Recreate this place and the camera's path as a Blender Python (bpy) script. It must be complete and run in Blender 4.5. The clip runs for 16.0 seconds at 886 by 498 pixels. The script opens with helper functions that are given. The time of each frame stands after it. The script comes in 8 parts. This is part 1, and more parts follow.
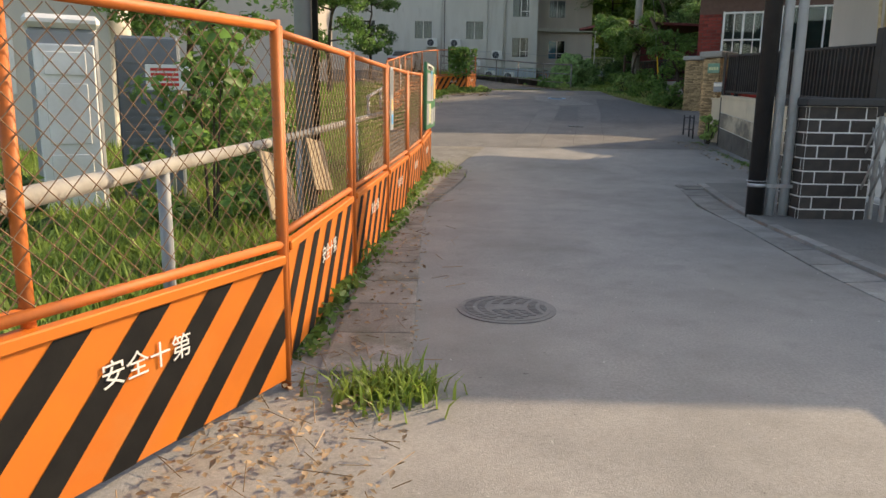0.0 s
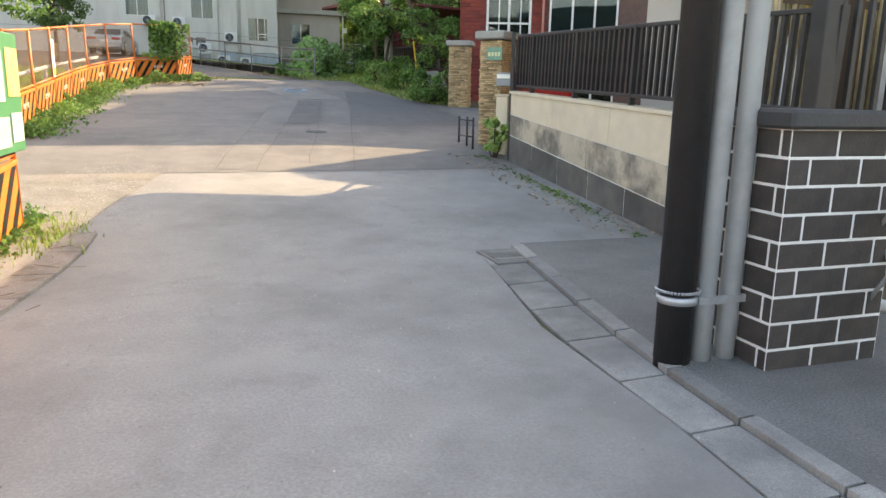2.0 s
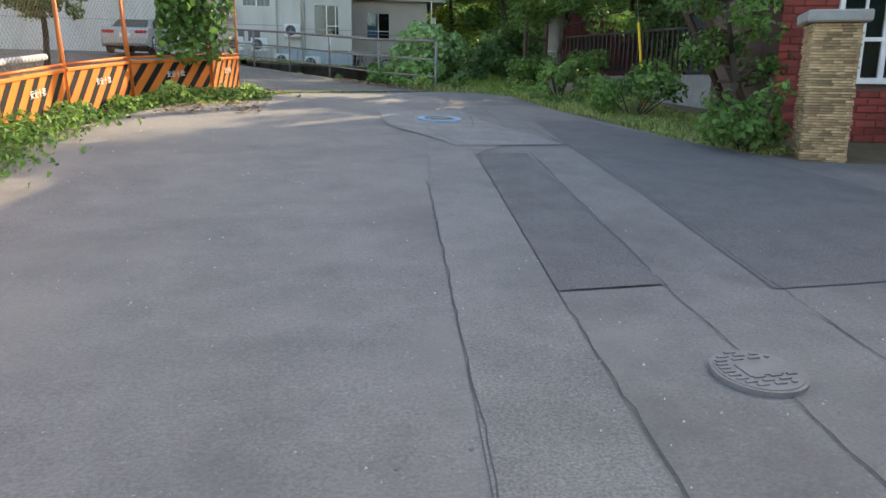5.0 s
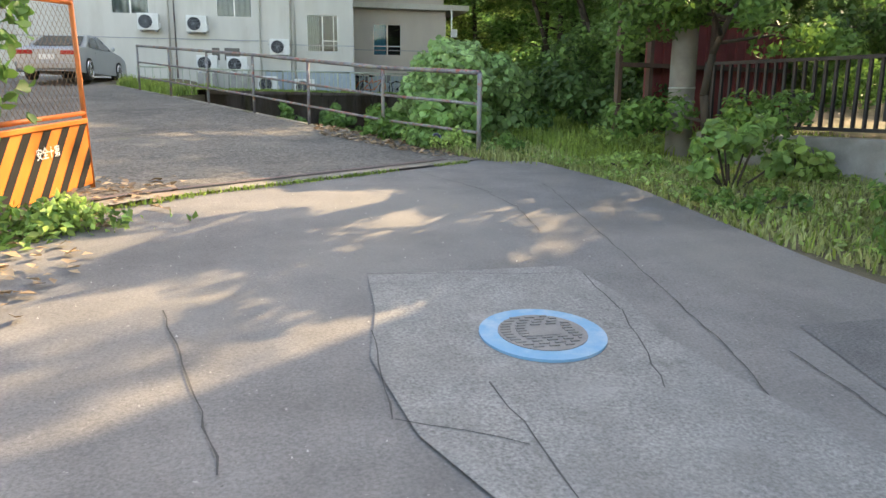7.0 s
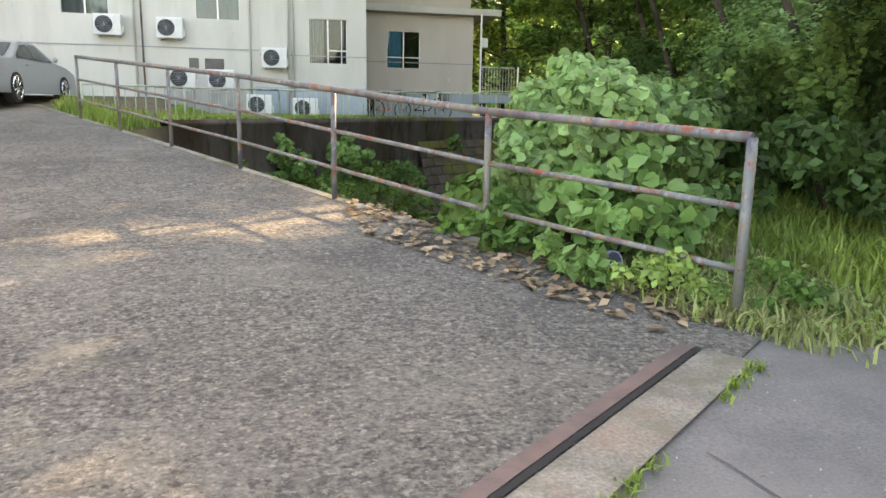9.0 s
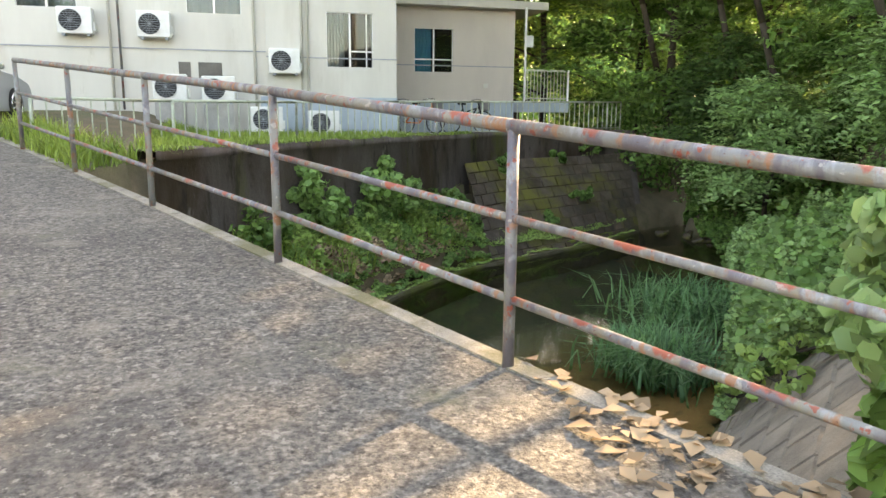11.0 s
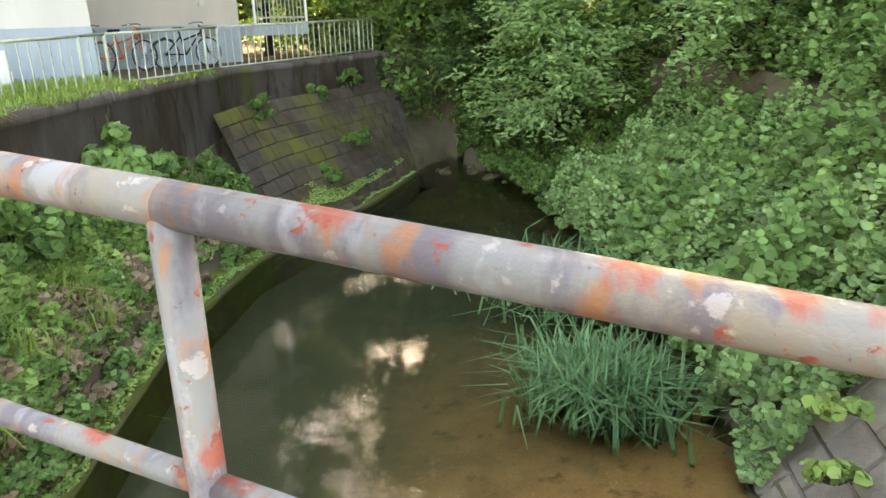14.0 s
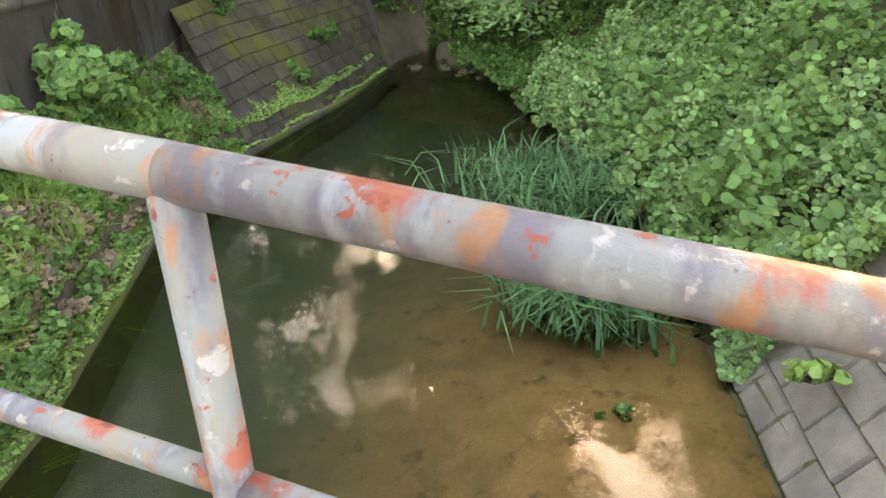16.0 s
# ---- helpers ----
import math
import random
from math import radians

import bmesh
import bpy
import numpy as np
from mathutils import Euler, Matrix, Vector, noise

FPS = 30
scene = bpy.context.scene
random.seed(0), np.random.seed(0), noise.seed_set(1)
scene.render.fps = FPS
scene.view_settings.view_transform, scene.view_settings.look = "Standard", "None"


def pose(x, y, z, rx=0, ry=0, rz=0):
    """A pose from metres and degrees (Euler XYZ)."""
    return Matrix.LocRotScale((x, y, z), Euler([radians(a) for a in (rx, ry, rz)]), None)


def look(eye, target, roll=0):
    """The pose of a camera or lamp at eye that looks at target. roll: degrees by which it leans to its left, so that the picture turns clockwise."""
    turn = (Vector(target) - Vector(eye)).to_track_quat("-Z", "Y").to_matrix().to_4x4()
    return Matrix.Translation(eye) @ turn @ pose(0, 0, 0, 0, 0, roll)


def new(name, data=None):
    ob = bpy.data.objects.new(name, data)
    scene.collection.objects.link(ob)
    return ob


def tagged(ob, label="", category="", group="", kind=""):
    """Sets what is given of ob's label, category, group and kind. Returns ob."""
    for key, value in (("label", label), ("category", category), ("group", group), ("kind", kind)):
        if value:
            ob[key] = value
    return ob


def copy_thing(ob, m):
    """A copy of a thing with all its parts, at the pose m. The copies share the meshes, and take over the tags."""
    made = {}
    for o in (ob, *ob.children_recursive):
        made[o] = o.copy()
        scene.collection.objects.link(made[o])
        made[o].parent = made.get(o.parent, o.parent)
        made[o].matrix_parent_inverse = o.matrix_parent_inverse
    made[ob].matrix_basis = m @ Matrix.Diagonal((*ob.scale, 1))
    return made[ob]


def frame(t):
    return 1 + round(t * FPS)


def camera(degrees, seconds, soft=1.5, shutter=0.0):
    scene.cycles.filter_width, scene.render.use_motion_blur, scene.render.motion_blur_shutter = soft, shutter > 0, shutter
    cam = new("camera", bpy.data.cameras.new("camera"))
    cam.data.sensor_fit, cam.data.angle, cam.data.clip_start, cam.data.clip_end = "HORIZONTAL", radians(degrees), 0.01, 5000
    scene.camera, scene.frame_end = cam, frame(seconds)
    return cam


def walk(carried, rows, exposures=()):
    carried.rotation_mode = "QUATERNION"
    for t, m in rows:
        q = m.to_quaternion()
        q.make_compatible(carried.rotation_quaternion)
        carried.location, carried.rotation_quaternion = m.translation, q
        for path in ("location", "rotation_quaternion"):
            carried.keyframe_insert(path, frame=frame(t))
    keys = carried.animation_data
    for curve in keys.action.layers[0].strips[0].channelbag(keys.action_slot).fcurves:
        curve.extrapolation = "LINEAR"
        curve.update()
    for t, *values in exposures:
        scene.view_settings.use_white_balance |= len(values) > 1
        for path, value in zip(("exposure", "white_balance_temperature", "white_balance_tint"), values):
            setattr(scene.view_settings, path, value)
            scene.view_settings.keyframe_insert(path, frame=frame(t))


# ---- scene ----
cam = camera(62.8, 16.0)
PATH = [
    (0, (0.022, -0.101, 0.989), (0.02, 1.859, 0.59), 0.8),
    (0.5, (0.338, 0.658, 0.996), (0.674, 2.588, 0.594), 0.9),
    (1, (0.625, 1.543, 1.028), (1.163, 3.426, 0.62), 0.9),
    (1.5, (0.841, 2.601, 1.06), (1.452, 4.46, 0.646), 1.0),
    (2, (0.939, 3.812, 1.087), (1.57, 5.664, 0.67), 1.2),
    (2.5, (0.873, 5.079, 1.119), (1.508, 6.929, 0.702), 1.4),
    (3, (0.803, 6.456, 1.136), (1.427, 8.309, 0.714), 1.3),
    (3.5, (0.773, 7.872, 1.181), (1.374, 9.731, 0.757), 1.2),
    (4, (0.798, 9.311, 1.215), (1.373, 11.179, 0.789), 1.3),
    (4.5, (0.863, 10.769, 1.287), (1.398, 12.648, 0.859), 1.1),
    (7, (2.035, 17.487, 1.947), (2.508, 19.388, 1.547), 0.4),
    (7.5, (2.186, 18.631, 2.057), (2.685, 20.526, 1.662), 0.6),
    (8, (2.218, 19.746, 2.173), (2.724, 21.642, 1.784), 0.7),
    (8.5, (2.154, 20.784, 2.255), (2.663, 22.679, 1.872), 0.8),
    (9, (2.043, 21.782, 2.322), (2.548, 23.68, 1.943), 0.9),
    (9.5, (1.898, 22.65, 2.352), (2.393, 24.551, 1.979), 0.7),
    (12, (1.784, 26.522, 2.656), (2.428, 28.379, 2.287), -0.7),
    (12.5, (1.856, 27.125, 2.722), (2.686, 28.906, 2.346), -0.8),
    (13, (1.87, 27.739, 2.725), (2.904, 29.408, 2.344), -1.0),
    (13.5, (1.762, 28.017, 2.78), (2.946, 29.568, 2.338), -1.4),
    (14, (1.728, 28.101, 2.746), (2.946, 29.564, 2.136), -1.7),
    (14.5, (1.756, 28.079, 2.747), (2.957, 29.484, 1.982), -1.9),
    (15, (1.787, 28.086, 2.747), (2.987, 29.457, 1.923), -1.9),
    (15.5, (1.795, 28.129, 2.748), (2.998, 29.478, 1.893), -1.8),
    (16, (1.758, 28.254, 2.767), (2.962, 29.589, 1.89), -1.9),
]
walk(cam, [(t, look(eye, target, roll)) for t, eye, target, roll in PATH],
     [(0.0, 1.1, 8000, 12), (0.7, 1.75, 8200, 12), (1.5, 2.3, 8400, 13), (3.0, 2.2, 8600, 13), (3.9, 1.92, 8000, 11), (4.5, 2.0, 7400, 10), (7.0, 2.65, 8400, 12), (8.2, 2.95, 9000, 14), (9.5, 3.15, 9600, 16),
      (12.0, 3.5, 9700, 15), (13.0, 3.72, 9800, 16), (14.0, 3.88, 9900, 16), (16.0, 4.0, 9900, 16)])

# ---- world and sun ----
SUN_AZ = Vector((0.83, 0.557, 0.0)).normalized()
SUN_EL = radians(28.5)
world = bpy.data.worlds.new("world")
scene.world = world
world.use_nodes = True
wn, wl = world.node_tree.nodes, world.node_tree.links
sky = wn.new("ShaderNodeTexSky")
sky.sky_type = "NISHITA"
sky.sun_disc = False
sky.sun_elevation = SUN_EL
sky.sun_rotation = math.atan2(SUN_AZ.x, SUN_AZ.y)
sky.dust_density = 2.0
wl.new(sky.outputs[0], wn["Background"].inputs[0])
wn["Background"].inputs[1].default_value = 0.15
sun_data = bpy.data.lights.new("sun", "SUN")
sun_data.energy, sun_data.angle, sun_data.color = 2.4, radians(0.55), (1.0, 0.84, 0.62)
sun = new("sun", sun_data)
sun_dir = Vector((SUN_AZ.x * math.cos(SUN_EL), SUN_AZ.y * math.cos(SUN_EL), math.sin(SUN_EL)))
sun.matrix_world = look(sun_dir * 60, (0, 0, 0))

# ---- materials ----
def mat(name, c1, c2=None, scale=6.0, rough=0.8, bump=0.15, bscale=80.0, stain=None, sscale=0.8, samt=0.6, metal=0.0,
        rnd=0.0, island=0.0, spec=0.4, slo=0.5, shi=0.7, stretch=None, fine=0.0, more=(), fscale=150.0):
    """A procedural surface: fine grain between c1 and c2, larger stains, relief."""
    m = bpy.data.materials.new(name)
    m.use_nodes = True
    n, l = m.node_tree.nodes, m.node_tree.links
    b = n["Principled BSDF"]
    b.inputs["Roughness"].default_value, b.inputs["Metallic"].default_value = rough, metal
    b.inputs["Specular IOR Level"].default_value = spec
    tc = n.new("ShaderNodeTexCoord")
    vec = tc.outputs["Object"]
    if stretch:
        mp = n.new("ShaderNodeMapping")
        mp.inputs["Scale"].default_value = stretch
        l.new(vec, mp.inputs[0])
        vec = mp.outputs[0]

    def noise_tex(s, detail=5.0, r=0.6):
        t = n.new("ShaderNodeTexNoise")
        t.inputs["Scale"].default_value, t.inputs["Detail"].default_value, t.inputs["Roughness"].default_value = s, detail, r
        l.new(vec, t.inputs["Vector"])
        return t.outputs[0]

    def ramp(src, lo, hi):
        r = n.new("ShaderNodeMapRange")
        r.inputs[1].default_value, r.inputs[2].default_value = lo, hi
        l.new(src, r.inputs[0])
        return r.outputs[0]

    def mix(fac, a, bb, blend="MIX"):
        x = n.new("ShaderNodeMix")
        x.data_type, x.blend_type = "RGBA", blend
        for sock, val in ((0, fac), (6, a), (7, bb)):
            if isinstance(val, (int, float)):
                x.inputs[sock].default_value = val
            elif isinstance(val, tuple):
                x.inputs[sock].default_value = (*val, 1)
            else:
                l.new(val, x.inputs[sock])
        return x.outputs[2]
    c2 = c2 or tuple(min(1, v * 0.8) for v in c1)
    col = mix(ramp(noise_tex(scale), 0.35, 0.65), c1, c2)
    if fine:
        f = ramp(noise_tex(fscale, 2.0), 0.3, 0.7)
        fm = n.new("ShaderNodeMapRange")
        fm.inputs[3].default_value, fm.inputs[4].default_value = 1 - fine, 1 + fine
        l.new(f, fm.inputs[0])
        g = n.new("ShaderNodeCombineColor")
        for k in range(3):
            l.new(fm.outputs[0], g.inputs[k])
        col = mix(1.0, col, g.outputs[0], "MULTIPLY")
    if stain:
        s = n.new("ShaderNodeMath")
        s.operation = "MULTIPLY"
        s.inputs[1].default_value = samt
        l.new(ramp(noise_tex(sscale, 7.0, 0.65), slo, shi), s.inputs[0])
        col = mix(s.outputs[0], col, stain)
    for mc, ms, mlo, mhi, ma in more:
        s = n.new("ShaderNodeMath")
        s.operation = "MULTIPLY"
        s.inputs[1].default_value = ma
        l.new(ramp(noise_tex(ms, 6.0, 0.62), mlo, mhi), s.inputs[0])
        col = mix(s.outputs[0], col, mc)
    if rnd or island:
        src = n.new("ShaderNodeObjectInfo").outputs["Random"] if rnd else n.new("ShaderNodeNewGeometry").outputs["Random Per Island"]
        a = rnd or island
        hv = n.new("ShaderNodeHueSaturation")
        mr = n.new("ShaderNodeMapRange")
        mr.inputs[3].default_value, mr.inputs[4].default_value = 1 - a, 1 + a
        l.new(src, mr.inputs[0])
        l.new(mr.outputs[0], hv.inputs["Value"])
        l.new(col, hv.inputs["Color"])
        col = hv.outputs[0]
    l.new(col, b.inputs["Base Color"])
    if bump:
        bp = n.new("ShaderNodeBump")
        bp.inputs["Strength"].default_value, bp.inputs["Distance"].default_value = bump, 0.02
        l.new(noise_tex(bscale, 6.0), bp.inputs["Height"])
        l.new(bp.outputs[0], b.inputs["Normal"])
    return m


def leaf_mat(name, c1, c2, trans=0.35, rough=0.5):
    m = mat(name, c1, c2, scale=1.2, rough=rough, bump=0.0, island=0.45, spec=0.35)
    n, l = m.node_tree.nodes, m.node_tree.links
    b, out = n["Principled BSDF"], n["Material Output"]
    tr = n.new("ShaderNodeBsdfTranslucent")
    l.new(b.inputs["Base Color"].links[0].from_socket, tr.inputs[0])
    mx = n.new("ShaderNodeMixShader")
    mx.inputs[0].default_value = trans
    l.new(b.outputs[0], mx.inputs[1])
    l.new(tr.outputs[0], mx.inputs[2])
    l.new(mx.outputs[0], out.inputs[0])
    return m


def rail_paint(name):
    """Old pale paint on a pipe: bands and runs round the pipe, rust thickest where rain stands on top."""
    m = bpy.data.materials.new(name)
    m.use_nodes = True
    n, l = m.node_tree.nodes, m.node_tree.links
    b = n["Principled BSDF"]
    tc, rot, scl = n.new("ShaderNodeTexCoord"), n.new("ShaderNodeMapping"), n.new("ShaderNodeMapping")
    rot.inputs["Rotation"].default_value = (0, 0, -math.atan2(1.424, -0.729))
    scl.inputs["Scale"].default_value = (1.0, 0.42, 0.42)
    l.new(tc.outputs["Object"], rot.inputs[0])
    l.new(rot.outputs[0], scl.inputs[0])
    geo, sep = n.new("ShaderNodeNewGeometry"), n.new("ShaderNodeSeparateXYZ")
    l.new(geo.outputs["Normal"], sep.inputs[0])

    def tex(scale, lo, hi, top=0.0, round_=False, detail=6.0):
        t, r, a = n.new("ShaderNodeTexNoise"), n.new("ShaderNodeMapRange"), n.new("ShaderNodeMath")
        t.inputs["Scale"].default_value, t.inputs["Detail"].default_value, t.inputs["Roughness"].default_value = scale, detail, 0.6
        l.new((rot if round_ else scl).outputs[0], t.inputs["Vector"])
        a.operation = "MULTIPLY_ADD"
        a.inputs[1].default_value = top
        l.new(sep.outputs[2], a.inputs[0])
        l.new(t.outputs[0], a.inputs[2])
        r.inputs[1].default_value, r.inputs[2].default_value = lo, hi
        l.new(a.outputs[0], r.inputs[0])
        return r.outputs[0]
    col = None
    layers = (((0.175, 0.182, 0.178), None, 1.0), ((0.205, 0.172, 0.115), tex(9, 0.46, 0.62), 0.75), ((0.105, 0.094, 0.114), tex(10, 0.49, 0.57), 0.85), ((0.26, 0.275, 0.285), tex(17, 0.56, 0.64, 0.03), 0.7),
              ((0.28, 0.115, 0.045), tex(19, 0.55, 0.63), 0.8), ((0.30, 0.062, 0.03), tex(7.0, 0.60, 0.65, 0.075), 0.9), ((0.26, 0.052, 0.027), tex(24, 0.615, 0.645, 0.015, True), 0.9),
              ((0.10, 0.035, 0.024), tex(48, 0.64, 0.68, 0.0, True), 0.8), ((0.38, 0.355, 0.315), tex(30, 0.63, 0.68, 0.03, True), 0.6))
    for c, f, amount in layers:
        if col is None:
            v = n.new("ShaderNodeRGB")
            v.outputs[0].default_value = (*c, 1)
            col = v.outputs[0]
            continue
        k, x = n.new("ShaderNodeMath"), n.new("ShaderNodeMix")
        k.operation = "MULTIPLY"
        k.inputs[1].default_value = amount
        l.new(f, k.inputs[0])
        x.data_type = "RGBA"
        l.new(k.outputs[0], x.inputs[0])
        l.new(col, x.inputs[6])
        x.inputs[7].default_value = (*c, 1)
        col = x.outputs[2]
    l.new(col, b.inputs["Base Color"])
    b.inputs["Roughness"].default_value = 0.5
    bp = n.new("ShaderNodeBump")
    bp.inputs["Strength"].default_value, bp.inputs["Distance"].default_value = 0.3, 0.004
    l.new(tex(60, 0.3, 0.7, 0.0, True), bp.inputs["Height"])
    l.new(bp.outputs[0], b.inputs["Normal"])
    return m


M = {}
M["asphalt"] = mat("asphalt", (0.19, 0.18, 0.168), (0.15, 0.143, 0.135), 3.5, 0.9, 0.25, 150, (0.20, 0.19, 0.172), 0.5, 0.75, fine=0.22, fscale=90.0, more=[((0.10, 0.096, 0.09), 0.9, 0.5, 0.66, 0.6), ((0.22, 0.205, 0.18), 0.33, 0.52, 0.66, 0.55), ((0.40, 0.385, 0.35), 46.0, 0.66, 0.71, 0.6), ((0.05, 0.048, 0.045), 26.0, 0.68, 0.73, 0.6)])
M["asphalt_lane"] = mat("asphalt_lane", (0.305, 0.293, 0.275), (0.262, 0.252, 0.238), 3.0, 0.87, 0.25, 170, (0.285, 0.27, 0.245), 0.55, 0.75, fine=0.15, fscale=90.0, more=[((0.165, 0.16, 0.15), 0.6, 0.46, 0.66, 0.7), ((0.32, 0.305, 0.28), 0.85, 0.54, 0.70, 0.6), ((0.175, 0.168, 0.158), 3.5, 0.56, 0.72, 0.45), ((0.46, 0.44, 0.40), 40.0, 0.67, 0.72, 0.6), ((0.06, 0.057, 0.052), 24.0, 0.69, 0.73, 0.7)])
M["asphalt_old"] = mat("asphalt_old", (0.24, 0.226, 0.20), (0.17, 0.155, 0.13), 5, 0.92, 0.35, 100, (0.27, 0.25, 0.21), 0.5, 0.7, fine=0.3, fscale=70.0, more=[((0.31, 0.26, 0.18), 0.7, 0.48, 0.68, 0.6), ((0.07, 0.062, 0.05), 26.0, 0.6, 0.68, 0.6)])
M["asphalt_dark"] = mat("asphalt_dark", (0.138, 0.134, 0.13), (0.112, 0.109, 0.106), 4, 0.9, 0.35, 160, (0.14, 0.136, 0.13), 0.6, 0.7, fine=0.35, fscale=110.0, more=[((0.30, 0.29, 0.27), 46.0, 0.68, 0.73, 0.5)])
M["asphalt_patch"] = mat("asphalt_patch", (0.185, 0.178, 0.165), (0.15, 0.145, 0.135), 4, 0.9, 0.2, 160, (0.225, 0.213, 0.193), 0.7, 0.7, fine=0.32, fscale=110.0, more=[((0.12, 0.116, 0.108), 1.2, 0.52, 0.7, 0.6), ((0.40, 0.385, 0.35), 46.0, 0.67, 0.72, 0.5)])
M["cement_patch"] = mat("cement_patch", (0.235, 0.228, 0.213), (0.19, 0.184, 0.172), 5, 0.92, 0.25, 120, (0.17, 0.163, 0.15), 1.4, 0.7, fine=0.35, fscale=90.0, more=[((0.29, 0.28, 0.265), 2.3, 0.55, 0.7, 0.6), ((0.12, 0.115, 0.105), 8.0, 0.62, 0.72, 0.5)])
M["deck"] = mat("deck_asphalt", (0.20, 0.182, 0.155), (0.10, 0.092, 0.082), 20, 0.93, 0.9, 70, (0.26, 0.235, 0.195), 0.8, 0.6, fine=0.55, fscale=52.0, more=[((0.085, 0.078, 0.07), 0.9, 0.50, 0.64, 0.6), ((0.36, 0.33, 0.28), 34.0, 0.57, 0.64, 0.7), ((0.035, 0.032, 0.028), 30.0, 0.56, 0.66, 0.7), ((0.30, 0.27, 0.22), 2.6, 0.58, 0.70, 0.5), ((0.16, 0.165, 0.08), 1.6, 0.62, 0.74, 0.4)])
M["joint_concrete"] = mat("joint_concrete", (0.27, 0.24, 0.195), (0.20, 0.18, 0.15), 7, 0.92, 0.35, 60, (0.12, 0.115, 0.07), 2.2, 0.8, fine=0.3, fscale=80.0, slo=0.46, shi=0.62, more=[((0.30, 0.17, 0.11), 1.7, 0.55, 0.7, 0.6)])
M["lip_steel"] = mat("lip_steel", (0.17, 0.115, 0.10), (0.12, 0.085, 0.078), 9, 0.7, 0.25, 60, (0.22, 0.11, 0.075), 4, 0.6)
M["crack"] = mat("crack", (0.085, 0.082, 0.078), None, 20, 1, 0)
M["concrete"] = mat("concrete", (0.36, 0.345, 0.32), (0.28, 0.27, 0.25), 5, 0.9, 0.25, 60, (0.15, 0.145, 0.135), 1.2, 0.7, fine=0.15)
M["kerb"] = mat("kerb_concrete", (0.30, 0.29, 0.265), (0.22, 0.21, 0.195), 6, 0.9, 0.3, 60, (0.17, 0.165, 0.16), 2.0, 0.8, rnd=0.25, fine=0.2)
M["soil"] = mat("soil", (0.16, 0.12, 0.075), (0.10, 0.085, 0.05), 3, 1, 0.6, 30, (0.075, 0.10, 0.03), 0.5, 0.8, fine=0.3)
M["orange"] = mat("orange_board", (0.66, 0.18, 0.018), (0.58, 0.15, 0.018), 3, 0.55, 0.05, 20, (0.55, 0.22, 0.06), 2.5, 0.5, slo=0.55, shi=0.75)
M["orange_pipe"] = mat("orange_pipe", (0.58, 0.15, 0.025), (0.48, 0.13, 0.03), 6, 0.55, 0.1, 60, (0.28, 0.10, 0.04), 6, 0.7, slo=0.55, shi=0.7)
M["black"] = mat("black_paint", (0.010, 0.010, 0.011), (0.016, 0.016, 0.016), 8, 0.7, 0.05, spec=0.15)
M["wire"] = mat("wire", (0.26, 0.15, 0.08), (0.20, 0.13, 0.085), 20, 0.6, 0.0, metal=0.3)
M["white"] = mat("white_paint", (0.8, 0.8, 0.78), (0.7, 0.7, 0.68), 5, 0.6, 0.05, 60, (0.5, 0.48, 0.44), 2, 0.4)
M["galv"] = mat("galvanised", (0.55, 0.56, 0.57), (0.45, 0.46, 0.47), 8, 0.45, 0.05, 60, (0.35, 0.34, 0.33), 4, 0.6, metal=0.6)
M["grey_metal"] = mat("grey_metal", (0.30, 0.32, 0.34), (0.25, 0.27, 0.29), 6, 0.5, 0.05)
M["rust_rail"] = rail_paint("rusty_rail")
M["pillar_brick"] = mat("dark_brick", (0.075, 0.062, 0.053), (0.05, 0.043, 0.04), 10, 0.75, 0.25, 90, (0.10, 0.095, 0.085), 3, 0.5, rnd=0.2, fine=0.15)
M["mortar_white"] = mat("white_mortar", (0.78, 0.76, 0.72), (0.7, 0.68, 0.65), 12, 0.9, 0.1)
M["cap_dark"] = mat("dark_cap", (0.06, 0.06, 0.06), (0.045, 0.045, 0.047), 8, 0.7, 0.2, 60)
M["cream"] = mat("cream_render", (0.70, 0.59, 0.44), (0.63, 0.53, 0.40), 4, 0.9, 0.15, 120, (0.40, 0.35, 0.29), 1.4, 0.5, fine=0.06)
M["block_grey"] = mat("grey_block", (0.155, 0.142, 0.125), (0.11, 0.10, 0.092), 6, 0.95, 0.35, 90, (0.075, 0.068, 0.062), 0.9, 0.9, rnd=0.12, fine=0.15)
M["fence_black"] = mat("black_fence", (0.022, 0.020, 0.022), (0.035, 0.033, 0.035), 8, 0.45, 0.05)
M["fence_brown"] = mat("brown_fence", (0.20, 0.125, 0.10), (0.15, 0.10, 0.085), 8, 0.6, 0.08, stain=(0.09, 0.06, 0.05), sscale=4)
M["stone"] = mat("split_stone", (0.56, 0.40, 0.23), (0.36, 0.25, 0.14), 14, 0.9, 0.5, 60, (0.22, 0.17, 0.12), 3, 0.6, rnd=0.45, island=0.0, fine=0.15)
M["stone_dark"] = mat("stone_gap", (0.10, 0.075, 0.05), None, 10, 1, 0.2)
M["red_brick"] = mat("red_brick", (0.30, 0.055, 0.04), (0.20, 0.04, 0.035), 8, 0.8, 0.2, 80, (0.36, 0.10, 0.07), 2, 0.5, rnd=0.3, fine=0.12)
M["red_mortar"] = mat("brick_mortar", (0.16, 0.10, 0.085), None, 10, 0.95, 0.2)
M["apt_white"] = mat("white_facade", (0.57, 0.55, 0.495), (0.515, 0.495, 0.445), 2, 0.9, 0.06, 120, (0.36, 0.32, 0.25), 1.3, 0.55, stretch=(1, 1, 0.22), slo=0.52, shi=0.75, more=[((0.30, 0.27, 0.22), 5.0, 0.62, 0.74, 0.45)])
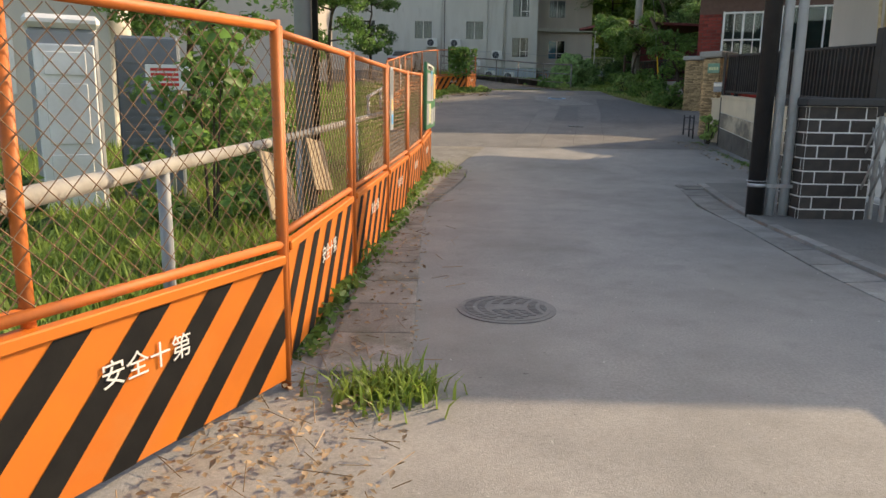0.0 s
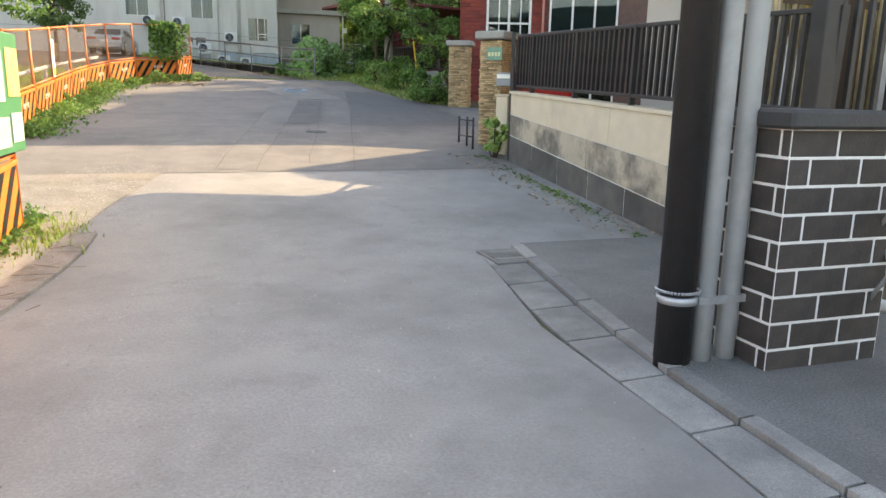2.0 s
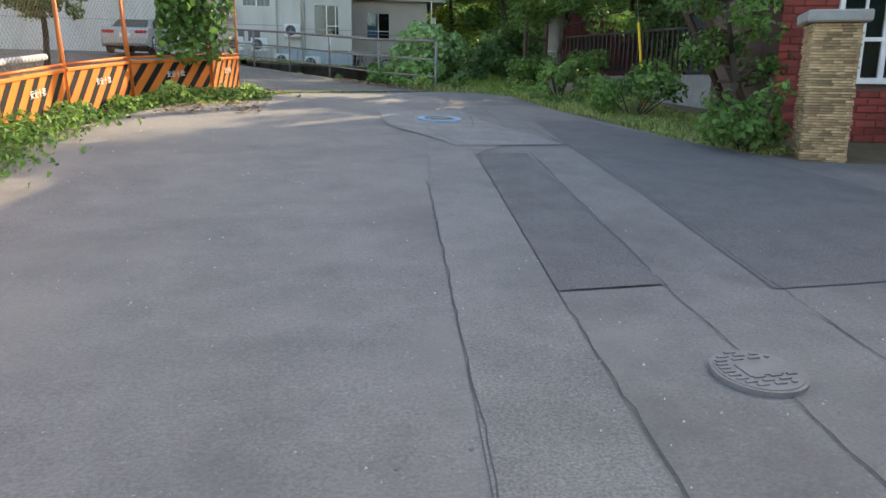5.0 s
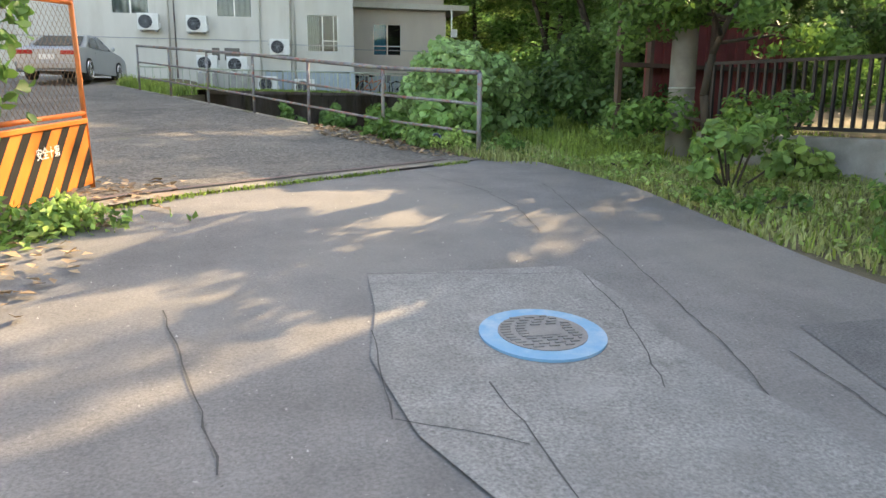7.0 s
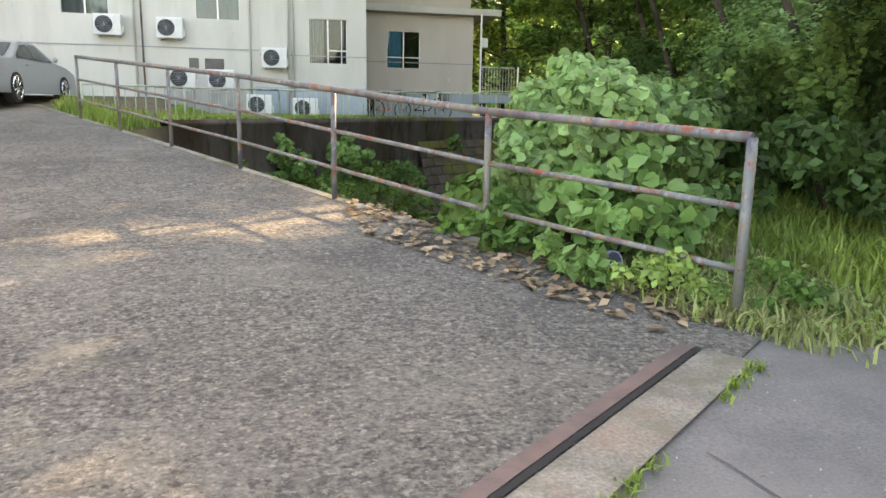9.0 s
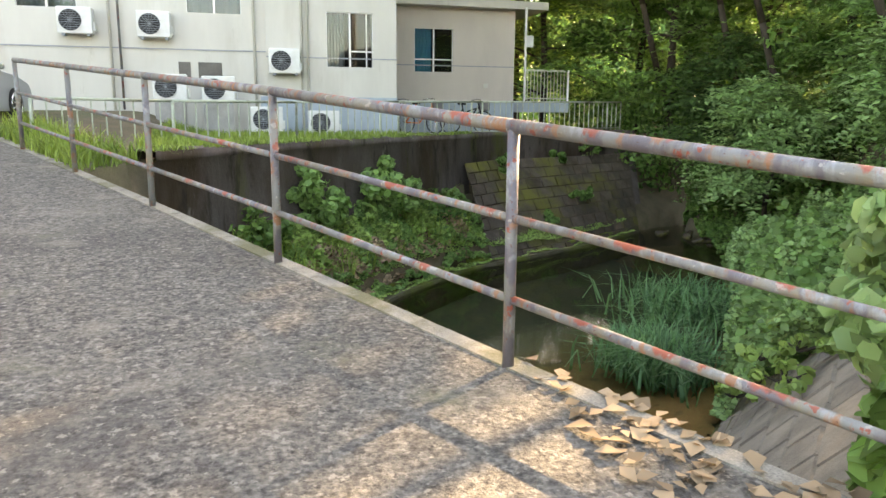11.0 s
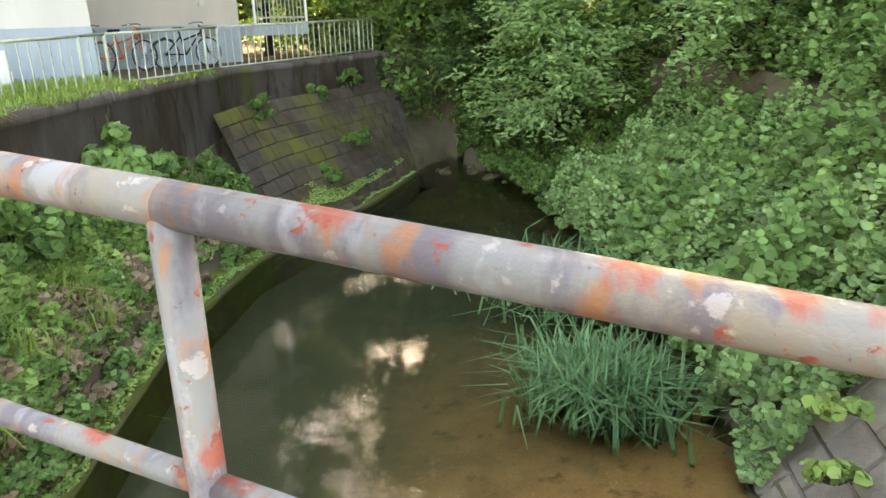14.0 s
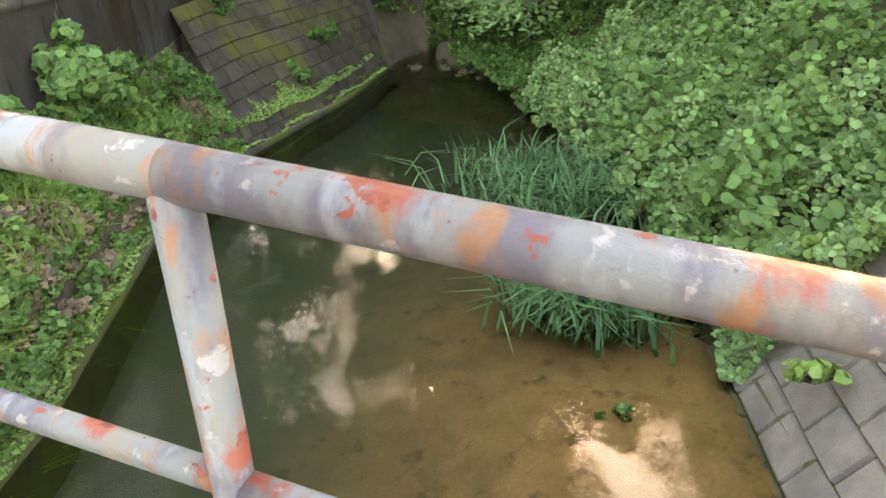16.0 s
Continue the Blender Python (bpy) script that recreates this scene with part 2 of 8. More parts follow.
M["apt_beige"] = mat("beige_facade", (0.56, 0.50, 0.44), (0.52, 0.46, 0.41), 2, 0.9, 0.06, 120, (0.42, 0.37, 0.32), 0.9, 0.4, stretch=(1, 1, 0.35))
M["apt_blue"] = mat("blue_grey_base", (0.36, 0.42, 0.46), (0.30, 0.36, 0.40), 4, 0.9, 0.08, 80, (0.25, 0.27, 0.27), 1.2, 0.6, stretch=(1, 1, 0.4))
M["ac_white"] = mat("ac_plastic", (0.70, 0.70, 0.67), (0.62, 0.62, 0.59), 6, 0.5, 0.03, stain=(0.5, 0.48, 0.43), sscale=4, samt=0.4)
# near-black paint standing in for unlit rooms, the joint and fan openings
M["dark"] = mat("painted_void", (0.012, 0.012, 0.013), None, 5, 0.7, 0)
M["alu"] = mat("aluminium", (0.72, 0.72, 0.71), (0.64, 0.64, 0.63), 8, 0.4, 0.02, metal=0.5)
M["blue_curtain"] = mat("blue_curtain", (0.07, 0.38, 0.55), (0.05, 0.30, 0.46), 10, 0.9, 0.1, 30, stretch=(6, 6, 0.4))
M["curtain"] = mat("pale_curtain", (0.36, 0.36, 0.37), (0.27, 0.27, 0.28), 12, 0.9, 0.1, 30, stretch=(6, 6, 0.4))
M["mossy_wall"] = mat("mossy_wall", (0.15, 0.125, 0.12), (0.085, 0.066, 0.058), 2.5, 0.95, 0.5, 40, (0.060, 0.036, 0.018), 0.7, 0.92, stretch=(1, 1, 0.35), slo=0.45, shi=0.6, fine=0.25, more=[((0.40, 0.37, 0.36), 2.6, 0.63, 0.70, 0.75), ((0.11, 0.12, 0.022), 1.6, 0.56, 0.68, 0.7), ((0.03, 0.022, 0.016), 5.0, 0.56, 0.66, 0.7)])
M["edge_beam"] = mat("edge_beam", (0.30, 0.275, 0.23), (0.22, 0.20, 0.165), 6, 0.95, 0.4, 60, (0.11, 0.105, 0.045), 1.8, 0.8, slo=0.48, shi=0.6, fine=0.25, more=[((0.06, 0.055, 0.04), 7.0, 0.58, 0.68, 0.6)])
M["kerb_moss"] = mat("mossy_kerb", (0.13, 0.115, 0.075), (0.085, 0.075, 0.045), 5, 0.95, 0.5, 50, (0.12, 0.15, 0.02), 1.1, 0.85, slo=0.42, shi=0.58, fine=0.25)
M["moss_block"] = mat("mossy_block", (0.105, 0.08, 0.06), (0.062, 0.048, 0.037), 5, 0.95, 0.5, 50, (0.12, 0.115, 0.016), 0.7, 0.85, rnd=0.16, slo=0.48, shi=0.62, fine=0.25, more=[((0.05, 0.03, 0.016), 1.7, 0.52, 0.66, 0.7)])
M["pale_block"] = mat("pale_block", (0.33, 0.275, 0.215), (0.235, 0.20, 0.16), 5, 0.95, 0.5, 60, (0.13, 0.115, 0.09), 1.3, 0.85, rnd=0.15, fine=0.15)
M["moss"] = mat("moss", (0.14, 0.17, 0.02), (0.09, 0.12, 0.02), 12, 1, 0.6, 60, (0.06, 0.06, 0.025), 3, 0.6, fine=0.3)
M["sand"] = mat("river_sand", (0.42, 0.225, 0.115), (0.33, 0.175, 0.09), 3, 0.95, 0.5, 14, (0.20, 0.125, 0.07), 2.2, 0.7, fine=0.15, fscale=60.0, more=[((0.12, 0.07, 0.04), 5.0, 0.57, 0.68, 0.75), ((0.08, 0.05, 0.033), 22.0, 0.67, 0.71, 0.6), ((0.50, 0.30, 0.17), 14.0, 0.60, 0.70, 0.4)])
# bed colour turns dark teal with depth, painting in the light lost in deep water
_m = M["sand"]
_n, _l = _m.node_tree.nodes, _m.node_tree.links
_b = _n["Principled BSDF"]
_src = _b.inputs["Base Color"].links[0].from_socket
_tc, _sx, _mr, _mx = _n.new("ShaderNodeTexCoord"), _n.new("ShaderNodeSeparateXYZ"), _n.new("ShaderNodeMapRange"), _n.new("ShaderNodeMix")
_mx.data_type = "RGBA"
_l.new(_tc.outputs["Object"], _sx.inputs[0])
_l.new(_sx.outputs[2], _mr.inputs[0])
_mr.inputs[1].default_value, _mr.inputs[2].default_value = -0.33, 0.02
_l.new(_mr.outputs[0], _mx.inputs[0])
_mx.inputs[6].default_value = (0.030, 0.066, 0.056, 1)
_l.new(_src, _mx.inputs[7])
_l.new(_mx.outputs[2], _b.inputs["Base Color"])
M["bark"] = mat("bark", (0.07, 0.055, 0.04), (0.04, 0.032, 0.024), 14, 0.95, 0.6, 30, stretch=(1, 1, 0.25))
M["pole"] = mat("pole_concrete", (0.34, 0.33, 0.31), (0.28, 0.27, 0.26), 4, 0.85, 0.1, 80, (0.2, 0.19, 0.18), 2, 0.5)
M["pole_cover"] = mat("pole_cover", (0.02, 0.019, 0.02), (0.03, 0.028, 0.028), 8, 0.5, 0.3, 120)
M["pipe_grey"] = mat("grey_conduit", (0.50, 0.53, 0.55), (0.42, 0.45, 0.47), 6, 0.45, 0.05, stain=(0.34, 0.35, 0.36), sscale=3)
M["iron"] = mat("cast_iron", (0.20, 0.195, 0.185), (0.16, 0.155, 0.15), 12, 0.65, 0.2, 80)
M["blue_ring"] = mat("blue_ring", (0.12, 0.30, 0.46), (0.17, 0.33, 0.46), 12, 0.7, 0.1, stain=(0.35, 0.42, 0.48), sscale=6)
M["rust_red"] = mat("rust_red_sheet", (0.21, 0.045, 0.042), (0.15, 0.037, 0.036), 3, 0.7, 0.1, stain=(0.07, 0.03, 0.025), sscale=2)
M["navy"] = mat("dark_blue_cladding", (0.025, 0.032, 0.045), (0.02, 0.026, 0.036), 3, 0.5, 0.03)
M["silver"] = mat("silver_car_paint", (0.42, 0.44, 0.46), (0.40, 0.42, 0.44), 3, 0.28, 0.0, metal=0.7, spec=0.5)
M["tyre"] = mat("tyre", (0.02, 0.02, 0.02), (0.03, 0.03, 0.03), 20, 0.85, 0.1)
M["chrome"] = mat("rim_metal", (0.6, 0.6, 0.6), None, 5, 0.2, 0, metal=1.0)
M["red_lamp"] = mat("red_lamp", (0.5, 0.02, 0.02), None, 5, 0.2, 0)
M["green_board"] = mat("green_board", (0.035, 0.20, 0.085), (0.03, 0.17, 0.075), 4, 0.5, 0.02)
M["paper"] = mat("paper", (0.36, 0.39, 0.41), (0.32, 0.35, 0.38), 8, 0.7, 0.02)
M["paper_blue"] = mat("paper_blue", (0.08, 0.36, 0.70), (0.12, 0.42, 0.72), 6, 0.6, 0.02)
M["paper_orange"] = mat("paper_orange", (0.85, 0.45, 0.12), (0.8, 0.5, 0.2), 6, 0.6, 0.02)
M["paper_yellow"] = mat("paper_yellow", (0.72, 0.72, 0.40), None, 6, 0.6, 0.02)
M["red"] = mat("red_paint", (0.62, 0.03, 0.025), (0.5, 0.03, 0.025), 6, 0.5, 0.03)
M["orange_frame"] = mat("orange_bike_paint", (0.7, 0.16, 0.03), None, 6, 0.4, 0)
M["yellow"] = mat("yellow_cover", (0.80, 0.50, 0.02), (0.7, 0.42, 0.02), 6, 0.6, 0.05)
M["wood_dark"] = mat("dark_wood", (0.10, 0.065, 0.045), (0.07, 0.047, 0.034), 10, 0.85, 0.3, 40, stretch=(1, 1, 0.2))
M["bamboo"] = mat("reed_screen", (0.50, 0.40, 0.24), (0.34, 0.26, 0.15), 14, 0.8, 0.2, rnd=0.3)
M["tan"] = mat("tan_awning", (0.55, 0.38, 0.25), (0.48, 0.33, 0.22), 4, 0.8, 0.05)
M["leaf"] = leaf_mat("leaf_green", (0.16, 0.29, 0.07), (0.09, 0.19, 0.05), 0.45)
M["leaf_bright"] = leaf_mat("leaf_bright", (0.36, 0.50, 0.15), (0.23, 0.37, 0.10), 0.45)
M["leaf_dark"] = leaf_mat("leaf_dark", (0.095, 0.185, 0.055), (0.055, 0.115, 0.035), 0.42)
M["leaf_cool"] = leaf_mat("leaf_cool", (0.24, 0.40, 0.125), (0.15, 0.28, 0.085), 0.45)
M["leaf_pale"] = leaf_mat("leaf_pale", (0.36, 0.52, 0.22), (0.24, 0.40, 0.15), 0.5)
M["grass"] = leaf_mat("grass_blade", (0.30, 0.40, 0.09), (0.18, 0.28, 0.055), 0.45)
M["grass_cut"] = leaf_mat("cut_grass", (0.38, 0.40, 0.17), (0.27, 0.32, 0.11))
M["reed"] = leaf_mat("reed_leaf", (0.17, 0.33, 0.14), (0.10, 0.23, 0.095))
M["dead"] = leaf_mat("dead_leaf", (0.40, 0.29, 0.18), (0.24, 0.165, 0.10), 0.15, 0.8)


def glass_mat(name, tint=(0.9, 0.95, 0.95)):
    m = bpy.data.materials.new(name)
    m.use_nodes = True
    n, l = m.node_tree.nodes, m.node_tree.links
    tr, gl, fr, mx = n.new("ShaderNodeBsdfTransparent"), n.new("ShaderNodeBsdfGlossy"), n.new("ShaderNodeFresnel"), n.new("ShaderNodeMixShader")
    tr.inputs[0].default_value = (*tint, 1)
    gl.inputs["Roughness"].default_value = 0.02
    fr.inputs[0].default_value = 1.5
    l.new(fr.outputs[0], mx.inputs[0])
    l.new(tr.outputs[0], mx.inputs[1])
    l.new(gl.outputs[0], mx.inputs[2])
    l.new(mx.outputs[0], n["Material Output"].inputs[0])
    return m


M["glass"] = glass_mat("window_glass", (0.75, 0.8, 0.8))
M["glass_dark"] = glass_mat("car_glass", (0.15, 0.17, 0.18))
# murky stream water: clear enough over the sand bar, glossy at a slant
M["water"] = glass_mat("stream_water", (0.78, 0.80, 0.64))
_n, _l = M["water"].node_tree.nodes, M["water"].node_tree.links
_b, _t, _c = _n.new("ShaderNodeBump"), _n.new("ShaderNodeTexNoise"), _n.new("ShaderNodeTexCoord")
_t.inputs["Scale"].default_value, _t.inputs["Detail"].default_value = 8.0, 3.0
_b.inputs["Strength"].default_value, _b.inputs["Distance"].default_value = 0.03, 0.05
_l.new(_c.outputs["Object"], _t.inputs["Vector"])
_l.new(_t.outputs[0], _b.inputs["Height"])
for _x in list(_n):
    if _x.type in ("BSDF_GLOSSY", "FRESNEL"):
        _l.new(_b.outputs[0], _x.inputs["Normal"])
    if _x.type == "FRESNEL":
        _x.inputs[0].default_value = 1.33


# ---- mesh helpers ----
def finish(name, bm, material, parent=None):
    me = bpy.data.meshes.new(name)
    bm.to_mesh(me)
    bm.free()
    for m in material if isinstance(material, (list, tuple)) else [material]:
        me.materials.append(m)
    ob = new(name, me)
    if parent is not None:
        ob.parent = parent
    return ob


def part(name, bm, material, parent, label=""):
    return tagged(finish(name, bm, material, parent), label)


def empty(name, m, label, category, group="", kind=""):
    ob = new(name)
    ob.empty_display_size = 0.1
    ob.matrix_basis = m
    return tagged(ob, label, category, group, kind)


def add_box(bm, lo, hi, m=None, bevel=0.0):
    r = bmesh.ops.create_cube(bm, size=1)
    vs = r["verts"]
    c = [(lo[i] + hi[i]) / 2 for i in range(3)]
    d = [hi[i] - lo[i] for i in range(3)]
    for v in vs:
        v.co = Vector((c[0] + v.co.x * d[0], c[1] + v.co.y * d[1], c[2] + v.co.z * d[2]))
    if bevel:
        es = list({e for v in vs for e in v.link_edges})
        out = bmesh.ops.bevel(bm, geom=es, offset=bevel, segments=1, affect="EDGES")
        vs = list({v for f in out["faces"] for v in f.verts} | {v for v in vs if v.is_valid})
    if m is not None:
        bmesh.ops.transform(bm, matrix=m, verts=vs)
    return vs


def box(lo, hi, bevel=0.0, m=None):
    bm = bmesh.new()
    add_box(bm, lo, hi, m, bevel)
    return bm


def add_tube(bm, a, b, r, seg=8, r2=None):
    a, b = Vector(a), Vector(b)
    d = b - a
    if d.length < 1e-6:
        return
    res = bmesh.ops.create_cone(bm, cap_ends=True, segments=seg, radius1=r, radius2=r if r2 is None else r2, depth=d.length)
    bmesh.ops.transform(bm, matrix=Matrix.Translation((a + b) / 2) @ d.to_track_quat("Z", "Y").to_matrix().to_4x4(), verts=res["verts"])
    if seg > 5:
        for v in res["verts"]:
            for f in v.link_faces:
                if len(f.verts) == 4:
                    f.smooth = True


def tube(a, b, r, seg=8, r2=None):
    bm = bmesh.new()
    add_tube(bm, a, b, r, seg, r2)
    return bm


def path_tube(pts, r, seg=8):
    bm = bmesh.new()
    for a, b in zip(pts, pts[1:]):
        add_tube(bm, a, b, r, seg)
    for p in pts[1:-1]:
        s = bmesh.ops.create_uvsphere(bm, u_segments=seg, v_segments=max(4, seg // 2), radius=r)
        bmesh.ops.translate(bm, verts=s["verts"], vec=p)
    return bm


def add_poly(bm, pts, z0, z1):
    """An upright prism over a polygon in plan."""
    lo = [bm.verts.new((x, y, z0)) for x, y in pts]
    hi = [bm.verts.new((x, y, z1)) for x, y in pts]
    n = len(pts)
    bm.faces.new(hi)
    bm.faces.new(lo[::-1])
    for i in range(n):
        bm.faces.new((lo[i], lo[(i + 1) % n], hi[(i + 1) % n], hi[i]))


def from_arrays(name, verts, faces, material, smooth=False):
    """verts (N, 3), faces (K, 3 or 4)."""
    me = bpy.data.meshes.new(name)
    k = faces.shape[1]
    me.vertices.add(len(verts))
    me.vertices.foreach_set("co", np.asarray(verts, dtype=np.float32).ravel())
    me.loops.add(faces.size)
    me.loops.foreach_set("vertex_index", faces.astype(np.int32).ravel())
    me.polygons.add(len(faces))
    me.polygons.foreach_set("loop_start", np.arange(0, faces.size, k, dtype=np.int32))
    me.polygons.foreach_set("loop_total", np.full(len(faces), k, dtype=np.int32))
    me.update(calc_edges=True)
    me.materials.append(material)
    if smooth:
        me.shade_smooth()
    return new(name, me)


def leaves(name, pts, size, material, normals=None, wide=0.55, spread=0.6, up=0.35, seed=1, parent=None, round_leaf=False):
    """Many small folded leaves at pts; normals: the way the foliage faces there."""
    rng = np.random.default_rng(seed)
    n = len(pts)
    if n == 0:
        return None
    nr = rng.normal(size=(n, 3)) if normals is None else normals + rng.normal(size=(n, 3)) * spread
    nr[:, 2] += up
    nr /= np.linalg.norm(nr, axis=1, keepdims=True) + 1e-9
    t = np.cross(nr, rng.normal(size=(n, 3)))
    t[:, 2] -= 0.3
    t -= nr * (t * nr).sum(1, keepdims=True)
    t /= np.linalg.norm(t, axis=1, keepdims=True) + 1e-9
    s = np.cross(nr, t)
    L = (np.asarray(size) * rng.uniform(0.6, 1.3, n))[:, None]
    W = L * wide * 0.5
    b = pts - t * L * 0.5
    tip = pts + t * L * 0.5 - nr * L * 0.08
    if round_leaf:
        v = np.stack([b, pts - t * L * 0.28 + s * W * 0.9 + nr * L * 0.07, pts + t * L * 0.1 + s * W + nr * L * 0.09, tip,
                      pts + t * L * 0.1 - s * W + nr * L * 0.09, pts - t * L * 0.28 - s * W * 0.9 + nr * L * 0.07], 1).reshape(-1, 3)
        f = np.array([[0, 1, 2, 3], [0, 3, 4, 5]])
        faces = (np.arange(n)[:, None, None] * 6 + f[None]).reshape(-1, 4)
    else:
        mid = pts - t * L * 0.05
        v = np.stack([b, mid + s * W + nr * L * 0.08, tip, mid - s * W + nr * L * 0.08], 1).reshape(-1, 3)
        f = np.array([[0, 1, 2], [0, 2, 3]])
        faces = (np.arange(n)[:, None, None] * 4 + f[None]).reshape(-1, 3)
    ob = from_arrays(name, v, faces, material)
    if parent is not None:
        ob.parent = parent
    return ob


def blades(name, pts, height, material, lean=0.35, width=0.012, seed=1, parent=None, curve=0.4):
    """Grass blades: each a bent strip of two quads, tapering to its tip."""
    rng = np.random.default_rng(seed)
    n = len(pts)
    h = (np.asarray(height) * rng.uniform(0.5, 1.3, n))[:, None]
    a = rng.uniform(0, 2 * np.pi, n)
    d = np.stack([np.cos(a), np.sin(a), np.zeros(n)], 1)
    s = np.stack([-np.sin(a), np.cos(a), np.zeros(n)], 1) * (width * rng.uniform(0.6, 1.4, n))[:, None]
    ln = rng.uniform(0.1, 1.0, n)[:, None] * lean
    up = np.array([0, 0, 1.0])
    m1 = pts + up * h * 0.5 + d * h * ln * 0.4
    tip = pts + up * h * (1 - curve * ln) + d * h * ln * 1.5
    v = np.stack([pts - s, pts + s, m1 + s * 0.8, m1 - s * 0.8, tip + s * 0.12, tip - s * 0.12], 1).reshape(-1, 3)
    f = np.array([[0, 1, 2, 3], [3, 2, 4, 5]])
    faces = (np.arange(n)[:, None, None] * 6 + f[None]).reshape(-1, 4)
    ob = from_arrays(name, v, faces, material)
    if parent is not None:
        ob.parent = parent
    return ob


# ---- the lie of the land ----
GY = [-400, 0, 6, 8.2, 10.8, 14.75, 18.3, 22.3, 24.2, 27.4, 30.2, 33, 37.5, 45, 60, 400]
GZ = [0, 0, 0.02, 0.07, 0.28, 0.59, 0.92, 1.33, 1.37, 1.60, 1.85, 2.08, 2.45, 2.6, 2.7, 2.7]
WATER = 0.10
WALL_LINE = [(-6.0, 27.6), (0.35, 31.5), (1.23, 32.62), (1.84, 33.59), (3.29, 35.17), (6.28, 38.2), (10.2, 39.9), (13.0, 41.2)]
LEFT_FOOT = [(-6.0, 27.2), (0.6, 30.6), (2.28, 32.23), (3.76, 34.21), (5.15, 35.54), (7.75, 36.88), (9.55, 38.1), (10.9, 38.6)]
RIGHT_FOOT = [(-6.0, 22.6), (0.2, 25.2), (2.66, 27.4), (4.78, 29.39), (5.43, 30.0), (6.6, 31.3), (7.9, 33.2), (9.3, 35.0), (10.3, 37.2)]
RIGHT_TOP = [(-6.0, 22.0), (0.4, 24.4), (3.55, 26.2), (5.5, 28.3), (6.6, 29.0), (8.6, 30.6), (10.8, 33.2), (12.6, 36.6)]


def G(y):
    return float(np.interp(y, GY, GZ))


def inside(px_, py_, poly):
    r = np.zeros(px_.shape, bool)
    n = len(poly)
    for i in range(n):
        (x1, y1), (x2, y2) = poly[i], poly[(i + 1) % n]
        if y1 == y2:
            continue
        r ^= ((y1 > py_) != (y2 > py_)) & (px_ < (x2 - x1) * (py_ - y1) / (y2 - y1) + x1)
    return r


def dist_line(px_, py_, line):
    best = np.full(px_.shape, 1e9)
    for (x1, y1), (x2, y2) in zip(line, line[1:]):
        dx, dy = x2 - x1, y2 - y1
        t = np.clip(((px_ - x1) * dx + (py_ - y1) * dy) / (dx * dx + dy * dy), 0, 1)
        best = np.minimum(best, np.hypot(px_ - x1 - t * dx, py_ - y1 - t * dy))
    return best


TRENCH = WALL_LINE + RIGHT_TOP[::-1]
BED = LEFT_FOOT + RIGHT_FOOT[::-1]


def height(x, y):
    """Ground height over plan points (arrays)."""
    x, y = np.asarray(x, float), np.asarray(y, float)
    g = np.interp(y, GY, GZ)
    k = np.clip((x - 0.0) / 1.4, 0, 1) * np.clip((y - 31.0) / 1.5, 0, 1)
    k = k * k * (3 - 2 * k)
    g = g * (1 - k) + 2.03 * k
    tr, bed = inside(x, y, TRENCH), inside(x, y, BED)
    dw, dl, dr, dt = (dist_line(x, y, q) for q in (WALL_LINE, LEFT_FOOT, RIGHT_FOOT, RIGHT_TOP))
    left = 0.16 + 0.95 * (dl / (dl + dw + 1e-6)) ** 0.9
    right = 0.10 + (np.minimum(g, 1.35) - 0.10) * (dr / (dr + dt + 1e-6)) ** 1.5
    left, right = np.where(dl < 0.22, -0.3, left), np.where(dr < 0.2, -0.2, right)
    bank = np.where(dl + dw < dr + dt, left, right)
    sand = np.clip(1 - dr / 2.7, 0, 1) * np.clip(1 - np.hypot(x - 4.2, y - 30.2) / 3.8, 0, 1)
    bedz = -0.32 + 0.42 * sand ** 0.7 + 0.06 * np.clip(1 - dr / 0.5, 0, 1)
    far = np.clip((np.hypot(x - 10.4, y - 36.9) - 1.8) / -1.2, 0, 1)
    bedz = np.minimum(bedz, 0.04) + far * 0.22
    rise = np.clip((x - 10.7) / 2.2, 0, 1)
    rise = rise * rise * (3 - 2 * rise)
    return np.where(tr, np.where(bed, bedz, bank) * (1 - rise) + g * rise, g)


def H(x, y):
    return float(height(np.array([x]), np.array([y]))[0])


def build_ground():
    def axis(lo, hi, step, far):
        mid = np.arange(lo, hi + 1e-6, step)
        out = [far * (i / 8.0) ** 2 for i in range(1, 9)]
        return np.concatenate([lo - np.array(out[::-1]), mid, hi + np.array(out)])
    xs, ys = axis(-8, 16, 0.16, 380), axis(-6, 44, 0.16, 350)
    ys = np.unique(np.round(np.concatenate([ys, GY[1:-1]]), 3))
    X, Y = np.meshgrid(xs, ys)
    Z = height(X, Y)
    nx, ny = len(xs), len(ys)
    v = np.stack([X, Y, Z], -1).reshape(-1, 3)
    i = np.arange(ny * nx).reshape(ny, nx)
    f = np.stack([i[:-1, :-1], i[:-1, 1:], i[1:, 1:], i[1:, :-1]], -1).reshape(-1, 4)
    tagged(from_arrays("ground", v, f, M["soil"], True), "bare brown soil under weeds, sinking to the stream bed", "ground", kind="structure")


def strip(name, rows, dz, material, label, category, steps=0.4, kind="structure"):
    """A ruled surface over the ground: rows of y, x left, x right."""
    ys = [r[0] for r in rows]
    yy = np.unique(np.round(np.concatenate([np.arange(ys[0], ys[-1], steps), [q for q in GY if ys[0] < q < ys[-1]], ys]), 3))
    v, f = [], []
    for j, y in enumerate(yy):
        a, b = np.interp(y, ys, [r[1] for r in rows]), np.interp(y, ys, [r[2] for r in rows])
        for x in np.linspace(a, b, 9):
            v.append((x, y, H(x, y) + dz))
    for j in range(len(yy) - 1):
        for i in range(8):
            k = j * 9 + i
            f.append((k, k + 1, k + 10, k + 9))
    return tagged(from_arrays(name, np.array(v), np.array(f), material, True), label, category, kind=kind)


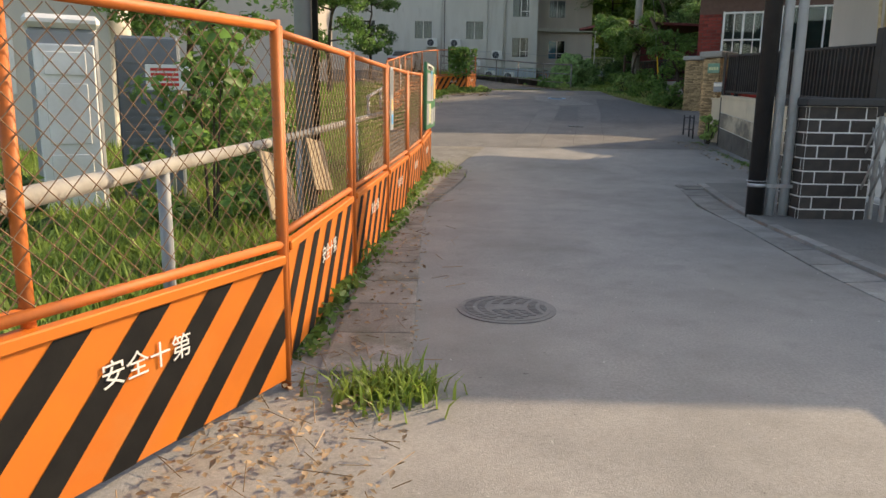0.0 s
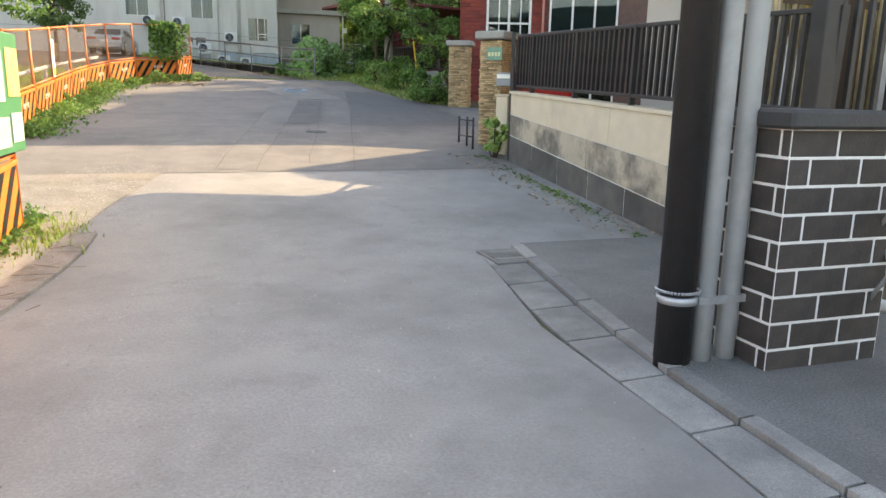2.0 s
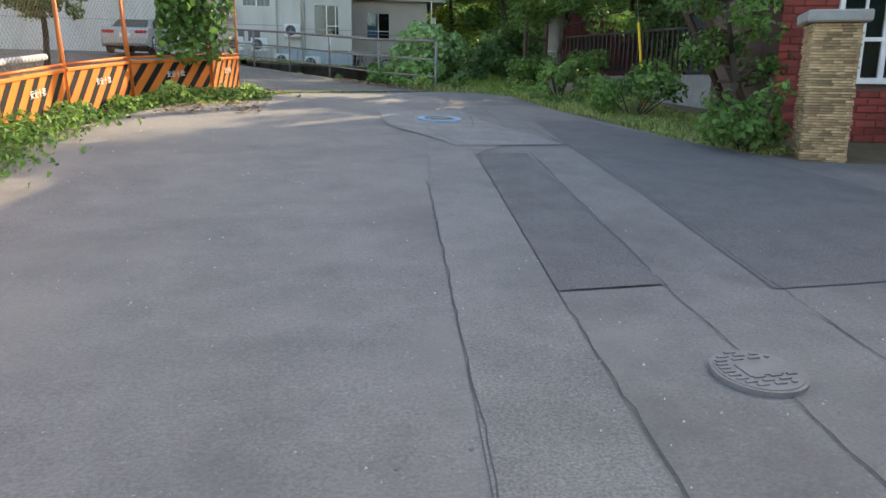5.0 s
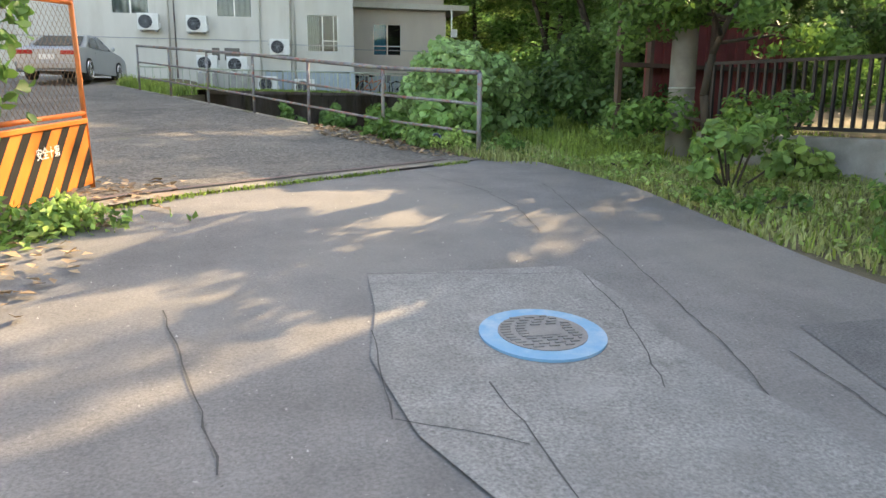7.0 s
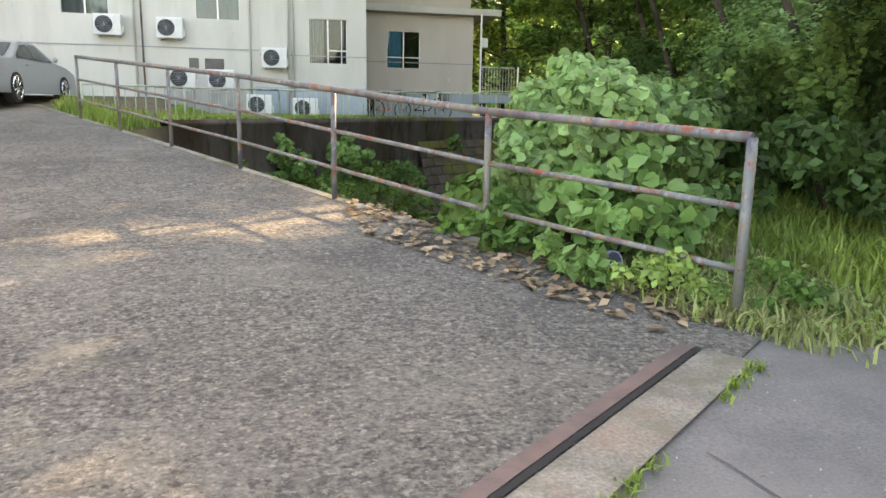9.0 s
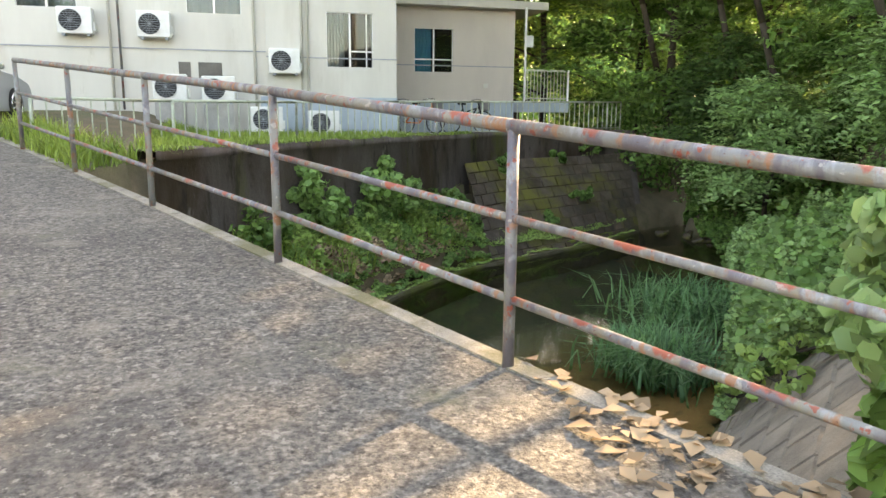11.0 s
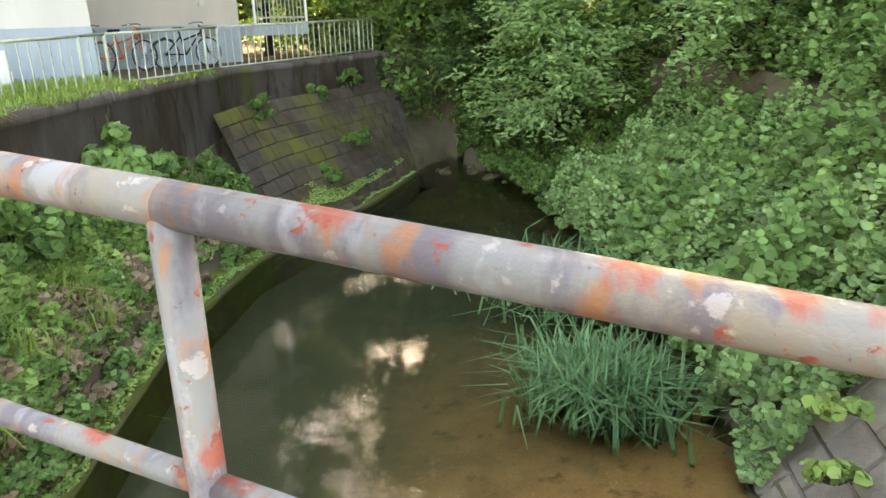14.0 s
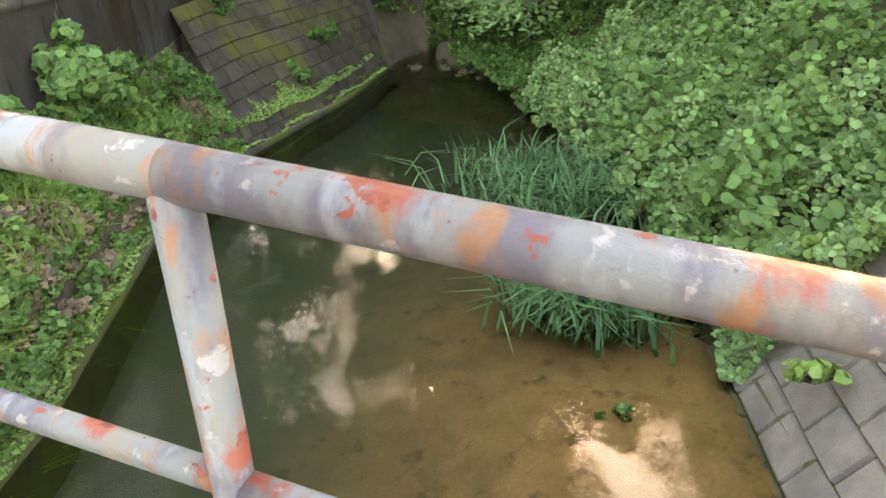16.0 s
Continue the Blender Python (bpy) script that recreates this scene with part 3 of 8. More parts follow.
# ---- ground, road, deck ----
build_ground()
strip("road", [(-12, -1.6, 2.4), (1.5, -1.0, 2.25), (4.08, -0.75, 2.26), (5.76, -0.7, 2.41), (6.7, -0.7, 2.41), (8.14, -0.6, 2.67), (8.3, -0.8, 4.2), (11.5, -1.1, 4.35),
               (13.0, -1.0, 9.0), (16.6, -0.9, 9.0), (17.4, -0.85, 5.6), (18.7, -0.75, 5.1), (20.5, 0.0, 4.75), (22.3, 0.9, 4.66), (24.0, 1.2, 4.6), (24.6, 1.2, 3.9)],
      0.012, M["asphalt_lane"], "grey worn asphalt lane widening into a yard", "road")
strip("yard_asphalt", [(11.05, -1.02, 4.3), (11.9, -1.02, 4.4), (12.1, -1.0, 9.0), (16.6, -0.9, 9.0), (17.4, -0.85, 5.6), (18.7, -0.75, 5.1), (20.5, 0.0, 4.75), (22.3, 0.9, 4.66), (24.0, 1.2, 4.6), (24.6, 1.2, 3.9)],
      0.016, M["asphalt"], "mottled older grey asphalt of the yard", "road")
strip("asphalt_apron", [(9.0, -0.95, 0.15), (9.91, -0.98, 0.34), (10.45, -1.0, 0.5), (11.04, -1.0, 0.62)], 0.0203, M["asphalt_old"], "coarse worn asphalt with loose grit", "road")
strip("asphalt_band", [(11.2, 1.08, 1.5), (12.2, 1.23, 1.66), (14.5, 1.70, 2.13), (16.85, 2.16, 2.6), (17.9, 2.42, 2.82), (18.7, 2.6, 3.5)], 0.0202, M["asphalt_patch"], "pale strip of patched asphalt", "road")
strip("asphalt_patch", [(14.82, 2.2, 2.68), (17.89, 2.81, 3.25)], 0.0244, M["asphalt_dark"], "dark rectangular asphalt patch", "road")
strip("asphalt_repair", [(14.7, 3.13, 5.2), (16.5, 3.5, 5.3), (18.0, 3.75, 5.2), (19.8, 4.05, 4.7)], 0.0206, M["asphalt_dark"], "dark asphalt repair before the gateway", "road")
strip("concrete_patch", [(18.3, 2.75, 3.75), (18.8, 2.62, 3.7), (19.3, 2.42, 3.55), (19.8, 2.36, 3.46), (20.2, 2.44, 3.5), (20.62, 2.47, 3.44)], 0.0248, M["cement_patch"], "pale cement patch round a manhole", "road")


def draped_line(name, pts, w, material, dz=0.0215, label="narrow dark crack in the asphalt", seed=0):
    rng = random.Random(seed)
    v, f = [], []
    for (x1, y1), (x2, y2) in zip(pts, pts[1:]):
        d = math.hypot(x2 - x1, y2 - y1)
        k = max(2, int(d / 0.08))
        nx, ny = -(y2 - y1) / d, (x2 - x1) / d
        for i in range(k + 1):
            t = i / k
            j = rng.uniform(-0.008, 0.008)
            ww = w * rng.uniform(0.5, 1.2) / 2
            x, y = x1 + (x2 - x1) * t + nx * j, y1 + (y2 - y1) * t + ny * j
            v += [(x - nx * ww, y - ny * ww, H(x, y) + dz), (x + nx * ww, y + ny * ww, H(x, y) + dz)]
            if i:
                n = len(v)
                f.append((n - 4, n - 3, n - 1, n - 2))
    return tagged(from_arrays(name, np.array(v), np.array(f), material), label, "crack", kind="structure")


for q, pts in enumerate(([(1.10, 11.16), (1.28, 12.3), (1.60, 13.96), (2.16, 16.9)], [(1.48, 11.12), (1.66, 12.15), (1.85, 13.0), (2.18, 14.7), (2.84, 18.1)],
                         [(2.05, 11.46), (2.15, 12.1), (2.34, 12.95), (2.53, 13.9), (2.68, 14.8), (3.3, 17.95)], [(2.46, 11.14), (2.66, 12.1), (2.95, 13.65), (3.12, 14.5), (3.76, 17.6), (3.85, 19.6)],
                         [(0.87, 11.2), (2.37, 11.02)], [(2.47, 20.64), (3.45, 20.5)], [(3.45, 20.5), (3.42, 20.06), (3.25, 19.42)],
                         [(2.4, 20.02), (2.37, 19.39), (2.71, 19.2)], [(2.71, 19.56), (2.75, 18.9), (2.8, 18.4)], [(4.04, 22.51), (3.77, 20.56), (3.63, 19.61), (3.44, 18.91)],
                         [(3.42, 22.73), (3.58, 21.77), (3.52, 21.21)], [(3.27, 23.44), (3.41, 22.64), (3.54, 22.17)], [(1.64, 20.35), (1.8, 19.7), (1.9, 19.22)], [(-0.4, 13.1), (0.9, 13.05)])):
    draped_line("crack", pts, 0.0065, M["crack"], 0.0262 if 5 <= q <= 8 else 0.0215, seed=q)


def deck():
    """The bridge deck with its kerb edge, over the stream."""
    v, f = [], []
    xs = np.linspace(0, 1, 11)
    yy = np.unique(np.concatenate([np.arange(0, 1.001, 0.02)]))
    for k, t in enumerate(yy):
        for s in xs:
            y_r = 24.36 + t * 15.0
            xr = 4.15 - 0.512 * (y_r - 24.5) + 0.0
            x = xr - s * 5.5
            y = y_r - s * 5.5 * 0.77 * (1 - t)
            v.append((x, y, G(y) + 0.022))
    w = len(xs)
    for j in range(len(yy) - 1):
        for i in range(w - 1):
            a = j * w + i
            f.append((a, a + w, a + w + 1, a + 1))
    d = tagged(from_arrays("bridge_deck", np.array(v), np.array(f), M["deck"], True), "rough pebbly grey bridge deck", "bridge", kind="structure")
    for i in range(18):
        bm = bmesh.new()
        y0, y1 = 24.35 + i * 0.6, 24.35 + (i + 1) * 0.6
        x0, x1 = 4.15 - 0.512 * (y0 - 24.5), 4.15 - 0.512 * (y1 - 24.5)
        vs = add_box(bm, (-0.03, 0, -0.35), (0.06, 1, 0.0))
        for p in vs:
            t = p.co.y
            p.co = Vector((x0 + (x1 - x0) * t + p.co.x, y0 + (y1 - y0) * t, G(y0 + (y1 - y0) * t) + 0.03 + p.co.z))
        part("edge_block", bm, M["edge_beam"], d, "pale mossy concrete edge block")
    # steel lip at the near end; the open joint's darkness is a painted near-black strip
    for nm, off, w_, z, mt in (("joint_gap", 0.0, 0.026, 0.034, "dark"), ("steel_lip", 0.045, 0.06, 0.036, "lip_steel"), ("joint_kerb", -0.115, 0.20, 0.028, "joint_concrete")):
        vv, ff = [], []
        for i in range(25):
            t = i / 24
            x, y = 0.7 + t * 3.05, 21.9 + t * 2.3
            nx, ny = -0.602, 0.798
            for o in (off - w_ / 2, off + w_ / 2):
                vv.append((x + nx * o, y + ny * o, G(y) + z))
            if i:
                n = len(vv)
                ff.append((n - 4, n - 3, n - 1, n - 2))
        o = from_arrays(nm, np.array(vv), np.array(ff), M[mt])
        o.parent = d
    bm = box((-6, 22.5, 1.0), (1.2, 30.0, 1.05))
    finish("soffit", bm, M["concrete"], d)


deck()

# water
wv = [(-6, 22), (13.5, 22), (13.5, 41), (-6, 41)]
bmw = bmesh.new()
bmw.faces.new([bmw.verts.new((x, y, WATER)) for x, y in wv])
water = tagged(finish("water", bmw, M["water"]), "still murky green-brown stream water", "water", kind="structure")


def sand_sheet():
    xs, ys = np.arange(0.5, 11.5, 0.15), np.arange(24.5, 39.5, 0.15)
    X, Y = np.meshgrid(xs, ys)
    dr = dist_line(X, Y, RIGHT_FOOT)
    bar = np.clip(1 - dr / 2.7, 0, 1) * np.clip(1 - np.hypot(X - 4.2, Y - 30.2) / 3.8, 0, 1)
    Z = np.minimum(-0.32 + 0.41 * bar ** 0.7 + 0.06 * np.clip(1 - dr / 0.5, 0, 1), 0.04) + 0.04
    keep = (inside(X, Y, BED) | (dr < 0.3) | (dist_line(X, Y, LEFT_FOOT) < 0.3)) & (np.hypot(X - 10.4, Y - 36.9) > 1.7)
    idx = np.arange(X.size).reshape(X.shape)
    q = keep[:-1, :-1] & keep[1:, :-1] & keep[:-1, 1:] & keep[1:, 1:]
    f = np.stack([idx[:-1, :-1][q], idx[:-1, 1:][q], idx[1:, 1:][q], idx[1:, :-1][q]], -1)
    Z = Z + 0.008 * np.sin(X * 9 + 3 * np.sin(Y * 3)) * np.sin(Y * 7)
    tagged(from_arrays("stream_bed", np.stack([X, Y, Z], -1).reshape(-1, 3), f, M["sand"], True), "brown sandy stream bed with a shallow bar", "sand", kind="structure")


sand_sheet()


# ---- stream walls ----
def line_points(line, step):
    out = []
    for (x1, y1), (x2, y2) in zip(line, line[1:]):
        d = math.hypot(x2 - x1, y2 - y1)
        k = max(1, int(d / step))
        out += [(x1 + (x2 - x1) * i / k, y1 + (y2 - y1) * i / k) for i in range(k)]
    return out + [line[-1]]


def retaining_wall():
    pts = line_points([(0.98, 32.3)] + WALL_LINE[2:-1], 0.35)
    v, f = [], []
    for i, (x, y) in enumerate(pts):
        a, b = pts[max(0, i - 1)], pts[min(len(pts) - 1, i + 1)]
        d = math.hypot(b[0] - a[0], b[1] - a[1])
        nx, ny = (b[1] - a[1]) / d, -(b[0] - a[0]) / d
        for o, z in ((0.10, 0.7), (0.06, 2.02), (0.09, 2.03), (0.09, 2.12), (-0.22, 2.13), (-0.22, 1.2)):
            v.append((x + nx * o, y + ny * o, z))
        if i:
            for k in range(5):
                p, q = (i - 1) * 6 + k, i * 6 + k
                f.append((p, q, q + 1, p + 1))
    w = tagged(from_arrays("retaining_wall", np.array(v), np.array(f), M["mossy_wall"]), "dark damp concrete retaining wall with mossy top", "wall", kind="structure")
    # end face
    x, y = pts[-1]
    bm = bmesh.new()
    ring = [[(x - 0.58, y - 1.74, -0.2), (x - 0.40, y - 1.66, -0.2), (x + 0.35, y + 0.3, -0.2), (x - 0.1, y + 0.3, -0.2)],
            [(x - 0.08, y - 0.16, 1.62), (x + 0.14, y - 0.1, 1.62), (x + 0.3, y + 0.3, 1.62), (x - 0.1, y + 0.3, 1.62)],
            [(x - 0.08, y - 0.13, 2.12), (x + 0.12, y - 0.07, 2.12), (x + 0.3, y + 0.3, 2.12), (x - 0.1, y + 0.3, 2.12)]]
    vs = [[bm.verts.new(p) for p in q] for q in ring]
    for lo, hi in zip(vs, vs[1:]):
        for k in range(4):
            bm.faces.new((lo[k], lo[(k + 1) % 4], hi[(k + 1) % 4], hi[k]))
    bm.faces.new(vs[-1])
    finish("wall_end", bm, M["mossy_wall"], w)
    return w


ret_wall = retaining_wall()


def block_revetment(name, foot, top, z0, z1, rows, bw, material, label):
    """A battered wall of set blocks between a foot line and a top line."""
    th = empty(name, Matrix.Identity(4), label, "wall", kind="structure")
    n = max(2, int(sum(math.hypot(b[0] - a[0], b[1] - a[1]) for a, b in zip(foot, foot[1:])) / bw))
    def along(line, t):
        ds = [math.hypot(b[0] - a[0], b[1] - a[1]) for a, b in zip(line, line[1:])]
        s = t * sum(ds)
        for (a, b), d in zip(zip(line, line[1:]), ds):
            if s <= d + 1e-9:
                k = s / d
                return Vector((a[0] + (b[0] - a[0]) * k, a[1] + (b[1] - a[1]) * k, 0))
            s -= d
        return Vector((*line[-1], 0))
    def P(t, h, out=0.0):
        a, b = along(foot, min(max(t, 0), 1)), along(top, min(max(t, 0), 1))
        p = a.lerp(b, h)
        p.z = z0 + (z1 - z0) * h
        q = (a - b).normalized()
        return p + Vector((q.x * out, q.y * out, out * 0.4))
    bm = bmesh.new()
    for i in range(n * 2):
        vs = [bm.verts.new(P(t, h, -0.01)) for t, h in ((i / n / 2, 0), ((i + 1) / n / 2, 0), ((i + 1) / n / 2, 1), (i / n / 2, 1))]
        bm.faces.new(vs)
    finish("backing", bm, M["stone_dark"], th)
    rng = random.Random(5)
    for r in range(rows):
        for c in range(n + 1):
            o = 0.5 * (r % 2)
            t0, t1 = max(0, (c - o) / n + 0.0015), min(1, (c + 1 - o) / n - 0.0015)
            if t1 - t0 < 0.02:
                continue
            h0, h1 = r / rows + 0.003, (r + 1) / rows - 0.003
            u = rng.uniform(0.008, 0.02)
            bm = bmesh.new()
            back = [bm.verts.new(P(t, h, -0.01)) for t, h in ((t0, h0), (t1, h0), (t1, h1), (t0, h1))]
            g0, g1 = (t1 - t0) * 0.03, (h1 - h0) * 0.04
            fr = [bm.verts.new(P(t, h, u)) for t, h in ((t0 + g0, h0 + g1), (t1 - g0, h0 + g1), (t1 - g0, h1 - g1), (t0 + g0, h1 - g1))]
            bm.faces.new(fr)
            for i in range(4):
                bm.faces.new((back[i], back[(i + 1) % 4], fr[(i + 1) % 4], fr[i]))
            finish("block", bm, material, th)
    return th


block_revetment("block_revetment", [(5.6, 35.75), (7.75, 36.9), (9.6, 38.15)], [(5.55, 37.25), (6.35, 38.05), (10.12, 39.72)], 0.05, 1.62, 9, 0.36, M["moss_block"],
                "dark mossy block revetment under the retaining wall")
block_revetment("pale_revetment", [(2.9, 27.7), (4.78, 29.39), (5.6, 30.15)], [(3.75, 26.9), (5.55, 28.6), (6.4, 29.3)], -0.1, 1.15, 7, 0.36, M["pale_block"],
                "pale concrete block revetment with creepers")
bm = bmesh.new()
foot = line_points(LEFT_FOOT[1:7], 0.4)
for a, b in zip(foot, foot[1:]):
    vs = add_box(bm, (-0.22, 0, -0.5), (0.0, 1, 0.15))
    for p in vs:
        t = p.co.y
        p.co = Vector((a[0] + (b[0] - a[0]) * t + p.co.x * 0.7, a[1] + (b[1] - a[1]) * t - p.co.x * 0.7, p.co.z))
tagged(finish("stream_kerb", bm, M["kerb_moss"]), "low mossy concrete kerb along the water", "kerb", kind="structure")

# ---- bridge railing ----
RAIL0, RAIL_D = Vector((4.14, 24.5, 0)), Vector((-0.729, 1.424, 0))


def railing():
    r = empty("bridge_railing", Matrix.Translation((4.14, 24.5, 1.4)), "rusty pale-painted steel pipe railing of a small bridge", "railing")
    inv = Matrix.Translation((-4.14, -24.5, -1.4))
    n = 7
    pts = [RAIL0 + RAIL_D * i for i in range(n)]
    sag = [0.0, 0.032, 0.014, 0.0, 0.0, 0.0, 0.0]
    top = [Vector((p.x, p.y, 2.221 + 0.122 * i - sag[i])) for i, p in enumerate(pts)]
    top[2] += RAIL_D.normalized() * 0.045

    def put(nm, bm, lab=""):
        bmesh.ops.transform(bm, matrix=inv, verts=bm.verts)
        return part(nm, bm, M["rust_rail"], r, lab)
    for a, b in zip(top, top[1:]):
        put("top_rail", tube(a, b, 0.0235, 16), "flaking pale paint over red rust")
    for k, dz in enumerate((0.305, 0.585)):
        for a, b in zip(top, top[1:]):
            put("lower_rail", tube(a - Vector((0, 0, dz)), b - Vector((0, 0, dz)), 0.0155, 12))
    for i, p in enumerate(top):
        b = Vector((p.x, p.y, G(p.y) - 0.05))
        put("post", tube(b, p, 0.0205 if i else 0.024, 14))
    return r


railing()


# ---- hoarding panels ----
def clip_band(x0, x1, h, s):
    """A slanted band (bottom x0..x1, leaning by s over the height) cut to 0..1 widths."""
    return [(x0, 0), (x1, 0), (x1 + s, h), (x0 + s, h)]


def clip_poly(poly, lo, hi):
    for sgn, lim in ((1, lo), (-1, hi)):
        out = []
        for i in range(len(poly)):
            a, b = poly[i - 1], poly[i]
            ia, ib = sgn * (a[0] - lim) >= 0, sgn * (b[0] - lim) >= 0
            if ia != ib:
                t = (lim - a[0]) / (b[0] - a[0])
                out.append((lim, a[1] + (b[1] - a[1]) * t))
            if ib:
                out.append(b)
        poly = out
        if not poly:
            break
    return poly


def text_mesh(body, size):
    cu = bpy.data.curves.new("text", "FONT")
    cu.body, cu.size, cu.extrude = body, size, 0.001
    ob = bpy.data.objects.new("text", cu)
    me = bpy.data.meshes.new_from_object(ob)
    bpy.data.objects.remove(ob)
    bm = bmesh.new()
    bm.from_mesh(me)
    return bm


PW, PH, BH = 1.30, 1.20, 0.45


def hoarding_panel():
    """Local x along the panel, y is depth (front at -y), z up."""
    p = empty("site_hoarding", Matrix.Identity(4), "orange steel site hoarding panel with wire mesh above a black-striped board", "hoarding", "site hoardings")
    rr = 0.017
    for x in (0.02, PW - 0.02):
        part("upright", tube((x, 0, 0.0), (x, 0, PH), rr, 10), M["orange_pipe"], p)
    for z in (PH - 0.02, BH + 0.045):
        part("rail", tube((0.02, 0, z), (PW - 0.02, 0, z), rr * 0.9, 8), M["orange_pipe"], p)
    bm = bmesh.new()
    add_box(bm, (0.03, -0.012, 0.03), (PW - 0.03, 0.006, BH), bevel=0.004)
    add_box(bm, (0.03, -0.026, BH - 0.02), (PW - 0.03, 0.012, BH + 0.012), bevel=0.004)
    board = part("board", bm, M["orange"], p, "orange board with slanted black stripes")
    k = 0
    x = -0.46
    while x < PW:
        poly = clip_poly(clip_band(x, x + 0.105, BH - 0.055, 0.40), 0.035, PW - 0.035)
        if len(poly) > 2:
            bm = bmesh.new()
            f = bm.faces.new([bm.verts.new((a, -0.0145, b + 0.032)) for a, b in poly])
            finish("stripe", bm, M["black"], board)
        x += 0.245
    bm = text_mesh("安全十第", 0.075)
    bmesh.ops.transform(bm, matrix=Matrix.Translation((0.54, -0.018, 0.27)) @ Euler((radians(90), 0, 0)).to_matrix().to_4x4(), verts=bm.verts)
    finish("lettering", bm, M["white"], board)
    # chain link
    bm = bmesh.new()
    z0, z1, w = BH + 0.06, PH - 0.04, PW - 0.04
    hh = z1 - z0
    d = 0.062
    for s in (1, -1):
        c = -hh
        while c < w + hh:
            a, b = (c, z0), (c + s * hh, z1)
            poly = []
            (xa, za), (xb, zb) = a, b
            lo, hi = 0.02, w
            if not ((xa < lo and xb < lo) or (xa > hi and xb > hi)):
                def at(xq):
                    t = (xq - xa) / (xb - xa)
                    return (xq, za + (zb - za) * t)
                if xa < lo:
                    xa, za = at(lo)
                elif xa > hi:
                    xa, za = at(hi)
                if xb < lo:
                    xb, zb = (lo, z0 + (lo - a[0]) / (b[0] - a[0]) * hh)
                elif xb > hi:
                    xb, zb = (hi, z0 + (hi - a[0]) / (b[0] - a[0]) * hh)
                if math.hypot(xb - xa, zb - za) > 0.02:
                    add_tube(bm, (xa, 0.003 * s, za), (xb, 0.003 * s, zb), 0.0016, 4)
            c += d
    part("wire_mesh", bm, M["wire"], p, "rusty chain-link mesh")
    return p


first_panel = hoarding_panel()


def panel_pose(a, b):
    ang = math.atan2(b[1] - a[1], b[0] - a[0])
    z0, z1 = G(a[1]), G(b[1])
    L = math.hypot(b[0] - a[0], b[1] - a[1])
    m = Matrix.Translation((a[0], a[1], z0 + 0.02)) @ Matrix.Rotation(ang, 4, "Z")
    return m @ Matrix.Rotation(-math.atan2(z1 - z0, L), 4, "Y") @ Matrix.Diagonal((L / PW, 1, 1, 1))


spans = [((-1.04, 1.06), (-0.50, 2.25))]
for i in range(5):
    y = 2.42 + 1.36 * i
    spans.append(((-0.55 + 0.056 * (y - 2.4), y), (-0.55 + 0.056 * (y + 1.3 - 2.4), y + 1.3)))
run = [(-1.03, 13.3), (-1.01, 14.62), (-0.98, 15.94), (-0.93, 17.26), (-0.83, 18.56), (-0.60, 19.84), (-0.19, 20.97), (0.62, 21.78), (0.93, 22.78)]
spans += list(zip(run, run[1:]))
spans.insert(0, ((-1.42, 0.27), (-0.885, 1.455)))
for i, (a, b) in enumerate(spans):
    if i == 0:
        first_panel.matrix_basis = panel_pose(a, b)
    else:
        copy_thing(first_panel, panel_pose(a, b))


# ---- notice board on the hoarding ----
def notice_board():
    a, b = Vector((-0.205, 7.88, 0)), Vector((-0.135, 9.2, 0))
    ang = math.atan2(b.y - a.y, b.x - a.x)
    L = (b - a).length
    n = empty("notice_board", Matrix.Translation((a.x, a.y, 0.68)) @ Matrix.Rotation(ang, 4, "Z"), "green site notice board with pinned papers on the hoarding", "notice board")
    fit = L / 1.78
    part("panel", box((0, -0.02, 0), (L, 0.012, 0.72), 0.004), M["green_board"], n)
    part("title_strip", box((0.08, -0.024, 0.645), (0.95, -0.0195, 0.71)), M["white"], n)
    bm = bmesh.new()
    for k in range(7):
        add_box(bm, (0.14 + k * 0.1, -0.026, 0.65), (0.20 + k * 0.1, -0.0235, 0.69))
    part("title_lettering", bm, M["black"], n)
    for x0, x1, z0, z1, mt in [(q[0] * fit, q[1] * fit, *q[2:]) for q in ((0.06, 0.80, 0.31, 0.61, "paper"), (0.86, 1.30, 0.31, 0.61, "paper"), (0.05, 0.46, 0.05, 0.28, "paper"), (0.50, 0.76, 0.06, 0.28, "paper_yellow"),
                               (0.80, 1.36, 0.04, 0.22, "paper"), (1.40, 1.74, 0.34, 0.63, "paper_orange"), (0.80, 1.05, 0.48, 0.66, "paper_blue"), (1.42, 1.74, 0.06, 0.24, "paper"))]:
        sheet = part("sheet", box((x0, -0.025, z0), (x1, -0.0205, z1)), M[mt], n)
        if mt == "paper":
            bm = bmesh.new()
            z = z1 - 0.03
            while z > z0 + 0.02:
                add_box(bm, (x0 + 0.03, -0.0265, z), (x1 - 0.04, -0.0252, z + 0.006))
                z -= 0.022
            finish("text_block", bm, M["grey_metal"], sheet)


notice_board()


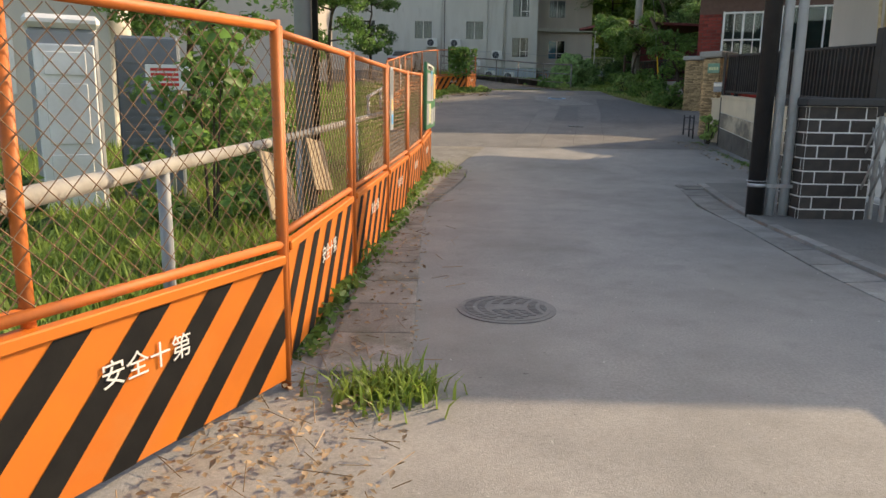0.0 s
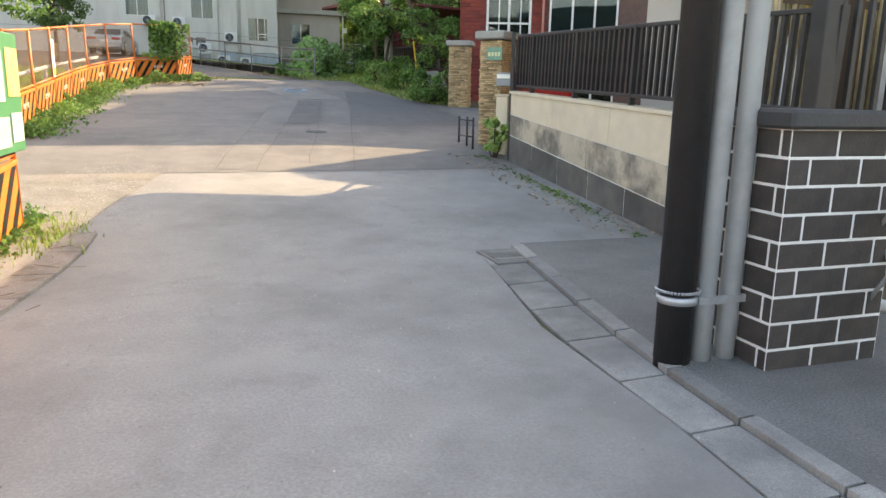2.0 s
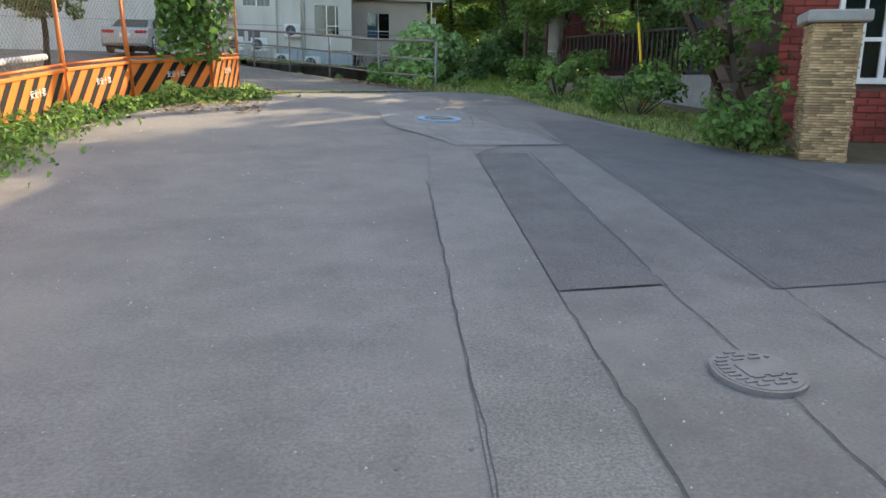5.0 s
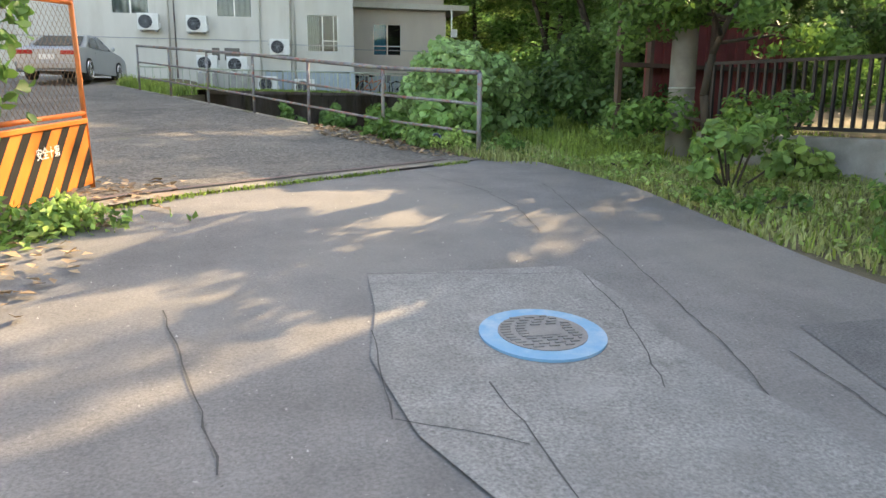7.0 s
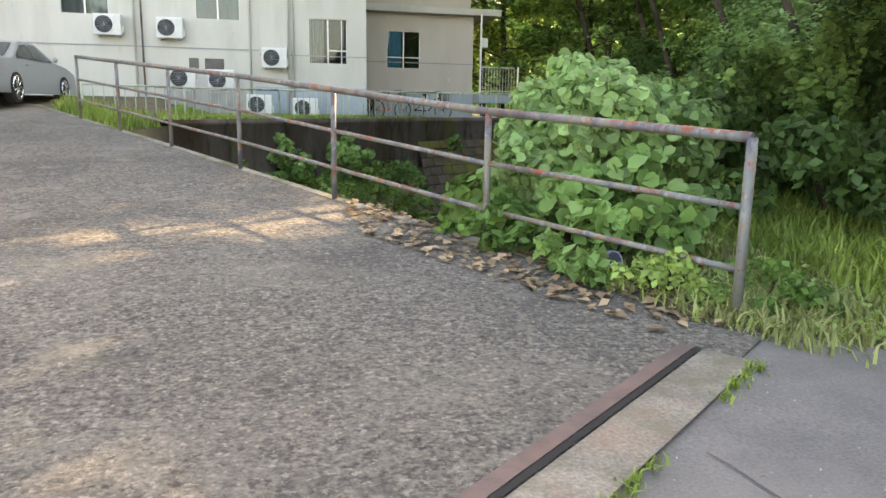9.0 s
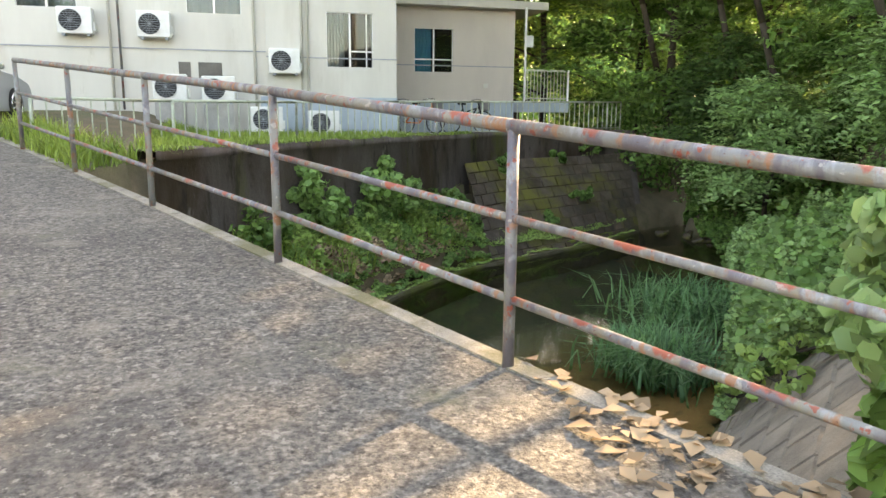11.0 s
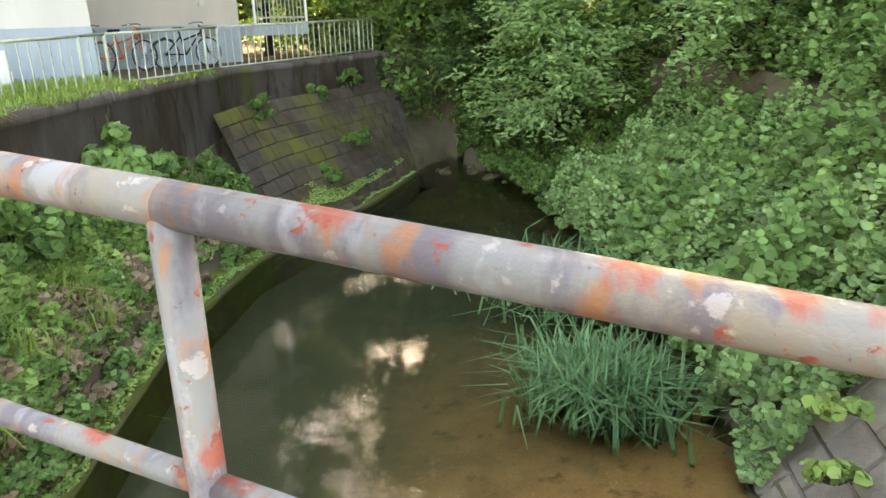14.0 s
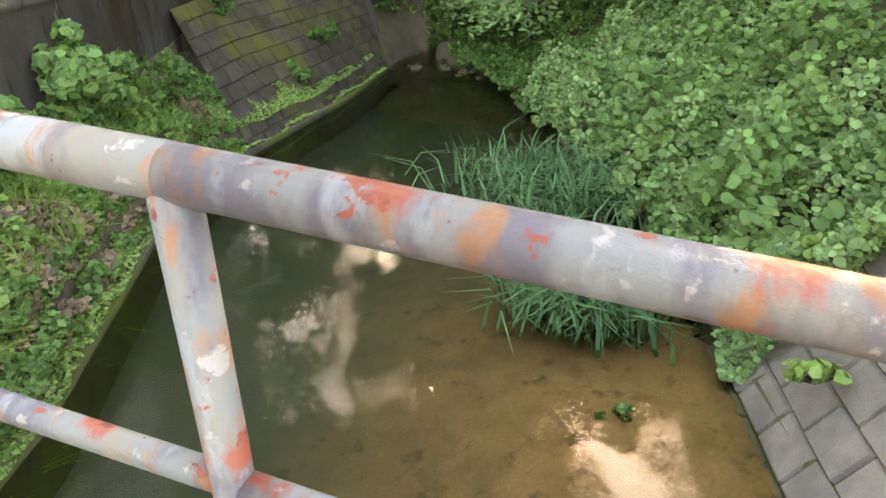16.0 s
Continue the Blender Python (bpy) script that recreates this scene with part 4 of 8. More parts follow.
# ---- brick gate pillars, sliding gate, kerb ----
def brick_pillar(x0, y0, w, d, h, z):
    p = empty("gate_pillar", Matrix.Translation((x0, y0, z)), "dark brown brick gate pillar with thick white joints and a dark cap", "gate pillar", "brick gate pillars")
    ht = h - 0.07
    part("core", box((0.003, 0.003, 0), (w - 0.003, d - 0.003, ht)), M["mortar_white"], p, "white mortar joints")
    part("cap", box((-0.035, -0.035, ht), (w + 0.035, d + 0.035, h), 0.012), M["cap_dark"], p, "dark flat stone cap")
    rows = 9
    rh = ht / rows
    L = 0.245
    meshes = {}
    j = 0.0048
    for r in range(rows):
        for side in range(4):
            span = w if side % 2 == 0 else d
            x = -L * 0.5 * ((r + side) % 2) - 0.02
            while x < span:
                a, b = max(0, x), min(span, x + L)
                if b - a > 0.03:
                    key = round(b - a, 3)
                    if key not in meshes:
                        bm = box((j, 0, j), (key - j, 0.02, rh - j), 0.004)
                        me = bpy.data.meshes.new("brick")
                        bm.to_mesh(me)
                        bm.free()
                        me.materials.append(M["pillar_brick"])
                        meshes[key] = me
                    o = new("brick", meshes[key])
                    o.parent = p
                    base = (Matrix.Identity(4), Matrix.Translation((w, 0, 0)) @ Matrix.Rotation(radians(90), 4, "Z"),
                            Matrix.Translation((w, d, 0)) @ Matrix.Rotation(radians(180), 4, "Z"), Matrix.Translation((0, d, 0)) @ Matrix.Rotation(radians(-90), 4, "Z"))[side]
                    o.matrix_basis = base @ Matrix.Translation((a, 0, r * rh))
                x += L
    return p


brick_pillar(2.98, 5.92, 0.56, 0.40, 1.02, 0.04)
brick_pillar(3.02, 2.98, 0.56, 0.40, 1.02, 0.04)


def sliding_gate():
    g = empty("accordion_gate", Matrix.Translation((3.50, 3.40, 0.06)), "grey aluminium folding lattice gate drawn across an entrance", "gate")
    n = 16
    L = 2.55
    for i in range(n + 1):
        y = L * i / n
        part("upright", box((-0.012, y - 0.022, 0.03), (0.012, y + 0.022, 0.86), 0.004), M["gate_alu"], g)
        if i < n:
            y2 = L * (i + 1) / n
            for z in (0.22, 0.52):
                part("lattice_bar", tube((0.02, y, z), (0.02, y2, z + 0.28), 0.010, 6), M["gate_alu"], g)
                part("lattice_bar", tube((-0.02, y, z + 0.28), (-0.02, y2, z), 0.010, 6), M["gate_alu"], g)
        if i % 4 == 0:
            part("wheel", tube((-0.02, y, 0.022), (0.02, y, 0.022), 0.022, 10), M["black"], g)
    return g


M["gate_alu"] = mat("dull_aluminium", (0.40, 0.39, 0.365), (0.32, 0.315, 0.30), 8, 0.5, 0.05, stain=(0.22, 0.20, 0.18), sscale=4, metal=0.3)
sliding_gate()
strip("pavement", [(-8, 2.6, 3.65), (2.4, 2.6, 3.65), (3.99, 2.61, 4.1), (5.7, 2.66, 4.1), (6.76, 2.77, 4.13), (8.2, 2.98, 4.15)], 0.045, M["asphalt_patch"], "worn grey pavement before the gate", "pavement")
bm = bmesh.new()
kerb_rows = [(-8, 2.2, 2.6), (4.0, 2.26, 2.61), (5.7, 2.41, 2.66), (6.7, 2.43, 2.77), (8.16, 2.66, 2.98)]
kerb = empty("gutter_kerb", Matrix.Identity(4), "line of worn concrete gutter blocks with a low kerb", "kerb", kind="structure")
y = -1.0
while y < 8.0:
    y2 = min(y + 0.44, 8.16)
    def edge(q, c):
        return float(np.interp(q, [r[0] for r in kerb_rows], [r[c] for r in kerb_rows]))
    for nm, fa, fb, za, zb in (("gutter_block", 0.0, 0.72, 0.018, 0.026), ("kerb_block", 0.74, 1.0, 0.048, 0.052)):
        bm = bmesh.new()
        vs = add_box(bm, (0, 0, 0), (1, 1, 1), bevel=0.03)
        for v in vs:
            q = y + 0.006 + (y2 - y - 0.012) * v.co.y
            a, b = edge(q, 1), edge(q, 2)
            u = fa + (fb - fa) * v.co.x
            z = -0.05 + v.co.z * (0.05 + za + (zb - za) * v.co.x)
            v.co = Vector((a + (b - a) * u, q, G(q) + z))
        finish(nm, bm, M["kerb"], kerb)
    y = y2
grate = empty("drain_grate", Matrix.Translation((2.66, 7.78, G(7.9) + 0.03)), "rusty steel drain grating at the end of the gutter", "drain grating")
part("grate_frame", box((-0.02, -0.02, -0.02), (0.24, 0.36, 0.0), 0.003), M["iron"], grate)
for i in range(14):
    part("grate_bar", box((0.0, 0.005 + i * 0.025, 0.0), (0.22, 0.016 + i * 0.025, 0.008)), M["kerb"], grate)
# left concrete strip
M["dirty_slab"] = mat("dirty_slab", (0.30, 0.28, 0.25), (0.21, 0.195, 0.17), 6, 0.95, 0.3, 80, (0.10, 0.095, 0.06), 2.5, 0.8, rnd=0.2, fine=0.25)
ls = empty("edge_slabs", Matrix.Identity(4), "worn concrete edging slabs under dry weeds", "kerb", kind="structure")
y = 2.35
while y < 8.6:
    y2 = y + 0.44
    bm = bmesh.new()
    vs = add_box(bm, (0, 0, 0), (1, 1, 1), bevel=0.03)
    for v in vs:
        q = y + 0.004 + (y2 - y - 0.008) * v.co.y
        a = float(np.interp(q, [2.3, 5.6, 6.5, 7.4, 8.7], [-0.42, -0.42, -0.36, -0.2, 0.12]))
        b = float(np.interp(q, [2.3, 5.6, 6.5, 7.4, 8.7], [-0.09, -0.15, -0.12, 0.06, 0.30]))
        v.co = Vector((a + (b - a) * v.co.x, q, G(q) - 0.05 + 0.085 * v.co.z))
    finish("slab", bm, M["dirty_slab"], ls)
    y = y2


def manhole(name, x, y, r, ring, ringmat, label):
    m = empty(name, Matrix.Translation((x, y, H(x, y) + (0.002 if y < 9 else 0.018))), label, "manhole cover")
    sl = 0.09 if y > 9 else 0.0
    m.rotation_euler = (math.atan(sl), 0, 0)
    bm = bmesh.new()
    bmesh.ops.create_cone(bm, cap_ends=True, segments=48, radius1=r, radius2=r, depth=0.03)
    part("frame_ring", bm, M[ringmat], m)
    bm = bmesh.new()
    bmesh.ops.create_cone(bm, cap_ends=True, segments=48, radius1=r - ring, radius2=r - ring, depth=0.036)
    cov = part("cover", bm, M["iron"], m, "patterned cast-iron cover")
    bm = bmesh.new()
    rr = r - ring - 0.01
    k = 0
    yy = -rr
    while yy < rr:
        w = math.sqrt(max(0, rr * rr - yy * yy))
        xx = -w
        while xx < w - 0.02:
            e = min(xx + 0.05, w)
            if abs(yy) > 0.05 or abs(xx) > 0.08:
                add_box(bm, (xx, yy, 0.017), (e - 0.012, yy + 0.012, 0.0225))
            xx += 0.06
        yy += 0.024
    add_box(bm, (-0.06, -0.04, 0.017), (0.06, 0.04, 0.022))
    finish("ribs", bm, M["iron"], cov)
    return m


manhole("manhole_cover", 0.325, 3.23, 0.235, 0.025, "iron", "round patterned grey manhole cover set in asphalt")
manhole("manhole_cover", 2.52, 14.01, 0.145, 0.012, "iron", "small round iron manhole cover in asphalt")
manhole("manhole_cover", 3.01, 19.88, 0.235, 0.07, "blue_ring", "manhole cover with a pale blue painted ring")
bm = bmesh.new()
bmesh.ops.create_cone(bm, cap_ends=True, segments=32, radius1=0.085, radius2=0.085, depth=0.012)
disk = tagged(finish("valve_cover", bm, M["white"]), "white painted valve cover in the pavement", "valve cover")
disk.location = (3.01, 4.45, 0.055)


# ---- pole with conduits ----
def pole_with_pipes():
    p = empty("utility_pole", Matrix.Translation((2.70, 6.12, 0.03)), "utility pole wrapped in black with two grey conduits strapped on", "utility pole")
    part("pole", tube((0, 0, 0), (0, 0.05, 6.0), 0.072, 20, 0.066), M["pole_cover"], p)
    for x in (0.118, 0.235):
        part("conduit", tube((x, -0.02, 0.0), (x, -0.0, 6.0), 0.040, 14), M["pipe_grey"], p)
    part("strap", tube((0, 0, 0.28), (0, 0, 0.31), 0.080, 20), M["galv"], p)
    part("strap_bar", box((0.06, -0.06, 0.275), (0.30, -0.045, 0.305)), M["galv"], p)
    bm = bmesh.new()
    for k in range(40):
        a, b = radians(k * 9), radians(k * 9 + 6)
        add_tube(bm, (0.082 * math.cos(a), 0.082 * math.sin(a), 0.33), (0.082 * math.cos(b), 0.082 * math.sin(b), 0.33), 0.006, 5)
    part("chain", bm, M["galv"], p)


pole_with_pipes()


# ---- boundary wall with its fence ----
def boundary_wall():
    """Blocks in sloping courses; local x along the wall, -y away from the road."""
    x0, y0, x1, y1 = 4.13, 6.95, 4.33, 11.5
    ang = math.atan2(y1 - y0, x1 - x0)
    L = math.hypot(x1 - x0, y1 - y0)
    w = empty("boundary_wall", Matrix.Translation((x0, y0, 0.0)) @ Matrix.Rotation(ang, 4, "Z"), "cream rendered wall on stained grey blocks", "wall", kind="structure")
    lines = [lambda x: -0.1, lambda x: 0.17 + 0.105 * x, lambda x: 0.50 + 0.083 * x, lambda x: 0.91 + 0.044 * x, lambda x: 0.94 + 0.044 * x]

    def slab(a, b, lo, hi, d0, d1, g):
        bm = bmesh.new()
        for v in add_box(bm, (0, 0, 0), (1, 1, 1), bevel=0.012):
            x = a + g + (b - a - 2 * g) * v.co.x
            z0, z1 = lo(x) + g, hi(x) - g
            v.co = Vector((x, d0 + (d1 - d0) * v.co.y, z0 + (z1 - z0) * v.co.z))
        return bm
    part("core", slab(0, L, lines[0], lines[3], -0.14, -0.006, 0.0), M["mortar_white"], w, "pale mortar joints")
    for r, (n, mt) in enumerate(((7, "block_grey"), (6, "cream_dirty"), (4, "cream"))):
        for c in range(n + 1):
            o = 0.5 * (r % 2)
            a, b = max(0, (c - o) * L / n), min(L, (c + 1 - o) * L / n)
            if b - a > 0.05:
                part("block", slab(a, b, lines[r], lines[r + 1], -0.145, 0.0, (0.0065, 0.0035, 0.003)[r]), M[mt], w)
    part("coping", slab(-0.01, L + 0.01, lines[3], lines[4], -0.165, 0.018, 0.0), M["cream"], w)
    f = empty("wall_fence", Matrix.Translation((x0, y0, 0.99)) @ Matrix.Rotation(ang, 4, "Z") @ Matrix.Rotation(-0.035, 4, "Y"), "black steel bar fence on the cream wall", "fence")
    H_ = 0.60
    part("top_rail", box((0, -0.09, H_ - 0.03), (L, -0.05, H_), 0.004), M["fence_black"], f)
    part("bottom_rail", box((0, -0.09, 0.03), (L, -0.05, 0.06), 0.004), M["fence_black"], f)
    k = int(L / 0.085)
    bar = None
    for i in range(k + 1):
        x = L * i / k
        if i % 12 == 0:
            part("post", box((x - 0.018, -0.095, -0.05), (x + 0.018, -0.045, H_), 0.003), M["fence_black"], f)
        elif bar is None:
            bar = part("bar", box((-0.014, -0.085, 0.05), (0.014, -0.055, H_ - 0.02)), M["fence_black"], f)
            bar.location.x = x
        else:
            q = new("bar", bar.data)
            q.parent = f
            q.location.x = x
    return w


M["cream_dirty"] = mat("stained_render", (0.56, 0.47, 0.355), (0.46, 0.39, 0.30), 3, 0.95, 0.25, 100, (0.16, 0.142, 0.12), 1.9, 0.9, slo=0.46, shi=0.60, fine=0.12, more=[((0.24, 0.21, 0.17), 6.0, 0.55, 0.68, 0.6)])
boundary_wall()


def slat_fence():
    """Brown slat fence on a low grey wall, along x from the corner."""
    f = empty("slat_fence", Matrix.Translation((4.13, 6.95, 0.0)), "brown vertical slat fence on a low grey wall", "fence")
    L = 5.0
    part("low_wall", box((0.0, 0.0, 0.05), (L, 0.12, 0.95), 0.006), M["block_grey"], f, "grey cement low wall")
    part("top_rail", box((-0.04, 0.01, 1.66), (L, 0.06, 1.70), 0.004), M["fence_black"], f)
    part("bottom_rail", box((0, 0.01, 1.0), (L, 0.06, 1.03), 0.004), M["fence_black"], f)
    part("corner_post", box((-0.05, -0.03, 0.9), (0.06, 0.08, 1.72), 0.006), M["fence_black"], f)
    x, i, sl = 0.12, 0, {}
    while x < L:
        mt = "fence_black" if x < 0.75 else "fence_brown"
        if mt not in sl:
            sl[mt] = part("slat", box((-0.016 if x < 0.75 else -0.026, 0.015, 1.01), (0.016 if x < 0.75 else 0.026, 0.045, 1.68), 0.003), M[mt], f)
            sl[mt].location.x = x
        else:
            o = new("slat", sl[mt].data)
            o.parent = f
            o.location.x = x
        x += 0.10
        i += 1


slat_fence()


# ---- house beyond the fence: closes the view; its unseen roof is shaped to shade the lane ----
def house():
    h = empty("house", Matrix.Translation((5.3, 8.4, 0.1)), "low house with tan wall, reed screens and an unseen shade-casting roof", "house")
    part("wall", box((0.2, 0.9, 0), (6.5, 2.3, 3.0)), M["apt_beige"], h)
    bm = bmesh.new()
    # roof outline, notch included, is traced back from the wanted shadow edges
    q = [(-1.05, -2.9), (7.5, -3.1), (7.5, 6.8), (2.6, 6.75), (0.95, 5.75), (1.2, 5.35), (1.9, 4.9), (0.9, 4.5), (-0.32, 4.76)]
    add_poly(bm, q, 3.0, 3.16)
    part("roof", bm, M["navy"], h, "unseen dark flat roof outlined to cast the lane shadow")
    for i in range(6):
        part("porch_post", box((-0.3 + i * 1.1, -0.8, 0), (-0.22 + i * 1.1, -0.72, 3.0), 0.004), M["wood_dark"], h)
    for k in range(4):
        wn_ = part("window", box((0.6 + 1.5 * k, 0.87, 0.9), (1.7 + 1.5 * k, 0.91, 2.2), 0.004), M["alu"], h, "aluminium framed window")
        part("pane", box((0.66 + 1.5 * k, 0.86, 0.96), (1.64 + 1.5 * k, 0.868, 2.14)), M["glass_dark"], wn_)
    scr = bpy.data.meshes.new("reed")
    bm = tube((0, 0, 0), (0, 0, 1.9), 0.016, 6)
    bm.to_mesh(scr)
    bm.free()
    scr.materials.append(M["bamboo"])
    s = empty("reed_screen", Matrix.Translation((4.55, 7.75, 0.9)), "weathered reed and bamboo screen leaning upright", "screen")
    for i in range(26):
        o = new("reed", scr)
        o.parent = s
        o.location = (i * 0.034, 0.02 * (i % 3), 0.03 * (i % 4))
        o.rotation_euler = (0.02 * (i % 5 - 2), 0.03 * (i % 3 - 1), 0)
    part("cross_bar", box((-0.02, -0.03, 0.8), (0.9, -0.018, 0.85)), M["wood_dark"], s)
    y = tagged(finish("storage_box", box((5.15, 7.9, 1.55), (5.75, 8.3, 1.86), 0.02), M["yellow"]), "yellow plastic storage box on a shelf", "box")
    tagged(finish("shelf", box((5.05, 7.8, 0.1), (6.0, 8.4, 1.55), 0.01), M["white"]), "white cabinet standing in the yard", "cabinet")
    bm = bmesh.new()
    bmesh.ops.create_cone(bm, cap_ends=True, segments=10, radius1=1.3, radius2=0.05, depth=0.35)
    u = empty("garden_parasol", Matrix.Translation((7.2, 8.6, 0.1)), "tan garden parasol standing open", "parasol")
    bmesh.ops.translate(bm, verts=bm.verts, vec=(0, 0, 1.75))
    part("canopy", bm, M["tan"], u)
    part("pole", tube((0, 0, 0), (0, 0, 1.9), 0.02, 8), M["alu"], u)


house()


# ---- stacked stone pillars and the school-like gate ----
def stone_pillar(x, y, z, w, d, h, rot, plate):
    p = empty("stone_pillar", Matrix.Translation((x, y, z)) @ Matrix.Rotation(rot, 4, "Z"), "gate pillar faced with thin split tan stones under a grey cap", "gate pillar", "stone gate pillars")
    part("core", box((0.02, 0.02, 0), (w - 0.02, d - 0.02, h)), M["stone_dark"], p)
    part("cap", box((-0.06, -0.06, h), (w + 0.06, d + 0.06, h + 0.10), 0.015), M["concrete"], p, "grey concrete cap")
    rng = random.Random(int(x * 10))
    meshes = []
    for i in range(14):
        L, hh = rng.uniform(0.07, 0.16), 0.0225
        bm = box((0, 0, 0.001), (L, rng.uniform(0.02, 0.034), hh - 0.002), 0.004)
        me = bpy.data.meshes.new("stone")
        bm.to_mesh(me)
        bm.free()
        me.materials.append(M["stone"])
        meshes.append((L, me))
    rows = int(h / 0.0235)
    cnt = 0
    extra = bmesh.new()
    for side in (0, 3, 1):
        span = w if side % 2 == 0 else d
        base = (Matrix.Identity(4), Matrix.Translation((w, 0, 0)) @ Matrix.Rotation(radians(90), 4, "Z"), None,
                Matrix.Translation((0, d, 0)) @ Matrix.Rotation(radians(-90), 4, "Z"))[side]
        for r in range(rows):
            xx = rng.uniform(-0.06, 0.0)
            while xx < span - 0.02:
                L, me = rng.choice(meshes)
                a = max(0, xx)
                if a + L > span + 0.02:
                    L2 = span - a
                else:
                    L2 = L
                mm = base @ Matrix.Translation((a, rng.uniform(-0.012, 0.006), r * 0.0235)) @ Matrix.Diagonal((L2 / L, 1, 1, 1))
                if cnt < 290:
                    o = new("stone", me)
                    o.parent = p
                    o.matrix_basis = mm
                else:
                    v0 = len(extra.verts)
                    t = bmesh.new()
                    t.from_mesh(me)
                    t.transform(mm)
                    tmp = bpy.data.meshes.new("t")
                    t.to_mesh(tmp)
                    t.free()
                    extra.from_mesh(tmp)
                    bpy.data.meshes.remove(tmp)
                cnt += 1
                xx += L
    tagged(finish("stones", extra, M["stone"], p), kind="stuff")
    if plate:
        pl = part("name_plate", box((0.10, -0.03, h - 0.26), (0.32, -0.012, h - 0.10), 0.004), M["green_plate"], p, "verdigris bronze name plate")
        bm = bmesh.new()
        for i in range(4):
            add_box(bm, (0.13 + i * 0.045, -0.034, h - 0.21), (0.16 + i * 0.045, -0.029, h - 0.16))
        part("plate_lettering", bm, M["paper_yellow"], pl)
    return p


M["green_plate"] = mat("verdigris", (0.20, 0.36, 0.27), (0.16, 0.30, 0.22), 20, 0.6, 0.1)
stone_pillar(4.44, 12.76, 0.45, 0.30, 0.42, 1.33, radians(-50), True)
stone_pillar(5.68, 17.6, 0.83, 0.38, 0.38, 1.18, radians(-30), False)


def gate_leaf():
    g = empty("entrance_gate", Matrix.Translation((4.36, 11.55, 0.36)) @ Matrix.Rotation(radians(63), 4, "Z"), "black steel entrance gate with vertical bars", "gate")
    L, h = 0.95, 1.42
    for x in (0.0, L):
        part("stile", box((x - 0.03, -0.02, 0), (x + 0.03, 0.02, h), 0.004), M["fence_black"], g)
    for z in (0.10, 0.55, 1.02, 1.38):
        part("rail", box((0.03, -0.015, z - 0.02), (L - 0.03, 0.015, z + 0.02), 0.003), M["fence_black"], g)
    for i in range(9):
        part("bar", box((0.1 + i * 0.095, -0.012, 0.08), (0.125 + i * 0.095, 0.012, 1.02)), M["fence_black"], g)
    d = tagged(finish("red_banner", box((4.95, 11.3, 0.9), (4.99, 12.3, 1.62), 0.003), M["red"]), "plain red board behind the gate", "board")
    m = empty("letter_box", Matrix.Translation((4.56, 12.2, 1.2)) @ Matrix.Rotation(radians(-50), 4, "Z"), "grey steel letter box on the gate", "letter box")
    part("body", box((-0.10, -0.06, 0), (0.10, 0.06, 0.16), 0.01), M["grey_metal"], m)
    part("flap", box((-0.09, -0.068, 0.09), (0.09, -0.059, 0.14), 0.003), M["alu"], m)
    s = empty("gate_stub_wall", Matrix.Translation((4.38, 12.05, 0.36)) @ Matrix.Rotation(radians(-50), 4, "Z"), "short cream rendered stub wall", "wall", kind="structure")
    part("stub", box((0, 0, 0), (0.16, 0.22, 0.72), 0.01), M["cream"], s)
    part("stub_cap", box((-0.015, -0.015, 0.72), (0.175, 0.235, 0.745), 0.004), M["cream"], s)


gate_leaf()


def barrier():
    b = empty("tube_barrier", Matrix.Translation((4.25, 12.55, 0.45)), "low black steel tube barrier by the gate pillar", "barrier")
    pts = [(0.0, 0.42), (0.0, 0.12), (-0.02, -0.15)]
    for x, y in pts:
        part("post", tube((x, y, -0.05), (x, y, 0.36), 0.014, 8), M["fence_black"], b)
    for z in (0.12, 0.32):
        part("rail", tube((0.0, 0.42, z), (-0.02, -0.15, z), 0.010, 8), M["fence_black"], b)


barrier()


